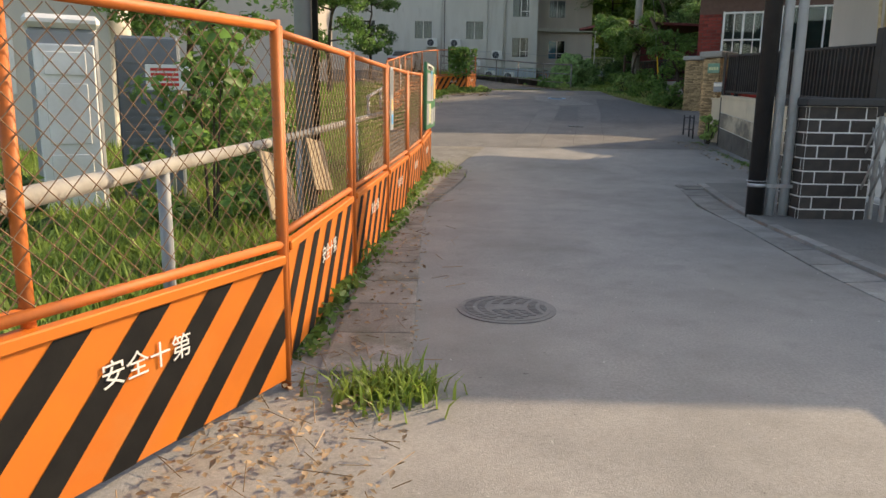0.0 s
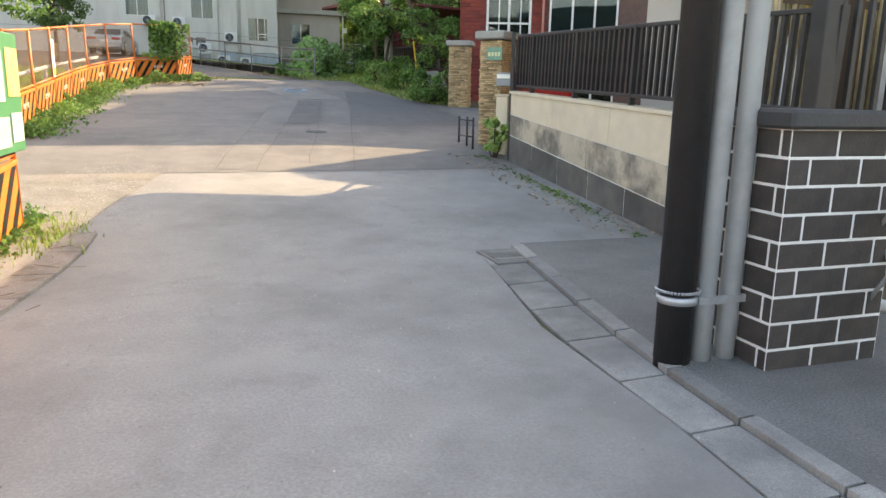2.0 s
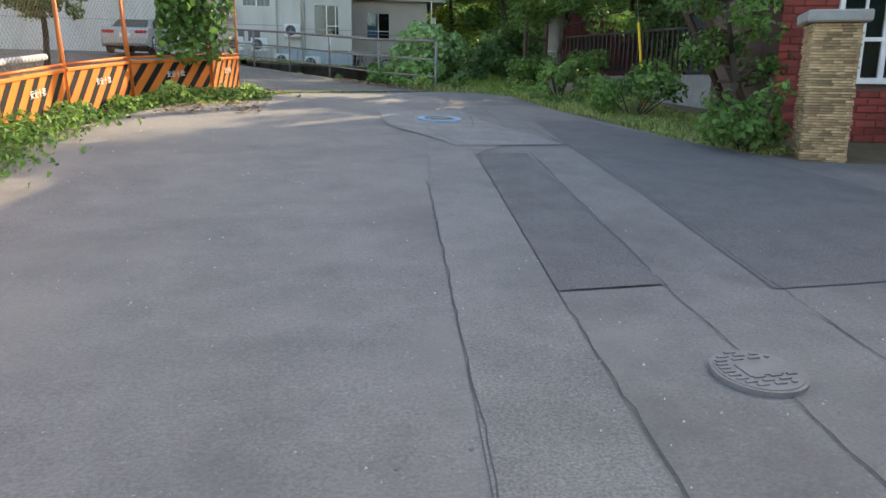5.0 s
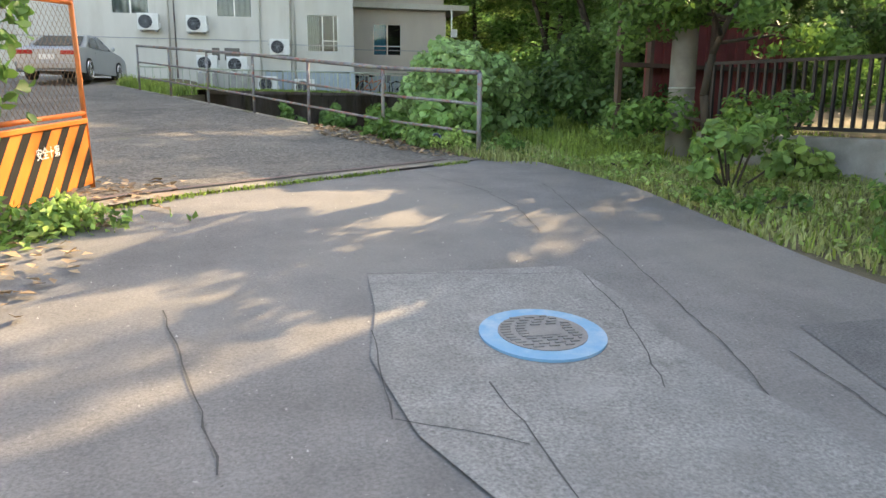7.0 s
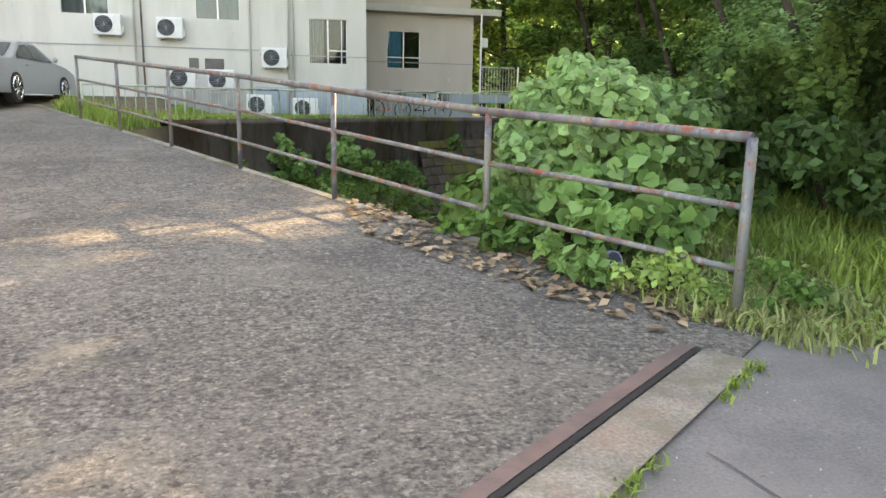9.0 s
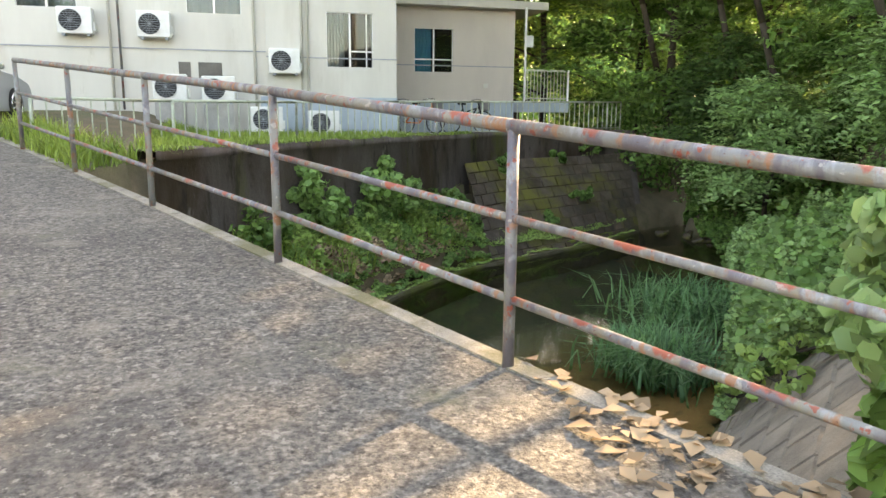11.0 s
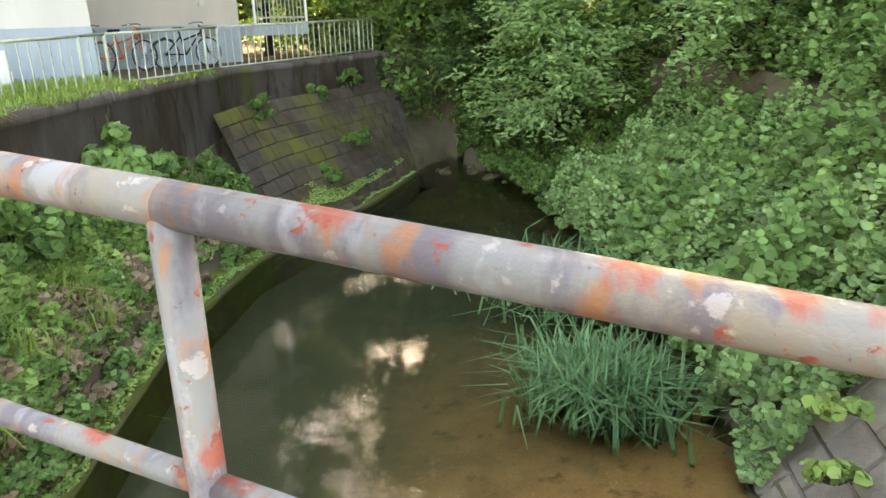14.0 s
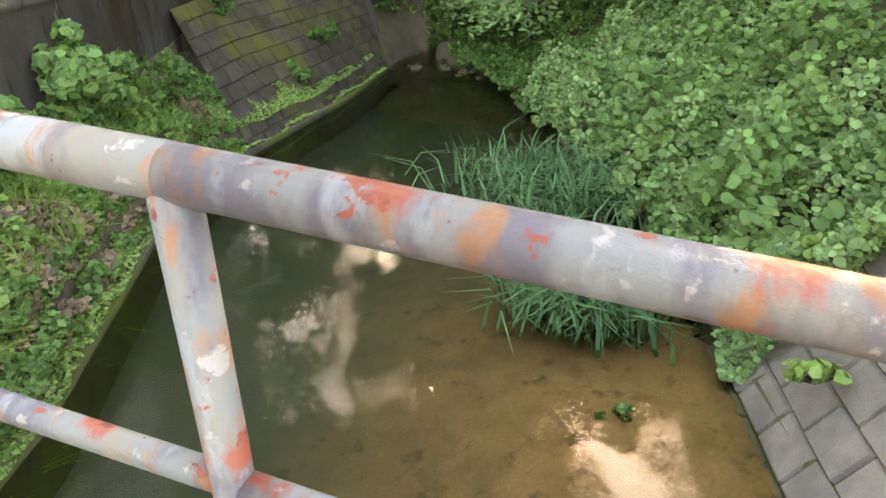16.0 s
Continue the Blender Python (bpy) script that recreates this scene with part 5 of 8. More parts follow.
# ---- red brick building ----
def brick_building():
    o = Vector((6.30, 18.75, 0.94))
    ang = radians(-19.8)
    b = empty("brick_building", Matrix.Translation(o) @ Matrix.Rotation(ang, 4, "Z"), "red brick building with large white-framed windows", "building")
    W0, W1, SZ = 0.55, 1.49, 0.59
    part("wall_core", box((0, 0.06, 0), (W0, 3.0, 4.2)), M["red_mortar"], b)
    part("wall_core", box((W1, 0.06, 0), (5.2, 3.0, 4.2)), M["red_mortar"], b)
    part("wall_core", box((W0, 0.06, 0), (W1, 3.0, SZ + 0.02)), M["red_mortar"], b)
    part("wall_core", box((W0, 0.06, 2.3), (W1, 3.0, 4.2)), M["red_mortar"], b)
    # near-black sheet paints the unlit room behind the window
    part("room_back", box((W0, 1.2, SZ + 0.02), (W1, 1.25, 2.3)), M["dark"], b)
    w = part("window", box((W0, 0.0, SZ), (W1, 0.08, SZ + 0.06), 0.004), M["white"], b, "white framed window with sill")
    for x in (W0, (W0 + W1) / 2 - 0.02, W1 - 0.05):
        part("frame_post", box((x, 0.02, SZ + 0.06), (x + 0.05, 0.07, 2.3), 0.003), M["white"], w)
    for x in (W0 + (W1 - W0) * 0.27, W0 + (W1 - W0) * 0.75):
        part("frame_post", box((x, 0.03, SZ + 0.06), (x + 0.025, 0.06, 2.3)), M["white"], w)
    for z in (SZ + 0.42, SZ + 1.02, 2.25):
        part("frame_rail", box((W0, 0.025, z), (W1, 0.065, z + 0.04), 0.003), M["white"], w)
    part("pane", box((W0 + 0.02, 0.042, SZ + 0.06), (W1 - 0.02, 0.048, 2.3)), M["glass"], w)
    part("inner_blind", box((W0 + 0.05, 0.16, SZ + 0.08), (W1 - 0.05, 0.165, 2.28)), M["green_dark"], b, "dark green blind behind the glass")
    # bricks on the front, in running bond
    rows, rh, bl = 30, 0.075, 0.21
    me = {}
    pool = 0
    for r in range(rows):
        x = -bl * 0.5 * (r % 2)
        while x < 1.82:
            a, c = max(0, x), min(1.82, x + bl)
            z = r * rh
            hit = (SZ - 0.01 < z + rh and z < 2.30)
            segs = [(a, c)]
            if hit:
                segs = [(a, min(c, W0)), (max(a, W1), c)]
            for s0, s1 in segs:
                if s1 - s0 > 0.04:
                    k = round(s1 - s0, 2)
                    if k not in me:
                        t = box((0.004, 0.0, 0.005), (k - 0.004, 0.07, rh - 0.005), 0.003)
                        me[k] = bpy.data.meshes.new("brick")
                        t.to_mesh(me[k])
                        t.free()
                        me[k].materials.append(M["red_brick"])
                    q = new("brick", me[k])
                    q.parent = b
                    q.location = (s0, 0.045 - 0.004, z)
            x += bl
    part("downpipe", tube((1.73, -0.03, 0.05), (1.73, -0.03, 4.1), 0.026, 10), M["pink_pipe"], b, "pale pink downpipe")
    d = part("door", box((1.88, 0.02, 0.05), (3.27, 0.05, 2.4), 0.004), M["green_dark"], b, "dark green glazed sliding doors in white frames")
    for i in range(4):
        x = 1.88 + (3.27 - 1.88) * i / 3
        part("door_frame", box((x - 0.02, -0.012, 0.0), (x + 0.02, 0.03, 2.4)), M["white"], d)
    for z in (0.02, 1.0, 2.36):
        part("door_rail", box((1.88, -0.01, z), (3.27, 0.028, z + 0.035)), M["white"], d)
    part("door_glass", box((1.88 + 0.01, 0.008, 0.05), (3.27 - 0.01, 0.014, 2.36)), M["glass"], d)
    part("red_box", box((1.22, -0.05, 0.33), (1.34, 0.03, 0.49), 0.01), M["red"], b, "small red wall box")
    # unseen roof, its eave line set so that its shadow edge crosses the yard
    bm = bmesh.new()
    back = (Matrix.Translation(o) @ Matrix.Rotation(ang, 4, "Z")).inverted()
    q = [(back @ Vector((x, y, 0)))[:2] for x, y in ((4.9, 16.9), (14, 16.9), (14, 24.0), (5.6, 21.5))]
    add_poly(bm, q, 3.35, 3.55)
    part("roof", bm, M["navy"], b)
    # outside stair against the left end
    st = empty("outside_stair", Matrix.Translation((o.x - 0.35, o.y + 0.35, 0.88)) @ Matrix.Rotation(ang, 4, "Z"), "dark steel outside staircase", "staircase")
    for y in (-0.35, 0.35):
        part("stringer", tube((0.45, y + 0.4, 0.0), (-0.75, y + 0.4, 2.3), 0.04, 6), M["wood_dark"], st)
    for i in range(9):
        part("tread", box((0.36 - i * 0.13, 0.05, 0.16 + i * 0.25), (0.52 - i * 0.13, 0.75, 0.19 + i * 0.25), 0.003), M["wood_dark"], st)


M["green_dark"] = mat("dark_green_paint", (0.03, 0.06, 0.05), (0.025, 0.05, 0.042), 6, 0.5, 0.05)
M["pink_pipe"] = mat("pink_pipe", (0.55, 0.25, 0.21), (0.48, 0.22, 0.19), 8, 0.6, 0.03)
brick_building()


# ---- apartment block ----
def ac_unit(m, label="pale outdoor air-conditioning unit on brackets", w=0.58, h=0.44, d=0.2):
    a = empty("air_conditioner", m, label, "air conditioner", "outdoor units")
    part("case", box((0, -d, 0), (w, 0, h), 0.012), M["ac_white"], a)
    bm = bmesh.new()
    bmesh.ops.create_cone(bm, cap_ends=True, segments=28, radius1=h * 0.40, radius2=h * 0.40, depth=0.01)
    bmesh.ops.transform(bm, matrix=Matrix.Translation((w * 0.38, -d - 0.003, h * 0.5)) @ Matrix.Rotation(radians(90), 4, "X"), verts=bm.verts)
    # black disc on the case paints the dark inside of the fan opening
    fan = part("fan_opening", bm, M["dark"], a)
    bm = bmesh.new()
    for k in range(9):
        z = h * 0.5 + (k - 4) * h * 0.085
        q = math.sqrt(max(0.0001, (h * 0.41) ** 2 - (z - h * 0.5) ** 2))
        add_tube(bm, (w * 0.38 - q, -d - 0.012, z), (w * 0.38 + q, -d - 0.012, z), 0.0035, 4)
    for k in range(8):
        an = k * math.pi / 8
        add_tube(bm, (w * 0.38 - h * 0.41 * math.cos(an), -d - 0.010, h * 0.5 - h * 0.41 * math.sin(an)),
                 (w * 0.38 + h * 0.41 * math.cos(an), -d - 0.010, h * 0.5 + h * 0.41 * math.sin(an)), 0.0025, 4)
    finish("grille", bm, M["grey_metal"], fan)
    for x in (0.06, w - 0.10):
        part("foot", box((x, -d + 0.01, -0.035), (x + 0.05, -0.01, 0.0)), M["grey_metal"], a)
    part("valve_cover", box((w - 0.01, -d * 0.7, h * 0.12), (w + 0.035, -0.03, h * 0.45), 0.008), M["ac_white"], a)
    return a


def window(parent, x0, x1, z0, z1, y, kind):
    w = part("window", box((x0 - 0.03, y - 0.045, z0 - 0.035), (x1 + 0.03, y + 0.02, z0), 0.004), M["alu"], parent, "aluminium sliding window")
    for x in (x0 - 0.02, (x0 + x1) / 2 - 0.015, x1 - 0.012):
        part("frame_post", box((x, y - 0.03, z0), (x + 0.032, y + 0.02, z1)), M["alu"], w)
    part("frame_rail", box((x0 - 0.02, y - 0.03, z1 - 0.01), (x1 + 0.02, y + 0.02, z1 + 0.02)), M["alu"], w)
    mid = (x0 + x1) / 2
    if kind == "half":
        part("frame_rail", box((mid, y - 0.02, z0 + 0.27), (x1, y + 0.0, z0 + 0.295)), M["alu"], w)
        part("frame_post", box((x1 - 0.13, y - 0.02, z0), (x1 - 0.11, y, z1)), M["alu"], w)
    if kind == "blue":
        part("frame_rail", box((x0, y - 0.02, z0 + 0.26), (x1, y + 0.0, z0 + 0.285)), M["alu"], w)
    part("pane", box((x0, y - 0.006, z0), (x1, y - 0.002, z1)), M["glass"], w)
    cm = {"half": "curtain", "blue": "blue_curtain", "curtain": "curtain"}[kind]
    bm = bmesh.new()
    a, b = x0, (x0 + (x1 - x0) * (0.40 if kind == "half" else 0.46) if kind != "curtain" else x1)
    k = 26
    prev = None
    for i in range(k + 1):
        x = a + (b - a) * i / k
        yy = y + (0.03 if kind == "blue" else 0.07) + 0.018 * math.sin(i * 1.5)
        cur = [bm.verts.new((x, yy, z0)), bm.verts.new((x, yy, z1))]
        if prev:
            bm.faces.new((prev[0], cur[0], cur[1], prev[1]))
        prev = cur
    part("curtain", bm, M[cm], w)
    return w


def wall_with_holes(bm, x0, x1, z0, z1, y0, y1, holes):
    """A wall slab along x, cut by rectangular holes (x0, x1, z0, z1)."""
    xs = sorted({x0, x1, *(h[0] for h in holes), *(h[1] for h in holes)})
    zs = sorted({z0, z1, *(h[2] for h in holes), *(h[3] for h in holes)})
    for a, b in zip(xs, xs[1:]):
        for c, d in zip(zs, zs[1:]):
            mx, mz = (a + b) / 2, (c + d) / 2
            if not any(h[0] < mx < h[1] and h[2] < mz < h[3] for h in holes):
                add_box(bm, (a, y0, c), (b, y1, d))
    bmesh.ops.remove_doubles(bm, verts=bm.verts, dist=0.0005)


def apartment():
    a = empty("apartment_block", Matrix.Translation((0, 38.9, 0)), "white four-storey apartment block with blue-grey base and sliding windows", "apartment building")
    z_top = 12.0
    holes = [(3.40, 4.26, 3.30, 4.27)]
    left_holes = []
    for s in range(3):
        dz = 2.0 * s
        if s:
            holes.append((3.40, 4.26, 3.30 + dz, 4.27 + dz))
        for x in (-7.4, -4.6, -1.66, 1.00):
            left_holes.append((x, x + 0.92, 4.17 + dz - 0.0, 5.05 + dz))
    bm = bmesh.new()
    wall_with_holes(bm, 2.32, 4.70, 2.75, z_top, 0.0, 0.14, holes)
    add_box(bm, (4.56, 0.14, 2.75), (4.70, 2.8, z_top))
    part("wing_wall", bm, M["apt_white"], a, "cream-white painted concrete")
    bm = bmesh.new()
    wall_with_holes(bm, -14.0, 2.32, 2.0, z_top, 0.10, 0.24, left_holes)
    part("main_wall", bm, M["apt_white"], a, "cream-white painted concrete")
    part("base", box((2.2, -0.012, 1.6), (4.712, 0.15, 2.752), 0.004), M["apt_blue"], a, "blue-grey painted plinth")
    bm = bmesh.new()
    h2 = [(5.66, 6.56, 3.39, 4.34), (5.66, 6.56, 5.6, 6.5)]
    wall_with_holes(bm, 4.70, 8.05, 2.72, 4.85, 2.6, 2.74, h2[:1])
    wall_with_holes(bm, 4.70, 8.05, 4.95, 9.0, 2.9, 3.04, h2[1:])
    add_box(bm, (7.91, 2.74, 2.72), (8.05, 9.0, 4.85))
    part("rear_wall", bm, M["apt_beige"], a, "pale beige painted wall")
    part("rear_base", box((4.6, 2.588, 1.6), (8.06, 2.75, 2.724), 0.004), M["apt_blue"], a)
    part("ledge", box((4.72, 2.30, 4.80), (8.75, 5.0, 4.97), 0.01), M["apt_white"], a, "projecting concrete ledge")
    part("roof", box((-14, -0.2, 12.0), (9, 9, 12.2)), M["concrete"], a)
    part("back_wall", box((-14, 8.8, 2.0), (8.05, 9.0, 12)), M["apt_white"], a)
    # upright near-black sheets paint the unlit rooms behind the windows
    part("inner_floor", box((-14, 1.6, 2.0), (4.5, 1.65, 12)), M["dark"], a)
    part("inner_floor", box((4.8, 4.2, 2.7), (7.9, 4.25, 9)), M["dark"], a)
    for h in holes:
        window(a, *h, 0.05, "half")
    for h in left_holes:
        window(a, *h, 0.15, "curtain")
    window(a, *h2[0], 2.65, "blue")
    window(a, *h2[1], 2.95, "curtain")
    # string courses
    for x0, x1, y, z in ((-14, 2.32, 0.085, 3.53), (2.32, 4.705, -0.012, 3.44), (4.70, 8.06, 2.588, 3.52)):
        part("string_course", box((x0, y, z), (x1, y + 0.02, z + 0.022)), M["grey_metal"], a)
    for x, y in ((2.12, 0.06), (-0.25, 0.05), (3.05, -0.04), (2.95, -0.04)):
        part("downpipe", tube((x, y, 2.2), (x, y, 12.0), 0.022, 8), M["apt_white"], a)
    part("rusty_pipe", tube((-0.1, 0.04, 2.5), (-0.1, 0.04, 12.0), 0.02, 8), M["rust_rail"], a, "rust-streaked pipe")
    for x0, x1 in ((0.82, 1.02), (1.15, 1.55)):
        part("vent", box((x0, 0.085, 3.0), (x1, 0.105, 3.33), 0.004), M["block_grey"], a)
    part("outlet_box", box((7.3, 2.56, 3.05), (7.4, 2.6, 3.15), 0.004), M["apt_white"], a)
    # balcony at the far corner
    b = part("balcony", box((8.06, 2.0, 2.50), (9.2, 3.8, 2.72), 0.01), M["apt_blue"], a, "small balcony with pale steel bars")
    part("balcony_rail", box((8.06, 2.02, 3.42), (9.18, 2.05, 3.46)), M["green_pale"], b)
    part("balcony_rail", box((8.06, 2.02, 2.80), (9.18, 2.05, 2.83)), M["green_pale"], b)
    for i in range(14):
        part("balcony_bar", box((8.08 + i * 0.082, 2.025, 2.72), (8.095 + i * 0.082, 2.045, 3.42)), M["green_pale"], b)
    for x in (8.10, 9.17):
        part("balcony_post", box((x - 0.02, 2.015, 2.72), (x + 0.02, 2.055, 3.46 if x > 9 else 4.80)), M["white"], b)
    part("meter_box", box((8.12, 2.05, 3.95), (8.3, 2.15, 4.2), 0.01), M["ac_white"], b)


M["green_pale"] = mat("pale_green_paint", (0.42, 0.46, 0.36), (0.36, 0.40, 0.31), 10, 0.6, 0.05, stain=(0.22, 0.18, 0.12), sscale=5)
apartment()
for x, y, z in ((-1.02, 38.97, 3.70), (0.20, 38.97, 3.68), (2.36, 38.87, 3.12), (2.0, 38.4, 2.10), (2.98, 38.4, 2.04), (0.45, 38.4, 2.62), (1.22, 38.4, 2.60)):
    st = z < 3
    ac_unit(Matrix.Translation((x, y, z + 0.035)), "pale outdoor air-conditioning unit standing at the plinth" if st else "pale outdoor air-conditioning unit on wall brackets", w=0.54, h=0.43)
    if st:
        tagged(finish("plinth_block", box((x + 0.02, y - 0.2, H(x, y) - 0.1), (x + 0.5, y + 0.0, z)), M["concrete"]), "concrete block under an outdoor unit", "block")


# ---- railings and bicycles by the apartment ----
def bar_fence(name, pts, h, step, label):
    f = empty(name, Matrix.Translation((pts[0][0], pts[0][1], pts[0][2])), label, "fence")
    inv = Vector(pts[0])
    for a, b in zip(pts, pts[1:]):
        a, b = Vector(a) - inv, Vector(b) - inv
        up = Vector((0, 0, h))
        part("top_rail", tube(a + up, b + up, 0.018, 8), M["green_pale"], f)
        part("bottom_rail", tube(a + up * 0.12, b + up * 0.12, 0.012, 6), M["green_pale"], f)
        n = max(1, int((b - a).length / step))
        for i in range(n + 1):
            p = a.lerp(b, i / n)
            if i % 12 == 0:
                part("post", tube(p, p + up, 0.02, 8), M["green_pale"], f)
            else:
                part("bar", tube(p + up * 0.04, p + up, 0.0095, 5), M["green_pale"], f)
    return f


bar_fence("canal_fence", [(-0.45, 34.35, 1.98), (1.0, 35.0, 1.97), (2.6, 35.95, 1.98), (4.4, 37.35, 2.02), (6.3, 38.55, 2.05), (10.1, 40.1, 2.1)], 0.64, 0.15, "pale green steel bar fence above the stream wall")


def bicycle(m, frame_mat, label):
    b = empty("bicycle", m, label, "bicycle", "parked bicycles")
    for x in (0.0, 0.78):
        bm = bmesh.new()
        R = 0.235
        pts = [(x + R * math.cos(k * math.pi / 14), 0, 0.25 + R * math.sin(k * math.pi / 14)) for k in range(29)]
        for p, q in zip(pts, pts[1:]):
            add_tube(bm, p, q, 0.014, 6)
        wh = part("wheel", bm, M["tyre"], b)
        bm = bmesh.new()
        for k in range(9):
            a = k * math.pi / 9
            add_tube(bm, (x - R * math.cos(a), 0, 0.25 - R * math.sin(a)), (x + R * math.cos(a), 0, 0.25 + R * math.sin(a)), 0.0025, 4)
        finish("spoke_web", bm, M["chrome"], wh)
    bm = bmesh.new()
    for p, q in (((0, 0, 0.25), (0.36, 0, 0.23)), ((0.36, 0, 0.23), (0.27, 0, 0.62)), ((0.36, 0, 0.23), (0.66, 0, 0.58)), ((0.0, 0, 0.25), (0.29, 0, 0.52)),
                 ((0.30, 0, 0.45), (0.66, 0, 0.56)), ((0.78, 0, 0.25), (0.65, 0, 0.70))):
        add_tube(bm, p, q, 0.014, 6)
    part("frame", bm, frame_mat, b)
    part("saddle", box((0.18, -0.06, 0.62), (0.36, 0.06, 0.67), 0.02), M["black"], b)
    part("handlebar", path_tube([(0.60, -0.22, 0.72), (0.66, -0.1, 0.74), (0.66, 0.1, 0.74), (0.60, 0.22, 0.72)], 0.010, 6), M["chrome"], b)
    part("basket", box((0.70, -0.11, 0.50), (0.90, 0.11, 0.68), 0.02), M["iron"], b)
    part("mudguard", path_tube([(-0.26, 0, 0.30), (-0.18, 0, 0.44), (0, 0, 0.51), (0.15, 0, 0.46)], 0.012, 6), frame_mat, b)
    return b


for x, y, r, mt, lb in ((4.95, 40.6, 80, "iron", "grey parked bicycle with a front basket"), (5.15, 40.2, 20, "orange_frame", "orange parked bicycle leaning by the wall"),
                        (6.2, 40.4, 8, "black", "black parked bicycle with a front basket"), (5.0, 40.9, 60, "black", "black parked bicycle with a front basket")):
    bicycle(Matrix.Translation((x, y, 2.03)) @ Matrix.Rotation(radians(r), 4, "Z"), M[mt], lb)


# ---- silver car ----
def car():
    c = empty("car", Matrix.Translation((-2.05, 34.6, G(35.5) + 0.03)) @ Matrix.Rotation(radians(84), 4, "Z"), "silver saloon car parked on the slope", "car")
    Lc, Wc = 3.4, 1.22
    prof = [(-0.5, 0.17), (-0.53, 0.36), (-0.50, 0.60), (-0.42, 0.66), (0.05, 0.69), (0.30, 0.80), (0.58, 0.94), (0.82, 0.985), (1.30, 0.98), (1.52, 0.90), (1.92, 0.69), (2.40, 0.64), (2.76, 0.55), (2.86, 0.40), (2.86, 0.17)]
    bm = bmesh.new()
    sec = []
    for s, (wy, inset) in enumerate(((-Wc / 2, 0.0), (-Wc / 2 + 0.02, 0.0), (Wc / 2 - 0.02, 0.0), (Wc / 2, 0.0))):
        ring = []
        for x, z in prof:
            tuck = 0.16 * max(0, (z - 0.66) / 0.36)
            yy = wy - math.copysign(tuck, wy)
            zz = z - (0.02 if s in (0, 3) else 0)
            ring.append(bm.verts.new((x, yy, zz)))
        sec.append(ring)
    n = len(prof)
    for a, b in zip(sec, sec[1:]):
        for i in range(n - 1):
            bm.faces.new((a[i], a[i + 1], b[i + 1], b[i]))
    bm.faces.new(sec[0])
    bm.faces.new(sec[-1][::-1])
    bmesh.ops.recalc_face_normals(bm, faces=bm.faces)
    part("body", bm, M["silver"], c)
    for sgn in (-1, 1):
        for pts in ([(0.24, 0.70), (0.60, 0.90), (0.88, 0.94), (0.88, 0.69)], [(0.92, 0.69), (0.92, 0.94), (1.28, 0.935), (1.74, 0.69)]):
            bm = bmesh.new()
            vs = [bm.verts.new((x, sgn * (Wc / 2 + 0.006 - 0.16 * max(0, (z - 0.66) / 0.36)), z)) for x, z in pts]
            bm.faces.new(vs)
            part("side_window", bm, M["glass_black"], c)
        part("mirror", box((1.70, sgn * (Wc / 2 + 0.02) - 0.05, 0.70), (1.80, sgn * (Wc / 2 + 0.05) + 0.05, 0.79), 0.02), M["silver"], c)
        part("door_handle", box((0.55, sgn * (Wc / 2 + 0.006) - 0.01, 0.58), (0.68, sgn * (Wc / 2 + 0.006) + 0.01, 0.61), 0.004), M["silver"], c)
        part("tail_lamp", box((-0.525, sgn * 0.42 - 0.15, 0.50), (-0.47, sgn * 0.42 + 0.15, 0.58), 0.01), M["red_lamp"], c)
        for x in (0.12, 2.22):
            w = part("wheel", tube((x, sgn * (Wc / 2 - 0.13), 0.235), (x, sgn * (Wc / 2 + 0.012), 0.235), 0.235, 28), M["tyre"], c)
            bm = bmesh.new()
            y = sgn * (Wc / 2 + 0.016)
            for k in range(9):
                a = k * 2 * math.pi / 9
                add_tube(bm, (x, y, 0.235), (x + 0.175 * math.cos(a), y, 0.235 + 0.175 * math.sin(a)), 0.014, 6)
            pts = [(x + 0.175 * math.cos(k * math.pi / 12), y, 0.235 + 0.175 * math.sin(k * math.pi / 12)) for k in range(25)]
            for p, q in zip(pts, pts[1:]):
                add_tube(bm, p, q, 0.012, 5)
            part("rim", bm, M["chrome"], w)
    bm = bmesh.new()
    vs = [bm.verts.new(p) for p in ((0.08, -0.47, 0.715), (0.08, 0.47, 0.715), (0.56, 0.40, 0.945), (0.56, -0.40, 0.945))]
    bm.faces.new(vs)
    part("rear_window", bm, M["glass_black"], c)
    part("number_plate", box((-0.53, -0.14, 0.40), (-0.515, 0.14, 0.50)), M["white"], c)
    part("bumper", box((-0.55, -0.58, 0.20), (-0.44, 0.58, 0.36), 0.03), M["silver"], c)


M["glass_black"] = mat("tinted_glass", (0.02, 0.025, 0.03), None, 3, 0.06, 0, spec=0.6)
car()


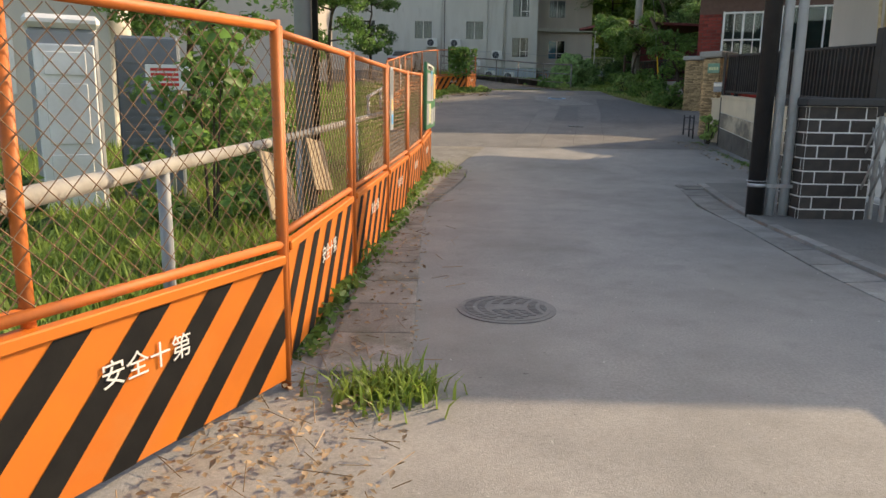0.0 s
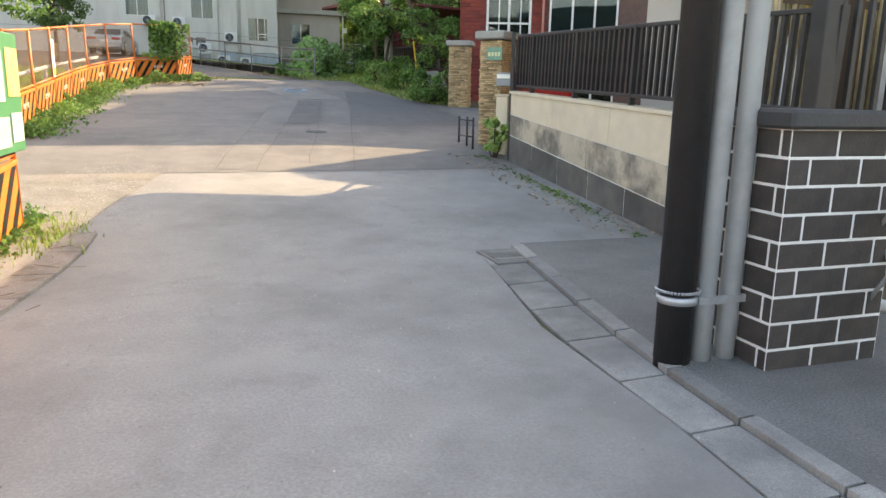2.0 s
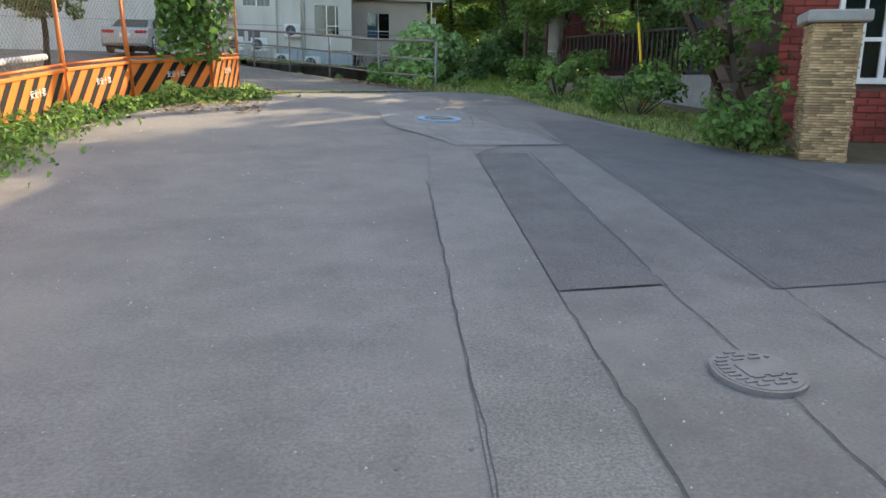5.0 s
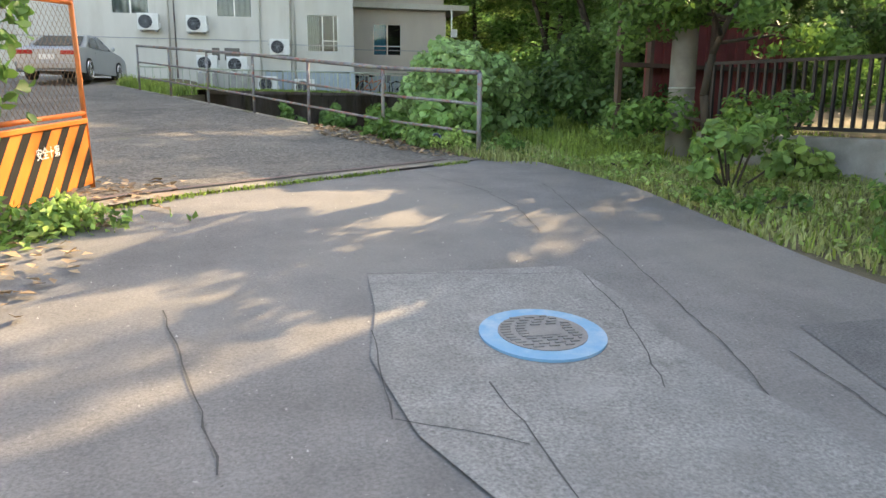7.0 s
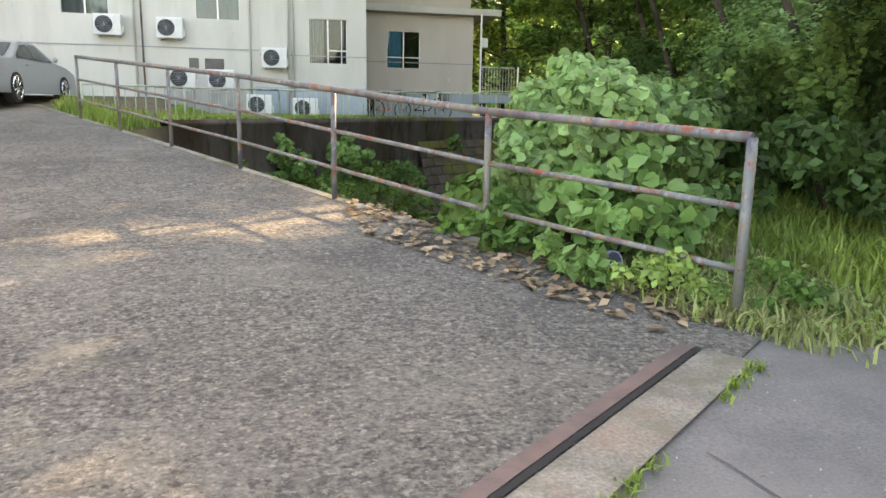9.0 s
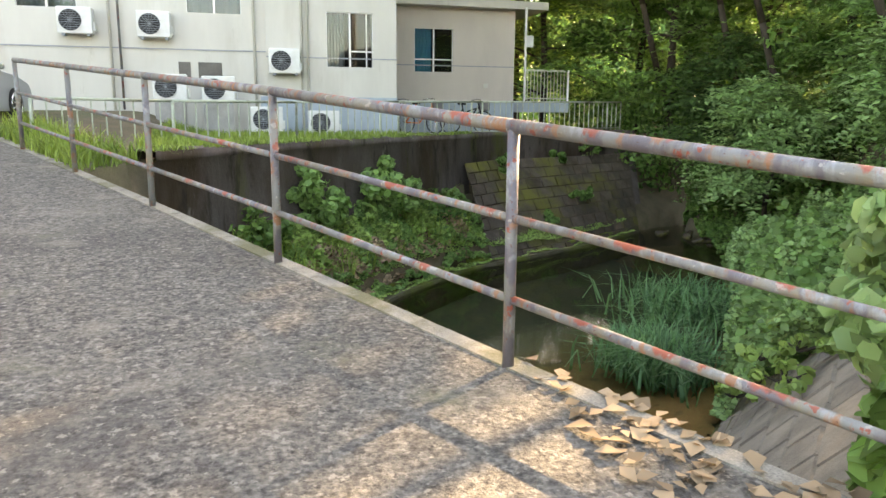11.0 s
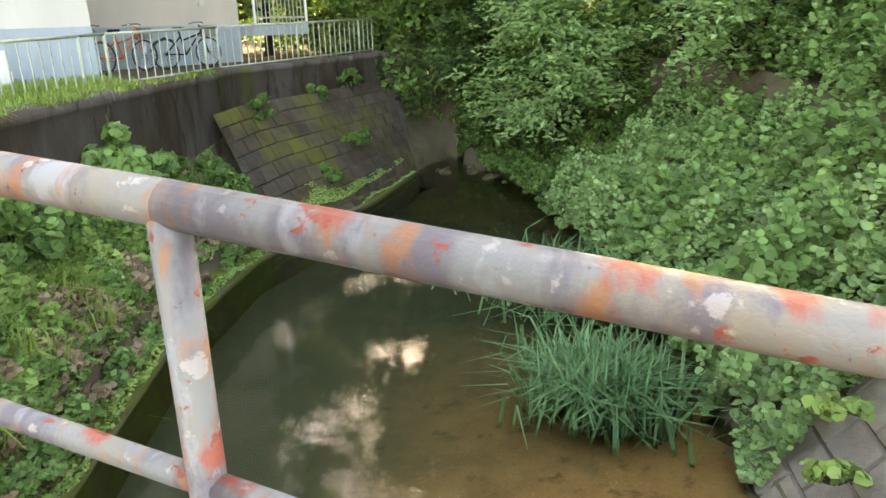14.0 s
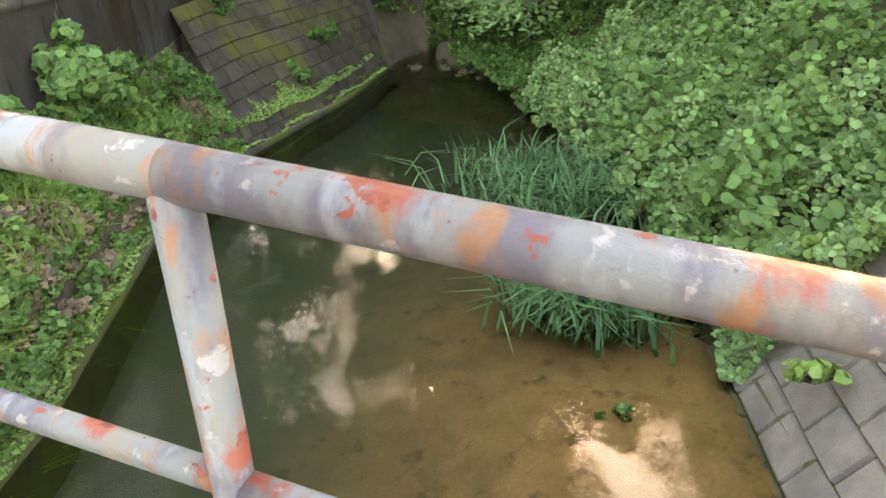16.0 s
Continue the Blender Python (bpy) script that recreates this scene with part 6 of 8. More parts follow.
# ---- concrete wall and dark fence, shed, pole on the right ----
def side_wall():
    w = empty("side_wall", Matrix.Translation((6.20, 23.9, 1.25)) @ Matrix.Rotation(math.atan2(-2.2, 0.75), 4, "Z"), "low stained concrete wall", "wall", kind="structure")
    part("base", box((0, -0.02, -0.2), (6.5, 0.16, 0.42), 0.01), M["concrete"], w)
    f = empty("dark_fence", Matrix.Translation((6.20, 23.9, 1.68)) @ Matrix.Rotation(math.atan2(-2.2, 0.75), 4, "Z"), "dark brown bar fence on a concrete wall", "fence")
    for z in (0.04, 0.62):
        part("rail", box((0, 0.04, z), (6.5, 0.09, z + 0.03)), M["fence_black"], f)
    bar = None
    for i in range(70):
        if bar is None:
            bar = part("bar", box((-0.012, 0.05, 0.05), (0.012, 0.08, 0.63)), M["fence_black"], f)
        else:
            o = new("bar", bar.data)
            o.parent = f
            o.location.x = i * 0.092
    h = empty("dark_house", Matrix.Translation((9.6, 21.5, 1.0)) @ Matrix.Rotation(math.atan2(-2.2, 0.75), 4, "Z"), "dark blue-clad house behind the fence", "house")
    part("wall", box((-3.0, 0.3, 0.75), (5, 4, 4.0)), M["navy"], h)
    # added block above the view, sized to throw shade on the yard asphalt
    part("upper_storey", box((-3.0, 0.3, 4.0), (0.5, 4, 6.0)), M["navy"], h)
    part("lower_wall", box((-2.95, 0.4, 0), (5, 3.9, 0.75)), M["rust_red"], h)


side_wall()


def shed():
    s = empty("shed", Matrix.Translation((6.05, 25.45, 1.40)) @ Matrix.Rotation(radians(17), 4, "Z"), "derelict rust-red sheet-metal shed in the trees", "shed")
    part("wall", box((0.55, 0, 0), (3.2, 0.06, 1.5), 0.004), M["rust_red"], s)
    for i in range(14):
        part("rib", box((0.6 + i * 0.19, -0.02, 0), (0.64 + i * 0.19, 0.0, 1.5)), M["rust_red"], s)
    for x in (0.0, 0.5, 1.6):
        part("post", box((x, -0.08, 0), (x + 0.06, -0.02, 2.2)), M["wood_dark"], s)
    for z in (0.95, 1.55):
        part("beam", box((0, -0.09, z), (3.2, -0.03, z + 0.05)), M["wood_dark"], s)
    part("roof", box((-0.5, -0.6, 2.2), (3.6, 2.4, 2.28), 0.01), M["rust_red"], s, "rusty sheet roof")


shed()
p2 = empty("utility_pole", Matrix.Translation((6.15, 24.15, 1.2)), "grey concrete utility pole among weeds", "utility pole")
part("pole", tube((0, 0, 0), (0, 0, 7), 0.13, 20, 0.10), M["pole"], p2)
for z in (0.75, 0.88):
    part("band", tube((0, 0, z), (0, 0, z + 0.015), 0.133, 20), M["galv"], p2)
gw = empty("guy_wire", Matrix.Translation((6.1, 21.0, 1.15)), "steel guy wire with a yellow cover", "guy wire")
part("cover", tube((0, 0, 0), (-0.15, 0.02, 1.15), 0.018, 8), M["yellow"], gw)
part("wire", tube((-0.15, 0.02, 1.15), (-0.8, 0.1, 6.0), 0.005, 6), M["galv"], gw)

# ---- lot behind the hoarding ----
M["pipe_old"] = mat("weathered_white_paint", (0.38, 0.37, 0.34), (0.30, 0.29, 0.27), 6, 0.7, 0.1, 60, (0.22, 0.18, 0.14), 3, 0.6)
gr_ = empty("guard_pipe", Matrix.Translation((-0.95, 0, 0.75)), "old white guard pipe behind the hoarding", "guard rail")
part("pipe", path_tube([(0.0, -3, 0.02), (0.0, 3.9, 0.0), (0.25, 9.4, 0.10)], 0.027, 12), M["pipe_old"], gr_)
for y in (-1.5, 0.6, 2.4, 4.6, 6.8, 9.0):
    part("post", tube((max(0, (y - 3.9) * 0.045), y, -0.75), (max(0, (y - 3.9) * 0.045), y, 0.02), 0.022, 10), M["grey_metal"], gr_)
gr2 = empty("guard_pipe", Matrix.Translation((-1.35, 13, 1.05)), "old white guard pipe behind the hoarding", "guard rail")
part("pipe", path_tube([(0, 0, 0), (0.1, 4, 0.33), (0.5, 7.2, 0.62)], 0.03, 12), M["pipe_grey"], gr2)
for k in range(4):
    part("post", tube((0.04 * k, 2.0 * k, -0.7 + 0.17 * k), (0.04 * k, 2.0 * k, 0.165 * k), 0.028, 10), M["grey_metal"], gr2)


def cabinet():
    c = empty("toilet_cabin", Matrix.Translation((-2.86, 5.05, 0.0)) @ Matrix.Rotation(radians(28), 4, "Z") @ Matrix.Diagonal((0.72, 0.9, 0.83, 1)), "white and grey moulded portable cabin in the grass", "cabin")
    part("body", box((0, 0, 0), (0.62, 0.6, 1.75), 0.03), M["grey_metal"], c)
    d = part("door", box((0.04, -0.03, 0.08), (0.58, 0.0, 1.62), 0.015), M["white"], c, "white moulded door")
    for z0, z1 in ((0.15, 0.7), (0.78, 1.3), (1.36, 1.56)):
        part("raised_panel", box((0.12, -0.045, z0), (0.50, -0.028, z1), 0.01), M["white"], d)
    part("roof", box((-0.03, -0.04, 1.75), (0.65, 0.63, 1.86), 0.04), M["white"], c)
    g = empty("generator", Matrix.Translation((-2.46, 5.5, 0.0)) @ Matrix.Rotation(radians(18), 4, "Z") @ Matrix.Diagonal((0.75, 0.9, 0.9, 1)), "blue-grey louvred generator cabinet", "cabinet")
    part("body", box((0, 0, 0.25), (0.6, 0.5, 1.6), 0.02), M["generator"], g)
    for k in range(14):
        part("louvre", box((0.05, -0.02, 0.6 + k * 0.06), (0.55, 0.0, 0.63 + k * 0.06)), M["generator"], g)
    part("skid", box((-0.05, -0.05, 0.0), (0.65, 0.55, 0.25), 0.01), M["fence_brown"], g)
    s = empty("arrow_sign", Matrix.Translation((-1.98, 5.25, 0.06)), "white sign with red arrow stripes", "sign")
    part("board", box((-0.16, 0, 0.98), (0.16, 0.01, 1.16), 0.004), M["white"], s)
    part("stem", tube((0, 0.02, 0), (0, 0.02, 1.0), 0.012, 6), M["galv"], s)
    bm = bmesh.new()
    for k in range(4):
        add_box(bm, (-0.12, -0.004, 1.01 + k * 0.035), (0.08, -0.001, 1.03 + k * 0.035))
    part("stripes", bm, M["red"], s)
    u = empty("utility_pole", Matrix.Translation((-1.0, 5.3, 0.0)), "tall grey utility pole behind the hoarding", "utility pole")
    part("pole", tube((0, 0, 0), (0, 0, 7), 0.075, 16, 0.06), M["grey_metal"], u)
    part("cable", tube((0.09, -0.05, 0.3), (0.085, -0.05, 6), 0.022, 8), M["black"], u)
    h = empty("prefab_office", Matrix.Translation((-8.5, 8.0, 0.0)) @ Matrix.Rotation(radians(18), 4, "Z"), "white prefabricated site building", "building")
    part("wall", box((0, 0, 0), (4.5, 3, 2.6), 0.02), M["apt_white"], h)
    part("roof", box((-0.2, -0.3, 2.6), (4.7, 3.3, 2.75)), M["grey_metal"], h)
    for x in (0.5, 2.2):
        w = part("window", box((x, -0.02, 1.0), (x + 1.2, 0.02, 1.9), 0.004), M["alu"], h)
        part("pane", box((x + 0.06, -0.03, 1.06), (x + 1.14, -0.021, 1.84)), M["glass_black"], w)
    h2 = empty("far_house", Matrix.Translation((-9.0, 24.0, 1.3)), "pale rendered house beyond the lot", "house")
    part("wall", box((0, 0, 0), (4.6, 5, 4.5), 0.02), M["apt_beige"], h2)
    part("roof", box((-0.3, -0.3, 4.5), (4.9, 5.3, 4.7)), M["grey_metal"], h2)


M["generator"] = mat("blue_grey_steel", (0.16, 0.19, 0.22), (0.13, 0.155, 0.18), 6, 0.55, 0.05)
cabinet()


# ---- plants ----
R = np.random.default_rng(11)


def scatter_rect(n, x0, x1, y0, y1):
    return np.stack([R.uniform(x0, x1, n), R.uniform(y0, y1, n)], 1)


def on_ground(p, dz=0.0):
    return np.column_stack([p, height(p[:, 0], p[:, 1]) + dz])


def clumps(centres, radii, n, squash=0.8):
    """Points in the outer shells of many small clumps, with the way out."""
    k = R.integers(0, len(centres), n)
    d = R.normal(size=(n, 3))
    d /= np.linalg.norm(d, axis=1, keepdims=True)
    r = radii[k] * R.uniform(0.45, 1.08, n) ** 0.6
    d2 = d.copy()
    d2[:, 2] *= squash
    return centres[k] + d2 * r[:, None], d


def tree(x, y, h, spread, n, leaf, mt, label, name="tree", crown_low=0.35, lean=(0, 0), base=None):
    z = H(x, y) - 0.05 if base is None else base
    t = empty(name, Matrix.Translation((x, y, z)), label, "tree")
    rng = random.Random(int(x * 31 + y * 17))
    bm = bmesh.new()
    r0 = (0.03 + h * 0.009) * (0.7 if abs(lean[0]) > 2 else 1)
    pts = [Vector((lean[0] * k / 6 + rng.uniform(-0.04, 0.04) * k, lean[1] * k / 6 + rng.uniform(-0.04, 0.04) * k, h * 0.85 * k / 6)) for k in range(7)]
    for i, (a, b) in enumerate(zip(pts, pts[1:])):
        add_tube(bm, a, b, r0 * (1 - i / 7), 9, r0 * (1 - (i + 1) / 7))
    part("trunk", bm, M["bark"], t)
    tips = []
    for i in range(16):
        k = rng.uniform(crown_low, 0.98)
        j = min(5, int(k * 6))
        a = pts[j].lerp(pts[j + 1], k * 6 - j)
        an = rng.uniform(0, 6.283)
        L = spread * rng.uniform(0.5, 1.0) * (1.15 - 0.6 * abs(k - 0.6))
        b = a + Vector((math.cos(an) * L, math.sin(an) * L, rng.uniform(-0.05, 0.5) * L))
        m = a.lerp(b, 0.5) + Vector((0, 0, 0.08 * L))
        bm = bmesh.new()
        add_tube(bm, a, m, r0 * 0.35, 6, r0 * 0.22)
        add_tube(bm, m, b, r0 * 0.22, 5, r0 * 0.08)
        part("limb", bm, M["bark"], t)
        tips += [b, m, a.lerp(b, 0.75) + Vector((rng.uniform(-1, 1), rng.uniform(-1, 1), rng.uniform(-0.5, 0.5))) * spread * 0.22,
                 b + Vector((rng.uniform(-1, 1), rng.uniform(-1, 1), rng.uniform(-0.6, 0.6))) * spread * 0.3]
    c = np.array([tuple(p) for p in tips])
    rad = R.uniform(0.10, 0.22, len(c)) * spread + 0.06
    P, N = clumps(c, rad, n)
    leaves("crown", P, leaf, M[mt], N, seed=int(abs(x * 13 + y * 7)) + 3, parent=t)
    return t


def bush(name, x, y, h, r, n, leaf, mt, label, z=None, round_leaf=False, k=22, wide=0.6):
    z = H(x, y) - 0.02 if z is None else z
    t = empty(name, Matrix.Translation((x, y, z)), label, "bush")
    a = R.uniform(0, 6.283, k)
    q = np.sqrt(R.uniform(0, 1, k))
    zz = h * (0.15 + 0.75 * R.uniform(0, 1, k) * (1 - 0.55 * q ** 2))
    c = np.column_stack([np.cos(a) * q * r, np.sin(a) * q * r, zz])
    P, N = clumps(c, R.uniform(0.22, 0.38, k) * min(r, h), n)
    P[:, 2] = np.maximum(P[:, 2], 0.02)
    leaves("foliage", P, leaf, M[mt], N, seed=int(abs(x * 11 + y * 5)) + 1, parent=t, round_leaf=round_leaf, wide=wide)
    for p in c[:8]:
        part("stem", tube((p[0] * 0.15, p[1] * 0.15, 0), tuple(p), 0.012, 5, 0.005), M["bark"], t)
    return t


# woods on the far bank and round the stream
# trees at x 10.2 and 9.9: unseen high crowns added to block sky and sun
for i, (x, y, h, s, n, lf, mt) in enumerate((
        (12.4, 36.2, 8.0, 2.3, 18000, 0.13, "leaf"), (11.8, 40.8, 9.5, 2.5, 17000, 0.15, "leaf"), (14.0, 43.5, 11.0, 3.0, 15000, 0.17, "leaf"), (9.5, 45.0, 7.5, 2.4, 12000, 0.17, "leaf_bright"),
        (15.5, 39.0, 11.0, 3.0, 15000, 0.17, "leaf_dark"), (14.6, 34.2, 7.0, 2.4, 7000, 0.15, "leaf"), (17.5, 45.0, 10.0, 3.2, 14000, 0.2, "leaf_bright"), (13.0, 31.0, 7.5, 2.3, 15000, 0.13, "leaf"),
        (9.2, 27.2, 4.2, 1.4, 11000, 0.10, "leaf_dark"), (10.8, 25.6, 5.0, 1.8, 12000, 0.12, "leaf_dark"), (16.5, 29.0, 7.0, 2.6, 12000, 0.17, "leaf"),
        (10.2, 31.2, 10.0, 2.6, 12000, 0.14, "leaf"), (9.9, 24.2, 7.0, 1.5, 6500, 0.11, "leaf"), (20.0, 37.0, 9.0, 3.0, 6000, 0.22, "leaf"), (22.0, 48.0, 11.0, 3.6, 10000, 0.24, "leaf_bright"), (6.5, 50.0, 9, 3.0, 9000, 0.22, "leaf"))):
    tree(x, y, h, s, n, lf, mt, "tall leafy tree of a dense wood by the stream" if h > 6 else "leafy tree overhanging the stream", crown_low=0.5 if x in (10.2, 9.9) else 0.12)
# tall trees, most leaning over the stream, added to block mirrored sky and shade the deck
for x, y, h, s, n, lean in ((10.9, 33.0, 9.0, 2.7, 11000, (-3.0, 1.4)), (9.9, 30.2, 8.8, 2.5, 12000, (-2.6, 1.5)), (11.8, 36.6, 9.5, 2.8, 13000, (-3.2, -0.6)), (12.6, 39.0, 10.0, 2.8, 11000, (-3.2, -0.5)), (12.0, 41.0, 10.5, 3.0, 13000, (-3.6, -1.0)),
                           (15.0, 41.0, 11.0, 3.0, 12000, (-0.4, 0.0)), (16.6, 37.8, 10.0, 2.6, 6000, (-0.6, 0.2))):
    tree(x, y, h, s, n, 0.18, "leaf", "added leaning tree, its unseen crown dimming the stream reflection" if lean[0] < -2 else "tall leafy tree of a dense wood by the stream", crown_low=0.68 if lean[0] < -2 else 0.3, lean=lean)


def sprays(name, starts, outs, length, per, leaf, mt, parent, seed):
    """Layered foliage: drooping twigs, each set with leaves to both sides that lie almost flat."""
    rng = np.random.default_rng(seed)
    k = len(starts)
    d = outs + rng.normal(size=(k, 3)) * 0.45
    d[:, 2] = d[:, 2] * 0.45 + 0.08
    d /= np.linalg.norm(d, axis=1, keepdims=True) + 1e-9
    L = length * rng.uniform(0.5, 1.25, k)
    s = np.linspace(0.12, 1.0, per)[None, :] * L[:, None]
    p = starts[:, None, :] + d[:, None, :] * s[..., None]
    p[..., 2] -= 0.32 * s ** 2 / length
    side = np.cross(d, np.array([0, 0, 1.0]))
    side /= np.linalg.norm(side, axis=1, keepdims=True) + 1e-9
    alt = np.where(np.arange(per) % 2 == 0, 1.0, -1.0)[None, :, None]
    p = p + side[:, None, :] * alt * leaf * 0.5
    p = p.reshape(-1, 3) + rng.normal(size=(k * per, 3)) * leaf * 0.16
    nr = np.tile(np.array([[-0.15, -0.2, 1.0]]), (len(p), 1)) + np.repeat(d, per, 0) * 0.35
    return leaves(name, p, leaf, M[mt], nr, seed=seed, spread=0.33, wide=0.5, up=0.2, parent=parent)


def spray_tree(x, y, h, spread, twigs, leaf, mt, label, low=0.05, name="tree", category="tree", seed=1, base=None):
    """A broad tree or shrub with limbs from near the ground and foliage in hanging layers."""
    z = H(x, y) - 0.05 if base is None else base
    t = empty(name, Matrix.Translation((x, y, z)), label, category)
    rng = random.Random(seed)
    r0 = 0.03 + h * 0.008
    bm = bmesh.new()
    pts = [Vector((rng.uniform(-0.05, 0.05) * k * spread * 0.6, rng.uniform(-0.05, 0.05) * k * spread * 0.6, h * 0.9 * k / 6)) for k in range(7)]
    for i, (a, b) in enumerate(zip(pts, pts[1:])):
        add_tube(bm, a, b, r0 * (1 - i / 7), 8, r0 * (1 - (i + 1) / 7))
    part("trunk", bm, M["bark"], t)
    starts, outs = [], []
    nl = 26
    for i in range(nl):
        k = low + (0.98 - low) * (i + 0.5) / nl
        j = min(5, int(k * 6))
        a = pts[j].lerp(pts[j + 1], k * 6 - j)
        an = i * 2.4 + rng.uniform(-0.4, 0.4)
        L = spread * rng.uniform(0.7, 1.1) * (1.0 - 0.65 * max(0.0, k - 0.45) / 0.55)
        o = Vector((math.cos(an), math.sin(an), rng.uniform(0.0, 0.45)))
        b = a + o * L
        bm = bmesh.new()
        add_tube(bm, a, b, r0 * 0.3, 5, r0 * 0.07)
        part("limb", bm, M["bark"], t)
        for q in range(twigs // nl):
            u = rng.uniform(0.15, 1.0) ** 0.7
            c = a.lerp(b, u) + Vector((rng.gauss(0, 1), rng.gauss(0, 1), rng.gauss(0, 0.55))) * spread * 0.13
            starts.append(tuple(c))
            w = rng.uniform(0, 6.283)
            outs.append((o.x * 0.8 + math.cos(w) * 0.7, o.y * 0.8 + math.sin(w) * 0.7, o.z))
    sprays("crown", np.array(starts), np.array(outs), 0.24 * spread + 0.12, 9, leaf, mt, t, seed)
    return t


WOOD = "broad tree of the dense wood with layered leaves"
for i, (x, y, h, s_, tw_, lf, mt, lo) in enumerate((
        (9.6, 43.4, 9.5, 2.6, 1500, 0.17, "leaf", 0.06), (11.9, 42.4, 9.5, 2.7, 1600, 0.17, "leaf", 0.05), (13.6, 39.9, 9.0, 2.6, 1600, 0.16, "leaf_cool", 0.05), (13.9, 36.9, 8.0, 2.5, 1600, 0.15, "leaf_cool", 0.05),
        (13.4, 34.2, 5.4, 2.1, 1500, 0.14, "leaf_pale", 0.05), (11.4, 31.4, 4.4, 1.8, 1600, 0.12, "leaf_pale", 0.05), (9.6, 29.2, 3.4, 1.3, 1200, 0.11, "leaf_pale", 0.06), (8.4, 46.5, 9.0, 2.6, 1500, 0.19, "leaf_bright", 0.05))):
    spray_tree(x, y, h, s_, tw_, lf, mt, WOOD if h > 6 else "tall shrub with pale layered leaves above the bank", lo, seed=101 + i)

# far tree belt closing the view
P = []
for k in range(90):
    an = radians(-70 + 150 * k / 89)
    rr = 34 + 9 * R.uniform()
    P.append((6 + rr * math.sin(an), 22 + rr * math.cos(an), R.uniform(2.5, 8.5)))
P = np.array([p for p in P for _ in range(3)]) + R.normal(size=(270, 3)) * (1.8, 1.8, 1.6)
P = P[~((P[:, 0] < 8.5) & (P[:, 0] > -15) & (P[:, 1] > 37) & (P[:, 1] < 49))]
Q, N = clumps(P, R.uniform(1.4, 2.6, len(P)), 80000)
tagged(leaves("far_woods", Q, 0.34, M["leaf"], N, seed=77), "dense far woodland edge", "trees", kind="stuff")

# wooded hillside far behind
v, f = [], []
for i in range(61):
    an = radians(-95 + 200 * i / 60)
    for k, (rr, zz) in enumerate(((54, 1.5), (58, 8.0), (64, 13 + 2 * math.sin(i * 0.9)))):
        v.append((6 + rr * math.sin(an), 22 + rr * math.cos(an), zz))
    if i:
        for k in range(2):
            a = (i - 1) * 3 + k
            f.append((a, a + 1, a + 4, a + 3))
M["hill"] = mat("far_foliage", (0.10, 0.20, 0.035), (0.035, 0.085, 0.02), 0.9, 1.0, 1.0, 1.5, (0.20, 0.32, 0.05), 0.35, 0.6, fine=0.5)
tagged(from_arrays("backdrop", np.array(v), np.array(f), M["hill"], True), "wooded hillside far behind the trees", "hillside", kind="structure")

# overhanging bush at the bend, creeper slope on the right bank
spray_tree(10.9, 36.1, 2.7, 1.55, 1500, 0.12, "leaf_pale", "broad grey-green bush hanging over the water", 0.2, "overhanging_bush", "bush", 121)
spray_tree(11.6, 38.0, 3.2, 1.6, 1200, 0.13, "leaf_dark", "dark bush hanging over the water", 0.12, "overhanging_bush", "bush", 122)
spray_tree(12.0, 34.6, 3.6, 1.6, 1300, 0.12, "leaf_cool", "green bush leaning over the bank", 0.1, "overhanging_bush", "bush", 123)


k = 150
c = np.column_stack([R.uniform(10.2, 19, k), R.uniform(30, 47, k)])
c = c[(c[:, 0] + 0.25 * (c[:, 1] - 38) > 10.6) & ~inside(c[:, 0], c[:, 1], BED)]
c = np.column_stack([c, height(c[:, 0], c[:, 1]) + R.uniform(0.2, 1.0, len(c))])
Q, N = clumps(c, R.uniform(0.6, 1.1, len(c)), 45000)
tagged(leaves("undergrowth", Q, 0.14, M["leaf"], N, seed=78), "shrubby undergrowth under the trees", "plants", kind="stuff")


def bank_cover(name, poly_line_a, poly_line_b, n, hmax, leaf, mt, label, seed, round_leaf=False):
    """Creepers over the ground between two lines, heaped unevenly."""
    rng = np.random.default_rng(seed)
    def at(line, t):
        ds = np.cumsum([0] + [math.hypot(b[0] - a[0], b[1] - a[1]) for a, b in zip(line, line[1:])])
        s = t * ds[-1]
        return np.column_stack([np.interp(s, ds, [p[0] for p in line]), np.interp(s, ds, [p[1] for p in line])])
    t, u = rng.uniform(0, 1, n), rng.uniform(0, 1, n)
    a, b = at(poly_line_a, t), at(poly_line_b, t)
    p = a + (b - a) * u[:, None]
    hump = np.array([noise.noise(Vector((x * 1.7 + seed, y * 1.7, 3.0))) + 0.5 * noise.noise(Vector((x * 4.5, y * 4.5 + seed, 8.0))) for x, y in p])
    z = np.maximum(height(p[:, 0], p[:, 1]), 0.14) + hmax * np.clip(0.35 + 0.8 * hump, 0.02, 1.3) * rng.uniform(0.35, 1.0, n) ** 0.4
    nr = np.tile(np.array([[-0.4, -0.3, 0.8]]), (n, 1))
    return tagged(leaves(name, np.column_stack([p, z]), leaf, M[mt], nr, seed=seed, round_leaf=round_leaf, wide=0.75, spread=0.55), label, "plants", kind="stuff")


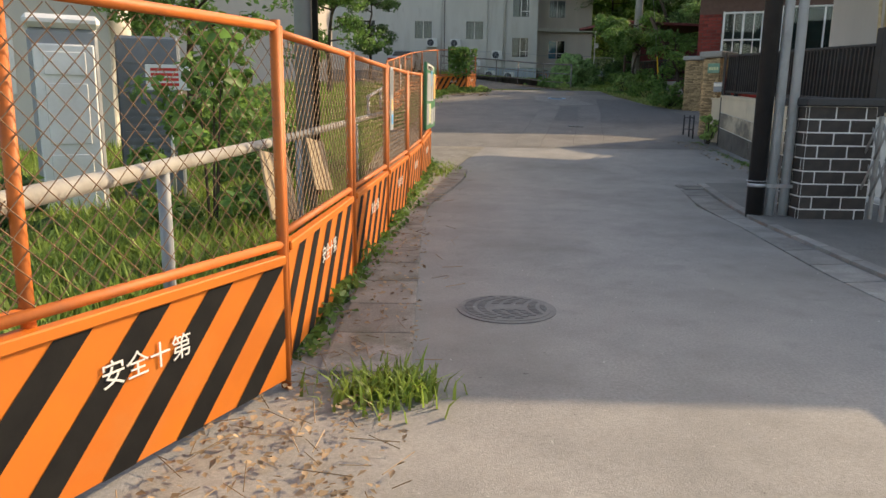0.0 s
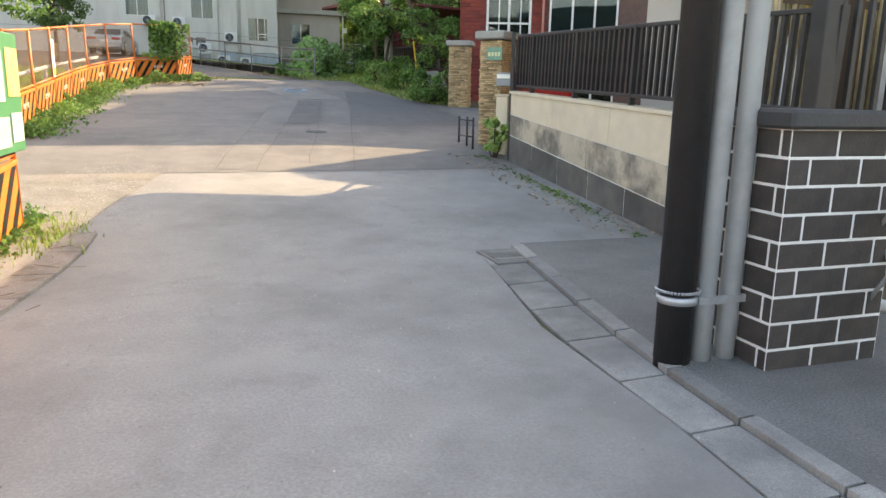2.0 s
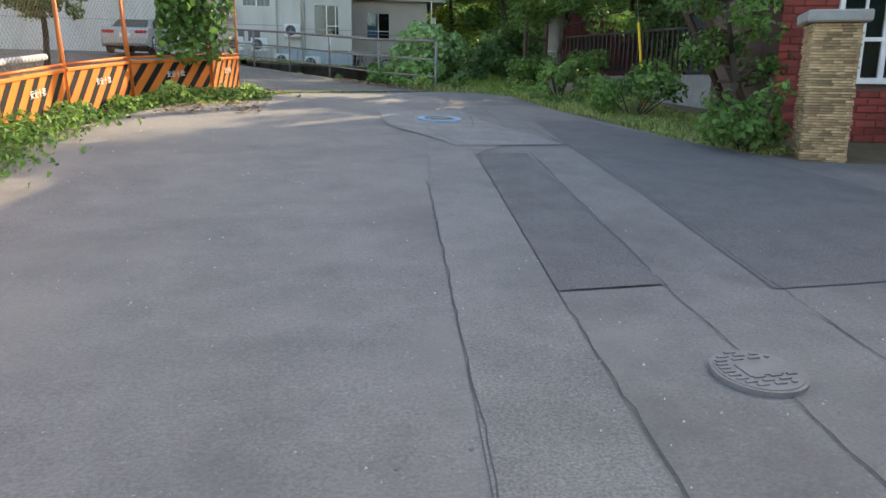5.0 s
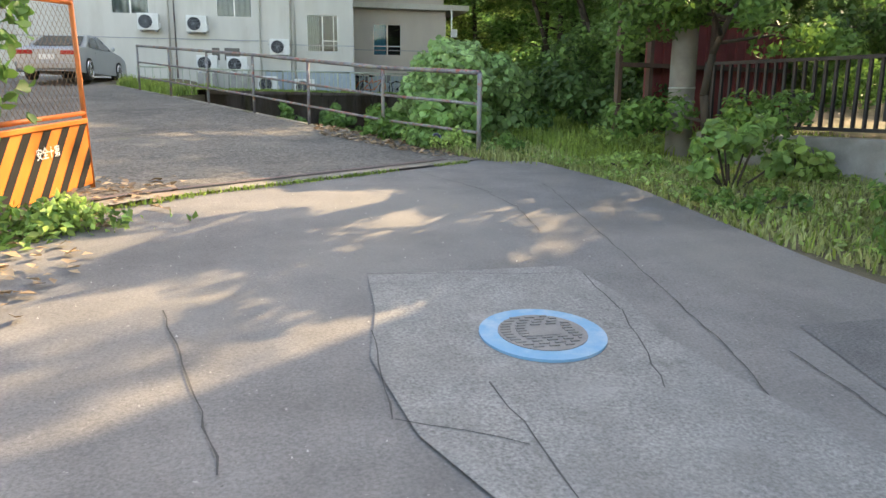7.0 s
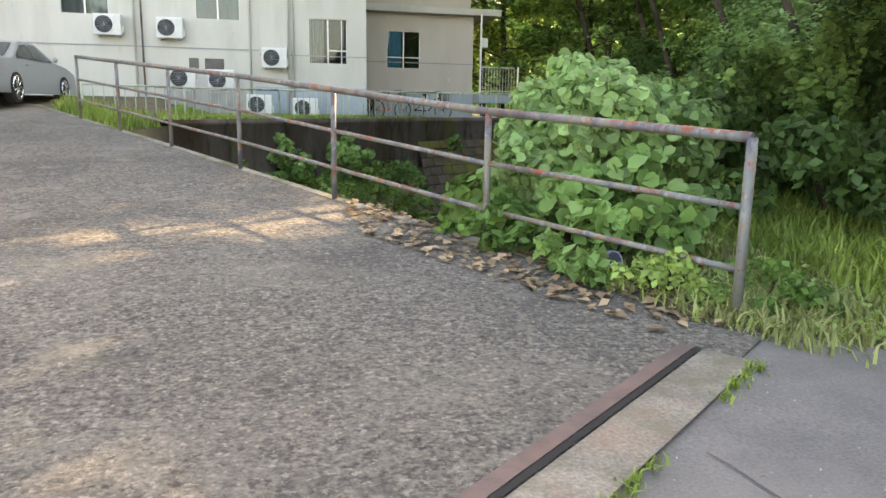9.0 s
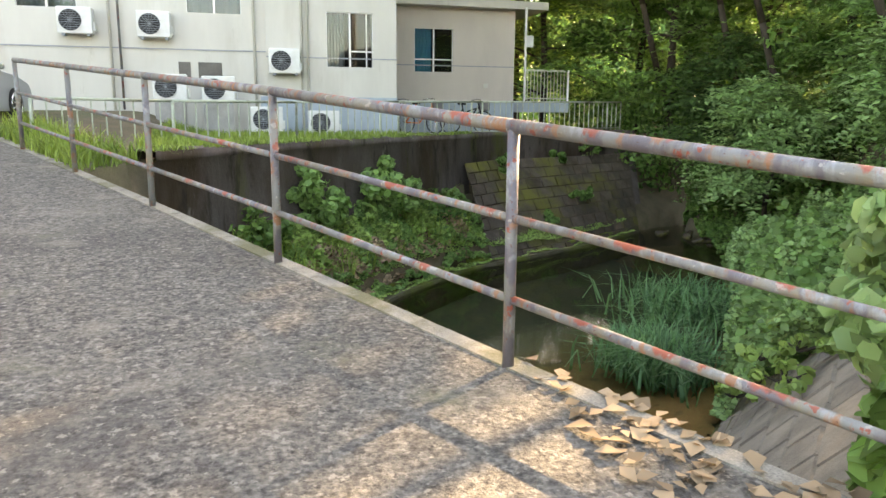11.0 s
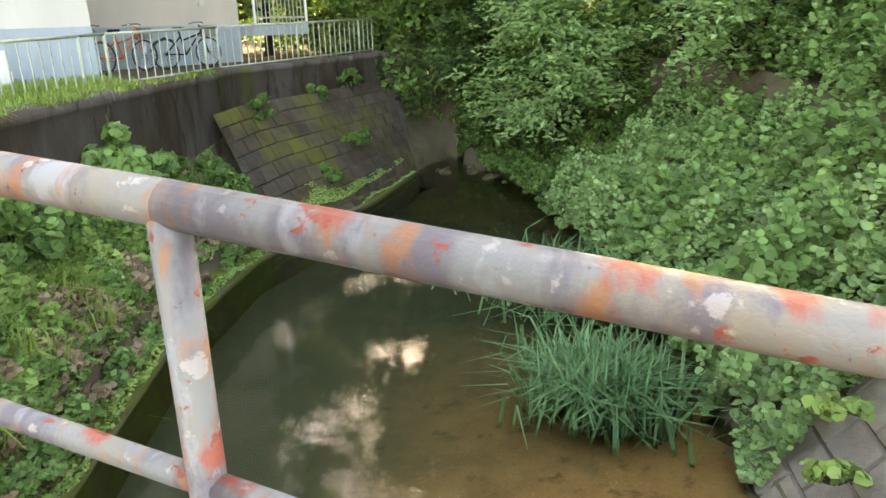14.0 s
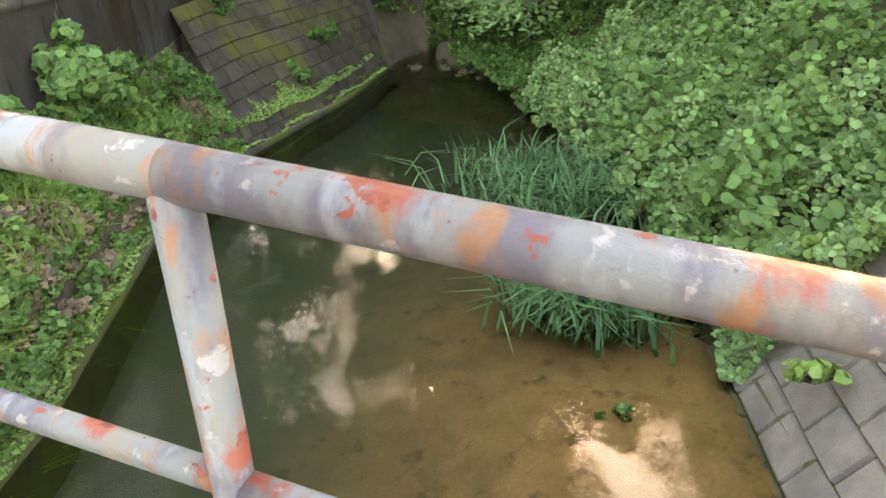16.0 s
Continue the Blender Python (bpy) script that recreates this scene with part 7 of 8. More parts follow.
bank_cover("bank_creepers", [(5.3, 29.75), (6.1, 30.6), (7.2, 32.1), (8.3, 33.6), (9.0, 34.6)], [(6.2, 28.4), (7.6, 29.2), (9.2, 30.6), (10.6, 32.6), (11.4, 34.2)], 42000, 1.0, 0.062, "leaf_pale",
           "bright green creepers heaped over the right bank", 21, True)
bank_cover("bank_creepers", [(6.0, 28.2), (7.4, 28.9), (9.0, 30.2), (10.6, 32.2)], [(7.2, 27.2), (8.6, 28.0), (10.2, 29.4), (12.2, 31.4)], 20000, 1.9, 0.085, "leaf_cool", "tall creepers smothering shrubs above the bank", 22, True)
bank_cover("bank_weeds", [(0.75, 30.9), (2.3, 32.35), (3.7, 34.3), (5.1, 35.65), (5.6, 35.9)], [(0.5, 31.35), (1.35, 32.5), (1.95, 33.4), (3.4, 35.05), (5.45, 37.1)], 30000, 0.42, 0.060, "leaf_cool", "mixed weeds on the sloping bank below the wall", 23)
bank_cover("bank_weeds", [(1.0, 30.9), (2.35, 32.3), (3.8, 34.3), (5.2, 35.6), (7.7, 36.95), (9.4, 38.0)], [(0.7, 31.3), (1.9, 32.65), (3.3, 34.65), (4.75, 36.05), (7.4, 37.3), (9.2, 38.35)], 18000, 0.12, 0.04, "leaf_bright", "bright moss and small weeds at the water's edge", 24)
bank_cover("bank_weeds", [(1.0, 31.2), (2.2, 32.6), (3.5, 34.5), (5.3, 35.9)], [(0.6, 31.5), (1.45, 32.6), (2.05, 33.5), (5.4, 36.9)], 7000, 0.55, 0.085, "leaf_bright", "taller pale weeds on the sloping bank", 26)
bank_cover("bank_creepers", [(8.9, 34.5), (9.4, 35.3), (10.0, 36.4), (10.4, 37.4), (10.9, 38.6)], [(10.8, 33.2), (11.6, 34.8), (12.4, 36.4), (13.0, 38.0), (12.6, 40.4)], 22000, 0.55, 0.08, "leaf", "creepers over the earth bank at the bend", 27)
for x, y, h, r, n, lf, mt, lb, rl in (
        (2.7, 34.3, 1.15, 0.42, 1700, 0.115, "leaf_cool", "broad-leaved shrub on the bank below the wall", True), (3.7, 35.2, 1.25, 0.48, 1900, 0.115, "leaf_cool", "broad-leaved shrub on the bank below the wall", True),
        (1.9, 33.2, 0.7, 0.35, 700, 0.10, "leaf", "leafy weed clump on the bank", False), (4.7, 36.1, 0.7, 0.45, 900, 0.09, "leaf", "leafy weed clump on the bank", False)):
    bush("bank_shrub", x, y, h, r, n, lf, mt, lb, round_leaf=rl)
for x, y, z, h, r in ((6.6, 38.05, 1.35, 0.45, 0.25), (7.9, 38.75, 1.45, 0.5, 0.22), (8.9, 39.1, 1.5, 0.55, 0.2), (8.1, 37.8, 0.85, 0.3, 0.2), (7.2, 37.2, 0.5, 0.3, 0.25)):
    bush("wall_weed", x, y, h, r, 260, 0.10, "leaf", "small leafy weed rooted in the wall", z=z, round_leaf=True, k=8)

# dry stalks, arching grass and moss cushions on the bank below the wall
bank_cover("bank_litter", [(0.9, 31.0), (2.35, 32.45), (3.7, 34.4), (5.2, 35.75)], [(0.6, 31.5), (1.45, 32.6), (2.05, 33.5), (5.4, 37.0)], 7000, 0.30, 0.075, "dead", "dry brown stalks and leaves among the bank weeds", 28)
bt, bu = R.uniform(0, 1, 2600), R.uniform(0, 1, 2600)
ba = np.column_stack([np.interp(bt, [0, 0.35, 0.7, 1], [1.0, 2.4, 3.75, 5.3]), np.interp(bt, [0, 0.35, 0.7, 1], [31.0, 32.5, 34.4, 35.85])])
bb = np.column_stack([np.interp(bt, [0, 0.35, 0.7, 1], [0.7, 1.5, 2.2, 5.3]), np.interp(bt, [0, 0.35, 0.7, 1], [31.4, 32.6, 33.7, 36.9])])
bp_ = ba + (bb - ba) * bu[:, None]
bp_ = bp_[np.array([noise.noise(Vector((x * 1.9, y * 1.9, 6.0))) > 0.02 for x, y in bp_])]
tagged(blades("bank_grass", on_ground(bp_, 0.1), 0.34, M["grass"], lean=1.2, width=0.007, seed=46, curve=0.6), "arching green grass on the sloping bank", "grass", kind="stuff")


def moss_cushion(x, y, r, seed):
    rng = random.Random(seed)
    bm = bmesh.new()
    bmesh.ops.create_icosphere(bm, subdivisions=3, radius=1)
    for v in bm.verts:
        k = 1 + 0.35 * noise.noise(v.co * 2.0 + Vector((seed, 0, 0))) + 0.12 * noise.noise(v.co * 7.0)
        v.co = Vector((v.co.x * r * 1.5 * k, v.co.y * r * k, v.co.z * r * 0.4 * k))
    for f in bm.faces:
        f.smooth = True
    m = tagged(finish("moss_cushion", bm, M["moss"]), "bright yellow-green moss cushion at the stream edge", "moss", "moss cushions")
    m.matrix_basis = Matrix.Translation((x, y, 0.17)) @ Matrix.Rotation(radians(45 + rng.uniform(-20, 20)), 4, "Z")


for i, (x, y, r) in enumerate(((2.75, 33.05, 0.20), (3.1, 33.55, 0.16), (3.75, 34.4, 0.17), (4.6, 35.2, 0.19), (5.5, 35.95, 0.2), (6.5, 36.45, 0.18), (7.6, 37.0, 0.2), (8.6, 37.65, 0.22), (9.2, 38.05, 0.2))):
    moss_cushion(x - 0.12, y + 0.1, r, i + 1)

wt = R.uniform(0, 1, 1500)
wl_ = [(0.98, 32.3)] + WALL_LINE[2:-1]
wd = np.cumsum([0] + [math.hypot(b[0] - a[0], b[1] - a[1]) for a, b in zip(wl_, wl_[1:])])
wp = np.column_stack([np.interp(wt * wd[-1] * 0.6, wd, [p[0] for p in wl_]), np.interp(wt * wd[-1] * 0.6, wd, [p[1] for p in wl_]), np.full(1500, 2.12)])
wp[:, :2] += R.normal(size=(1500, 2)) * 0.06
wp = wp[np.array([noise.noise(Vector((x * 1.5, y * 1.5, 9.0))) > -0.05 for x, y, z in wp])]
tagged(blades("wall_top_grass", wp, 0.085, M["grass"], lean=1.3, width=0.007, seed=47, curve=1.1), "grass and moss hanging over the wall top", "grass", kind="stuff")

# reed clump in the water
pc = np.column_stack([R.normal(5.55, 0.2, 1500), R.normal(30.95, 0.24, 1500), np.full(1500, 0.05)])
rc = empty("reed_clump", Matrix.Translation((0, 0, 0)), "dense clump of arching green reeds in the shallows", "reeds")
blades("reed_blade", pc, 0.44, M["reed"], lean=0.9, width=0.012, seed=5, parent=rc, curve=0.62)
pc = np.column_stack([R.normal(6.9, 0.4, 900), R.normal(32.3, 0.5, 900), np.full(900, 0.15)])
rc = empty("reed_clump", Matrix.Translation((0, 0, 0)), "reeds along the far edge of the sand bar", "reeds")
blades("reed_blade", pc, 0.42, M["reed"], lean=1.1, width=0.013, seed=6, parent=rc, curve=0.5)
bush("water_weed", 4.72, 30.1, 0.2, 0.10, 200, 0.045, "leaf_cool", "small weed standing in the shallow sand", k=8)

# kudzu mound beside the railing
bush("leafy_mound", 4.62, 26.75, 1.62, 0.72, 12500, 0.088, "leaf_pale", "tall mound of broad-leaved creeper by the railing", z=1.35, round_leaf=True, k=55, wide=0.85)
bush("leafy_mound", 4.1, 25.75, 0.75, 0.50, 1500, 0.105, "leaf_cool", "broad-leaved creeper growing through the railing", z=1.35, round_leaf=True, k=18, wide=0.85)
bush("leafy_mound", 3.65, 26.35, 0.6, 0.38, 900, 0.10, "leaf", "broad-leaved creeper growing through the railing", z=1.40, round_leaf=True, k=14, wide=0.85)
bush("underbrush", 6.3, 26.3, 0.9, 0.9, 3500, 0.10, "leaf_dark", "dark shaded underbrush by the shed")
bush("underbrush", 7.4, 28.2, 1.6, 1.2, 5000, 0.11, "leaf_dark", "dark shaded underbrush by the shed")

# trees by the gate and the pole
tree(5.95, 23.35, 2.5, 1.15, 12000, 0.08, "leaf", "young leafy tree beside the utility pole", "small_tree", 0.22)
tree(5.85, 18.95, 2.1, 0.6, 2600, 0.075, "leaf", "slender shrub tree before the gate pillar", "small_tree", 0.3)
bush("shrub", 5.45, 18.0, 0.75, 0.4, 1600, 0.07, "leaf", "low shrub at the foot of the pillar")
bush("shrub", 5.55, 20.3, 0.8, 0.5, 1600, 0.07, "leaf", "low shrub along the verge")
bush("shrub", 6.15, 22.4, 0.4, 0.25, 400, 0.09, "leaf_bright", "low shrub at the concrete wall", round_leaf=True)
bush("wall_plant", 4.25, 11.75, 0.75, 0.17, 420, 0.07, "leaf_bright", "bright green plant at the wall end", round_leaf=True, k=14)

bush("aralia", 5.4, 22.2, 0.75, 0.32, 420, 0.10, "leaf_cool", "broad-leaved weed beside the pole", round_leaf=True, k=10)

# grass
def grass(name, n, rect, h, mt, label, seed, width=0.008, test=None):
    p = scatter_rect(n, *rect)
    if test is not None:
        p = p[test(p[:, 0], p[:, 1])]
    return tagged(blades(name, on_ground(p), h, M[mt], lean=0.6, width=width, seed=seed), label, "grass", kind="stuff")


verge = [(3.9, 24.5), (4.66, 24.0), (4.68, 21.7), (4.75, 20.9), (4.95, 20.2), (5.05, 18.7), (5.4, 17.7), (5.9, 17.9), (6.3, 20), (6.7, 22.3), (6.4, 24.0), (7.0, 26.0), (5.0, 27.4), (4.4, 25.4)]
grass("verge_grass", 46000, (3.8, 7.1, 17.5, 27.5), 0.058, "grass_cut", "long mown and flattened verge grass", 31, test=lambda x, y: inside(x, y, verge))
grass("verge_grass", 9000, (3.8, 8.5, 17.5, 27.5), 0.085, "grass", "green verge grass", 32, test=lambda x, y: inside(x, y, verge))
vp = scatter_rect(9000, 3.8, 7.1, 17.5, 27.5)
vp = vp[inside(vp[:, 0], vp[:, 1], verge)]
vp = vp[np.array([noise.noise(Vector((x * 1.6, y * 1.6, 4.0))) > -0.1 for x, y in vp])]
tagged(leaves("verge_weeds", on_ground(vp, 0.05), 0.045, M["leaf_bright"], np.tile([[0, 0, 1.0]], (len(vp), 1)), seed=38, spread=0.5, wide=0.7), "small leafy weeds in the mown verge", "weeds", kind="stuff")
grass("shade_grass", 14000, (5.0, 9.0, 24.0, 29.0), 0.16, "grass", "green grass under the trees", 33, test=lambda x, y: ~inside(x, y, TRENCH))
grass("lot_grass", 60000, (-5.5, -0.75, 0.3, 13.0), 0.26, "grass", "tall green grass in the fenced lot", 34, 0.011, test=lambda x, y: (x < -0.95) & ((y > 1.9) | (x < -1.35)))
grass("lot_grass", 22000, (-5.0, -1.1, 13.0, 21.5), 0.30, "grass", "tall green grass in the fenced lot", 35, 0.012)
grass("yard_grass", 16000, (0.7, 4.6, 33.6, 38.5), 0.14, "grass", "short grass strip above the stream wall", 36, test=lambda x, y: ~inside(x, y, TRENCH))
grass("rail_weeds", 6000, (-0.9, 1.1, 31.6, 36.5), 0.22, "grass", "weeds along the railing foot", 37, test=lambda x, y: (x > 4.15 - 0.512 * (y - 24.5) + 0.02) & (x < 4.15 - 0.512 * (y - 24.5) + 0.75) & ~inside(x, y, TRENCH))
p = np.column_stack([R.normal(-0.16, 0.09, 420), R.normal(2.2, 0.07, 420)])
tagged(blades("grass_tuft", on_ground(p, 0.01), 0.085, M["grass"], lean=0.7, width=0.006, seed=41), "bright grass tuft at the lane's edge", "grass", kind="stuff")
p = np.column_stack([R.normal(0.0, 0.12, 500), R.normal(8.95, 0.25, 500)])
tagged(blades("grass_tuft", on_ground(p, 0.01), 0.055, M["grass"], lean=0.7, width=0.004, seed=42), "bright grass tuft at the lane's edge", "grass", kind="stuff")


def fence_weeds(name, pts, n, h, leaf, mt, label, seed, side=0.16):
    rng = np.random.default_rng(seed)
    L = [math.hypot(b[0] - a[0], b[1] - a[1]) for a, b in zip(pts, pts[1:])]
    s = rng.uniform(0, sum(L), n)
    cs = np.cumsum([0] + L)
    x, y = np.interp(s, cs, [p[0] for p in pts]), np.interp(s, cs, [p[1] for p in pts])
    x = x + np.sign(side) * np.abs(rng.normal(0, abs(side), n)) - 0.05
    hm = np.array([max(0.05, 0.5 + 0.9 * noise.noise(Vector((a * 2.1, b * 2.1, seed)))) for a, b in zip(x, y)])
    z = height(x, y) + rng.uniform(0, 1, n) * h * hm
    tagged(leaves(name, np.column_stack([x, y, z]), leaf, M[mt], None, seed=seed, up=0.8), label, "weeds", kind="stuff")


fence_weeds("fence_weeds", [(-0.55, 2.5), (-0.2, 8.8), (-0.15, 9.5)], 3600, 0.22, 0.05, "leaf", "leafy weeds along the foot of the hoarding", 51, 0.07)
fence_weeds("fence_weeds", [(-0.98, 13.2), (-0.93, 16.0), (-0.8, 18.5), (-0.5, 20.2), (-0.1, 21.0), (1.0, 21.7)], 8000, 0.30, 0.06, "leaf", "leafy weeds along the foot of the hoarding", 52, 0.22)
fence_weeds("fence_weeds", [(-0.1, 20.8), (1.05, 21.6)], 2200, 0.28, 0.06, "leaf_bright", "leafy weeds along the foot of the hoarding", 53, 0.15)
fence_weeds("wall_weeds", [(4.05, 7.2), (4.2, 11.0), (4.25, 12.2)], 1400, 0.07, 0.028, "leaf", "small weeds and litter along the wall foot", 54, -0.06)
# vine on the last hoarding panels
P3 = np.column_stack([R.normal(0.42, 0.2, 1100).clip(0.1, 0.9), np.zeros(1100), np.zeros(1100)])
P3[:, 1] = 21.0 + (P3[:, 0] + 0.16) * 0.664 + R.normal(0.05, 0.07, 1100)
P3[:, 2] = 1.25 + 0.4 + R.uniform(0, 1, 1100) ** 0.6 * 0.85
vine = empty("hoarding_vine", Matrix.Translation((0, 0, 0)), "leafy vine climbing over the hoarding mesh", "vine")
leaves("foliage", P3, 0.085, M["leaf"], None, seed=55, parent=vine, round_leaf=True, wide=0.7)
for x, y, h, r, n, lf, mt in ((-2.65, 4.2, 0.95, 0.28, 700, 0.075, "leaf_dark"), (-1.5, 4.6, 1.75, 0.42, 1300, 0.085, "leaf"), (-1.7, 7.2, 1.1, 0.5, 1500, 0.08, "leaf"), (-2.3, 8.7, 1.3, 0.7, 2000, 0.08, "leaf")):
    bush("lot_shrub", x, y, h, r, n, lf, mt, "straggling shrub in the fenced lot")
tree(-3.0, 19.0, 4.2, 1.3, 6000, 0.10, "leaf", "leafy tree in the fenced lot", "tree", 0.3)
tree(-3.0, 29.5, 4.5, 1.1, 5000, 0.12, "leaf_dark", "dark rounded tree by the apartment", "tree", 0.25)
tree(-3.6, 10.5, 4.5, 1.4, 6000, 0.10, "leaf", "leafy tree in the fenced lot", "tree", 0.4)
# plants over the deck edge and round the end post
for x, y, h, r, n, lf, mt in ((4.0, 24.85, 0.30, 0.26, 520, 0.055, "leaf_bright"), (3.8, 25.25, 0.34, 0.28, 420, 0.085, "leaf_cool"), (3.5, 25.85, 0.32, 0.28, 420, 0.085, "leaf"), (3.2, 26.6, 0.30, 0.22, 300, 0.07, "leaf"), (4.5, 24.75, 0.30, 0.35, 700, 0.05, "leaf"),
                              (5.3, 23.4, 0.22, 0.4, 700, 0.05, "leaf_bright"), (5.1, 21.6, 0.2, 0.35, 600, 0.05, "leaf"), (6.0, 25.0, 0.3, 0.5, 900, 0.06, "leaf_bright")):
    bush("edge_weed", x, y, h, r, n, lf, mt, "leafy weed spreading over the asphalt edge" if x < 4.4 else "low leafy weed in the verge grass", k=14)
p = np.column_stack([R.normal(4.25, 0.3, 1500), R.normal(24.55, 0.28, 1500)])
p = p[p[:, 0] > 3.95 - 0.512 * (p[:, 1] - 24.5)]
tagged(blades("dry_grass", on_ground(p, 0.01), 0.11, M["grass_cut"], lean=0.85, width=0.006, seed=43), "dry yellow grass round the railing's end post", "grass", kind="stuff")
t_ = R.uniform(0, 1, 1000)
t_ = t_[np.array([noise.noise(Vector((q * 9.0, 0.5, 2.0))) > -0.12 for q in t_])]
p = np.column_stack([0.7 + t_ * 3.05 + 0.602 * 0.235 + R.normal(0, 0.02, len(t_)), 21.9 + t_ * 2.3 - 0.798 * 0.235 + R.normal(0, 0.02, len(t_))])
tagged(blades("joint_grass", on_ground(p, 0.02), 0.032, M["grass"], lean=0.8, width=0.005, seed=44), "thin line of bright grass along the deck joint", "grass", kind="stuff")
# fallen leaves
for rect, n, sd in (((2.7, 4.3, 24.4, 27.9), 1500, 61), ((0.5, 1.5, 21.8, 23.2), 110, 62), ((-0.72, -0.2, 1.4, 2.3), 240, 63), ((-0.9, -0.2, 19, 21), 120, 64), ((0.1, 1.25, 20.2, 21.9), 230, 65)):
    p = scatter_rect(n, *rect)
    if sd == 61:
        d = p[:, 0] - (4.15 - 0.512 * (p[:, 1] - 24.5))
        p = p[(d > -0.55) & (d < 0.1)]
    z = np.interp(p[:, 1], GY, GZ) + 0.04
    tagged(leaves("fallen_leaves", np.column_stack([p, z]), 0.028 if sd == 63 else 0.07, M["dead"], np.tile([[0, 0, 1.0]], (len(p), 1)), seed=sd, spread=0.25, wide=0.7), "dry brown fallen leaves on the asphalt", "leaves", kind="stuff")

bank_cover("bank_creepers", [(5.6, 29.9), (6.3, 30.7), (7.4, 32.1), (8.5, 33.6)], [(6.6, 28.2), (8.0, 29.0), (9.6, 30.4), (11.0, 32.4)], 7000, 1.3, 0.095, "leaf_cool", "broad bright creeper leaves over the bank", 25, True)
bank_cover("bank_creepers", [(8.9, 30.2), (10.3, 32.2), (11.2, 34.0)], [(11.4, 29.6), (13.0, 31.8), (13.8, 34.0)], 15000, 1.5, 0.10, "leaf_pale", "broad creeper leaves over shrubs above the bank", 29, True)
spray_tree(10.4, 32.4, 2.0, 1.2, 900, 0.11, "leaf_pale", "pale shrub above the bank", 0.1, "bank_shrub", "bush", 124)
# leaf sprays on the pale revetment
for x, y, z, r in ((5.35, 29.35, 0.75, 0.16), (5.05, 29.2, 0.55, 0.12), (5.75, 29.5, 0.9, 0.2), (5.0, 28.7, 0.85, 0.18), (5.3, 28.95, 0.95, 0.2)):
    bush("wall_creeper", x, y, 0.14, r, 60, 0.075, "leaf_bright", "ivy-like creeper on the pale block revetment", z=z, round_leaf=True, k=7, wide=0.9)


# ---- small things ----
M["plywood"] = mat("plywood", (0.46, 0.36, 0.24), (0.38, 0.30, 0.20), 8, 0.85, 0.1, stain=(0.28, 0.24, 0.19), sscale=3)
M["lid"] = mat("blue_grey_plastic", (0.20, 0.22, 0.30), (0.17, 0.19, 0.26), 8, 0.45, 0.02)
M["grit"] = mat("grit", (0.42, 0.40, 0.37), (0.30, 0.29, 0.27), 30, 0.9, 0.0, island=0.3)
for y0, lean, lb in ((3.35, 0.16, 1), (4.55, 0.12, 2)):
    b = empty("leaning_board", Matrix.Translation((-0.80, y0, 0.42)) @ Matrix.Rotation(radians(86), 4, "Z") @ Matrix.Rotation(radians(-12), 4, "X") @ Matrix.Rotation(lean, 4, "Y"), "weathered tan plywood board hung behind the mesh", "board")
    part("board", box((0, 0, 0.0), (0.42, 0.012, 0.34), 0.003), M["plywood"], b)
n = empty("paper_notice", Matrix.Translation((-0.40, 5.15, 0.78)) @ Matrix.Rotation(radians(87), 4, "Z"), "white paper notice tied to the hoarding mesh", "notice")
part("sheet", box((0, -0.03, 0), (0.17, -0.026, 0.44), 0.001), M["paper"], n)
part("blue_mark", box((0.05, -0.033, 0.04), (0.14, -0.0305, 0.11), 0.001), M["paper_blue"], n)
part("orange_mark", box((0.05, -0.033, 0.14), (0.13, -0.0305, 0.22), 0.001), M["paper_orange"], n)
for q in range(2):
    part("text_column", box((0.04 + q * 0.06, -0.033, 0.25), (0.06 + q * 0.06, -0.0305, 0.42)), M["grey_metal"], n)
n = empty("paper_notice", Matrix.Translation((-0.985, 15.7, 1.22)) @ Matrix.Rotation(radians(88), 4, "Z"), "white strip notice on the hoarding", "notice")
part("sheet", box((0, -0.04, 0), (0.16, -0.036, 0.52), 0.001), M["white"], n)
part("yellow_mark", box((0.02, -0.043, 0.02), (0.14, -0.0405, 0.12)), M["yellow"], n)
lid = empty("round_lid", Matrix.Translation((3.86, 25.15, 1.56)) @ Matrix.Rotation(radians(62), 4, "X"), "round blue-grey plastic lid caught in the plants", "lid")
bm = bmesh.new()
bmesh.ops.create_cone(bm, cap_ends=True, segments=28, radius1=0.055, radius2=0.048, depth=0.03)
part("rim", bm, M["lid"], lid)
bm = bmesh.new()
bmesh.ops.create_cone(bm, cap_ends=True, segments=28, radius1=0.038, radius2=0.038, depth=0.036)
part("face", bm, M["navy"], lid)
pipe = tagged(finish("ground_pipe", path_tube([(4.0, 3.6, 0.16), (4.0, 5.2, 0.15), (3.95, 6.6, 0.16)], 0.03, 10), M["white"]), "white plastic pipe lying behind the gate", "pipe")
track = tagged(finish("gate_track", box((3.50, 3.4, 0.05), (3.52, 5.95, 0.062)), M["fence_brown"]), "rusty gate track in the pavement", "track", kind="structure")
rock = np.random.default_rng(3)
for i in range(26):
    bm = bmesh.new()
    bmesh.ops.create_icosphere(bm, subdivisions=1, radius=1)
    for v in bm.verts:
        v.co *= rock.uniform(0.7, 1.15)
    st = tagged(finish("stone", bm, M["moss_block"]), "small grey stone on the stream bank", "stone", "bank stones")
    x, y = rock.uniform(9.6, 11.0), rock.uniform(36.2, 38.2)
    s_ = rock.uniform(0.04, 0.11)
    st.scale = (s_ * 1.3, s_, s_ * 0.7)
    st.location = (x, y, max(H(x, y), WATER) + s_ * 0.25)
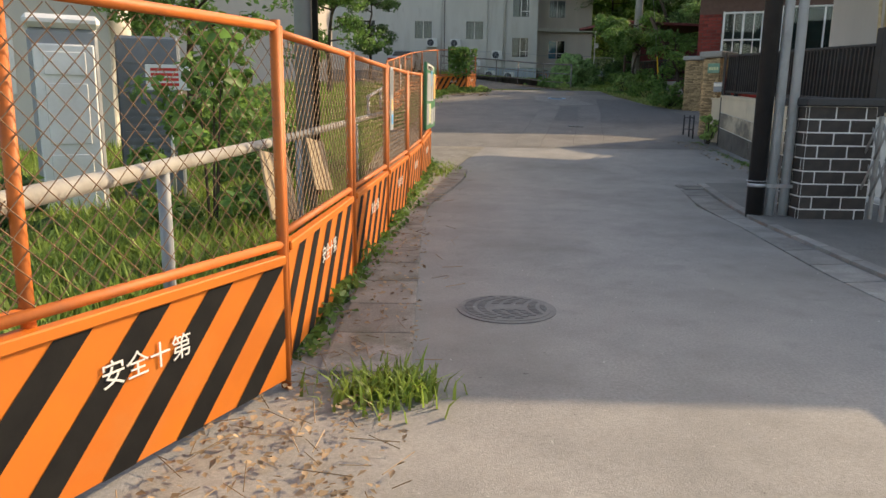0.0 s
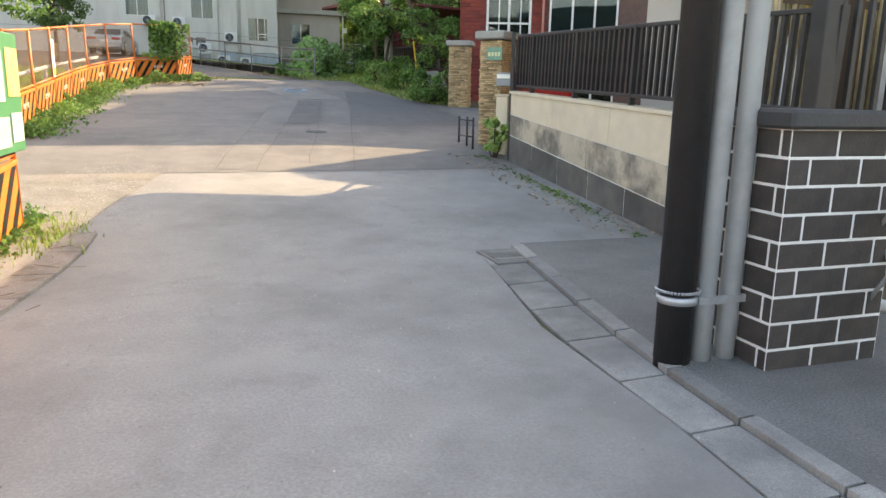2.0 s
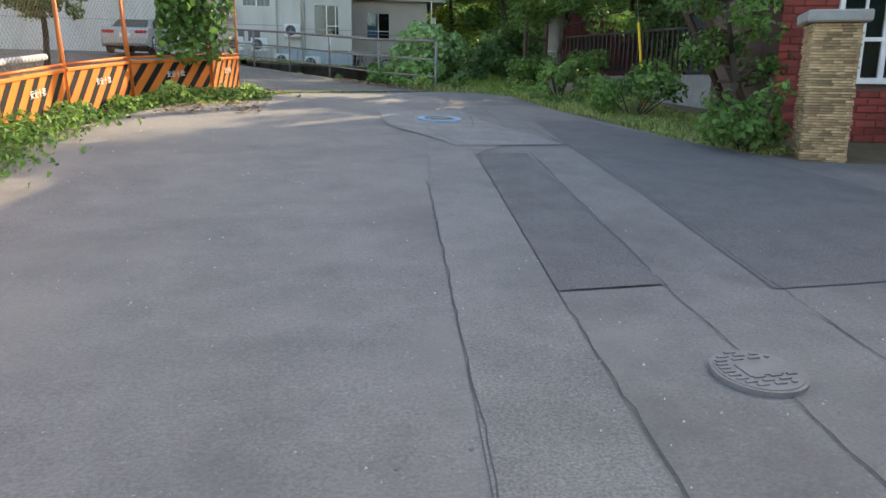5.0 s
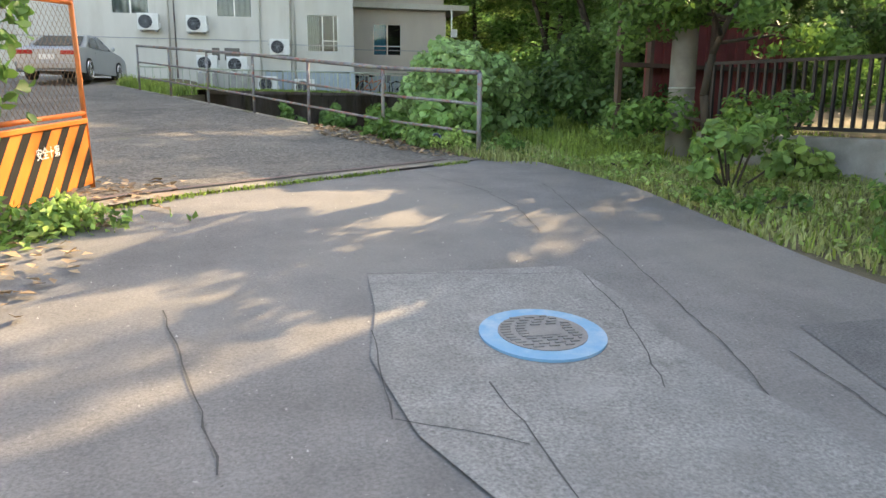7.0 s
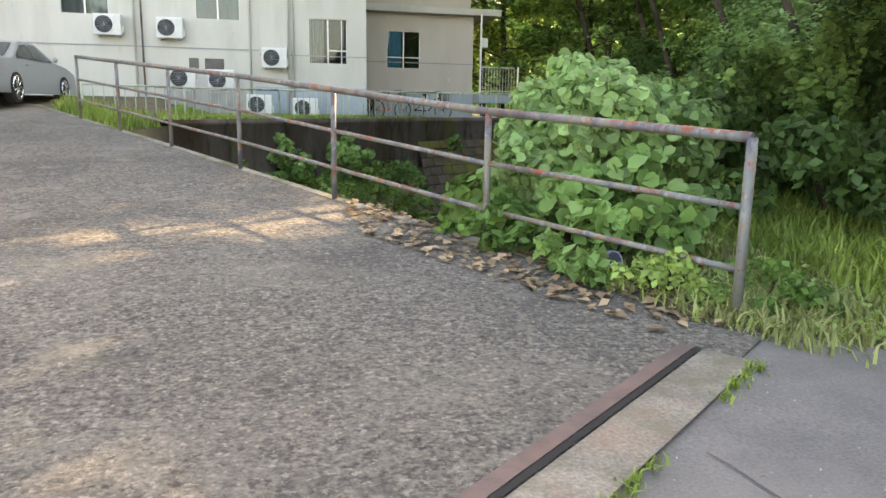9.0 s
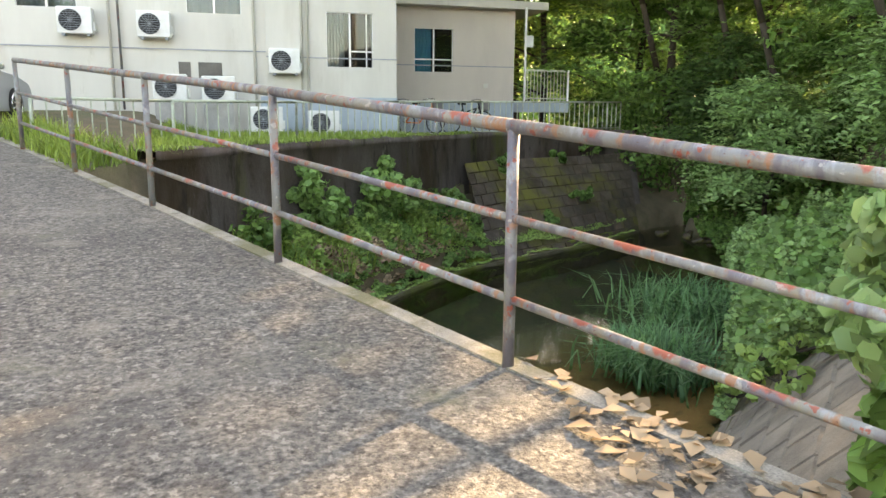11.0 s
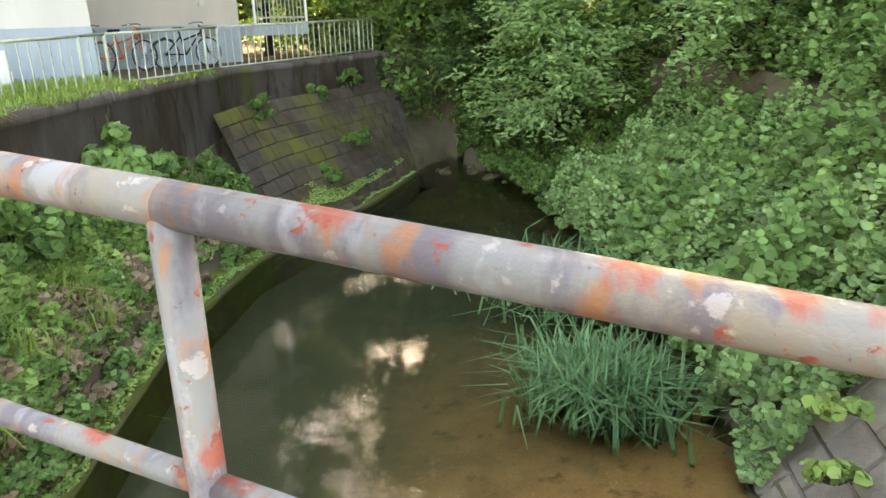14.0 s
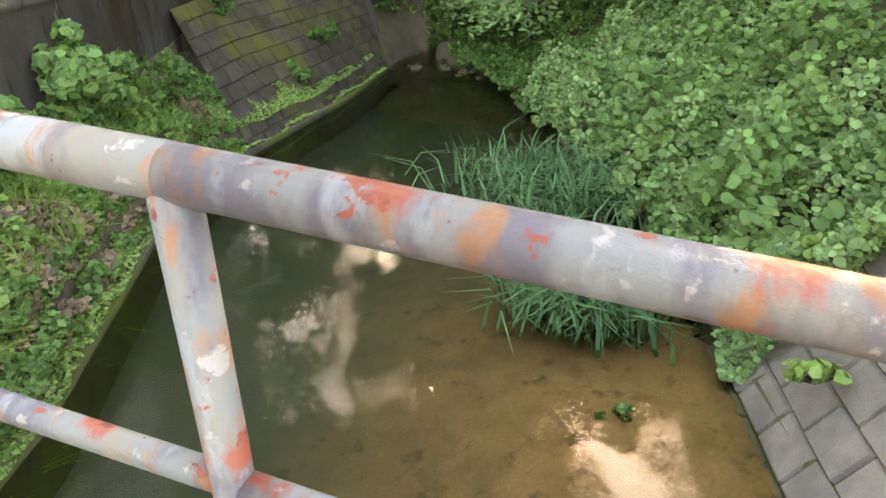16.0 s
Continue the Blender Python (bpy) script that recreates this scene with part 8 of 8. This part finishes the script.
# twigs and dry litter along the hoarding
tw = np.random.default_rng(9)
bm = bmesh.new()
for i in range(130):
    y = tw.uniform(2.2, 8.6) if i > 70 else tw.uniform(1.2, 2.6)
    x = (-0.5 + 0.05 * y + tw.uniform(0.0, 0.38)) if i > 70 else tw.uniform(-0.75, -0.05)
    a, L = tw.uniform(0, 3.14), tw.uniform(0.04, 0.16)
    z = H(x, y) + 0.045
    add_tube(bm, (x, y, z), (x + L * math.cos(a), y + L * math.sin(a), z + tw.uniform(-0.005, 0.02)), 0.0015, 4)
tagged(finish("dry_twigs", bm, M["dead"]), "dry twigs and stalks along the hoarding", "twigs", kind="stuff")
p = scatter_rect(1400, -0.7, -0.08, 1.3, 9.0)
tagged(leaves("dry_litter", np.column_stack([p, height(p[:, 0], p[:, 1]) + 0.045]), 0.03, M["dead"], np.tile([[0, 0, 1.0]], (len(p), 1)), seed=71, spread=0.3), "dry leaf litter along the hoarding", "litter", kind="stuff")
p = scatter_rect(500, 3.75, 4.2, 7.2, 12.0)
tagged(leaves("dry_litter", np.column_stack([p, height(p[:, 0], p[:, 1]) + 0.02]), 0.04, M["dead"], np.tile([[0, 0, 1.0]], (len(p), 1)), seed=72, spread=0.3), "dry leaf litter along the wall", "litter", kind="stuff")
# loose grit on the asphalt
g = np.random.default_rng(14)
gp = np.column_stack([g.uniform(-0.8, 3.8, 1500), g.uniform(1, 24, 1500)])
gp = np.vstack([gp, np.column_stack([g.normal(0.25, 0.22, 900), g.uniform(9.2, 11.4, 900)])])
gz = height(gp[:, 0], gp[:, 1]) + 0.024
vv, ff = [], []
for (x, y), z in zip(gp, gz):
    r = g.uniform(0.002, 0.0055)
    b = len(vv)
    vv += [(x - r, y - r * 0.6, z - 0.005), (x + r, y - r * 0.5, z - 0.005), (x, y + r, z - 0.005), (x, y, z + r * 0.4)]
    ff += [(b, b + 1, b + 3), (b + 1, b + 2, b + 3), (b + 2, b, b + 3)]
tagged(from_arrays("loose_grit", np.array(vv), np.array(ff), M["grit"]), "loose pale grit on the asphalt", "grit", kind="stuff")
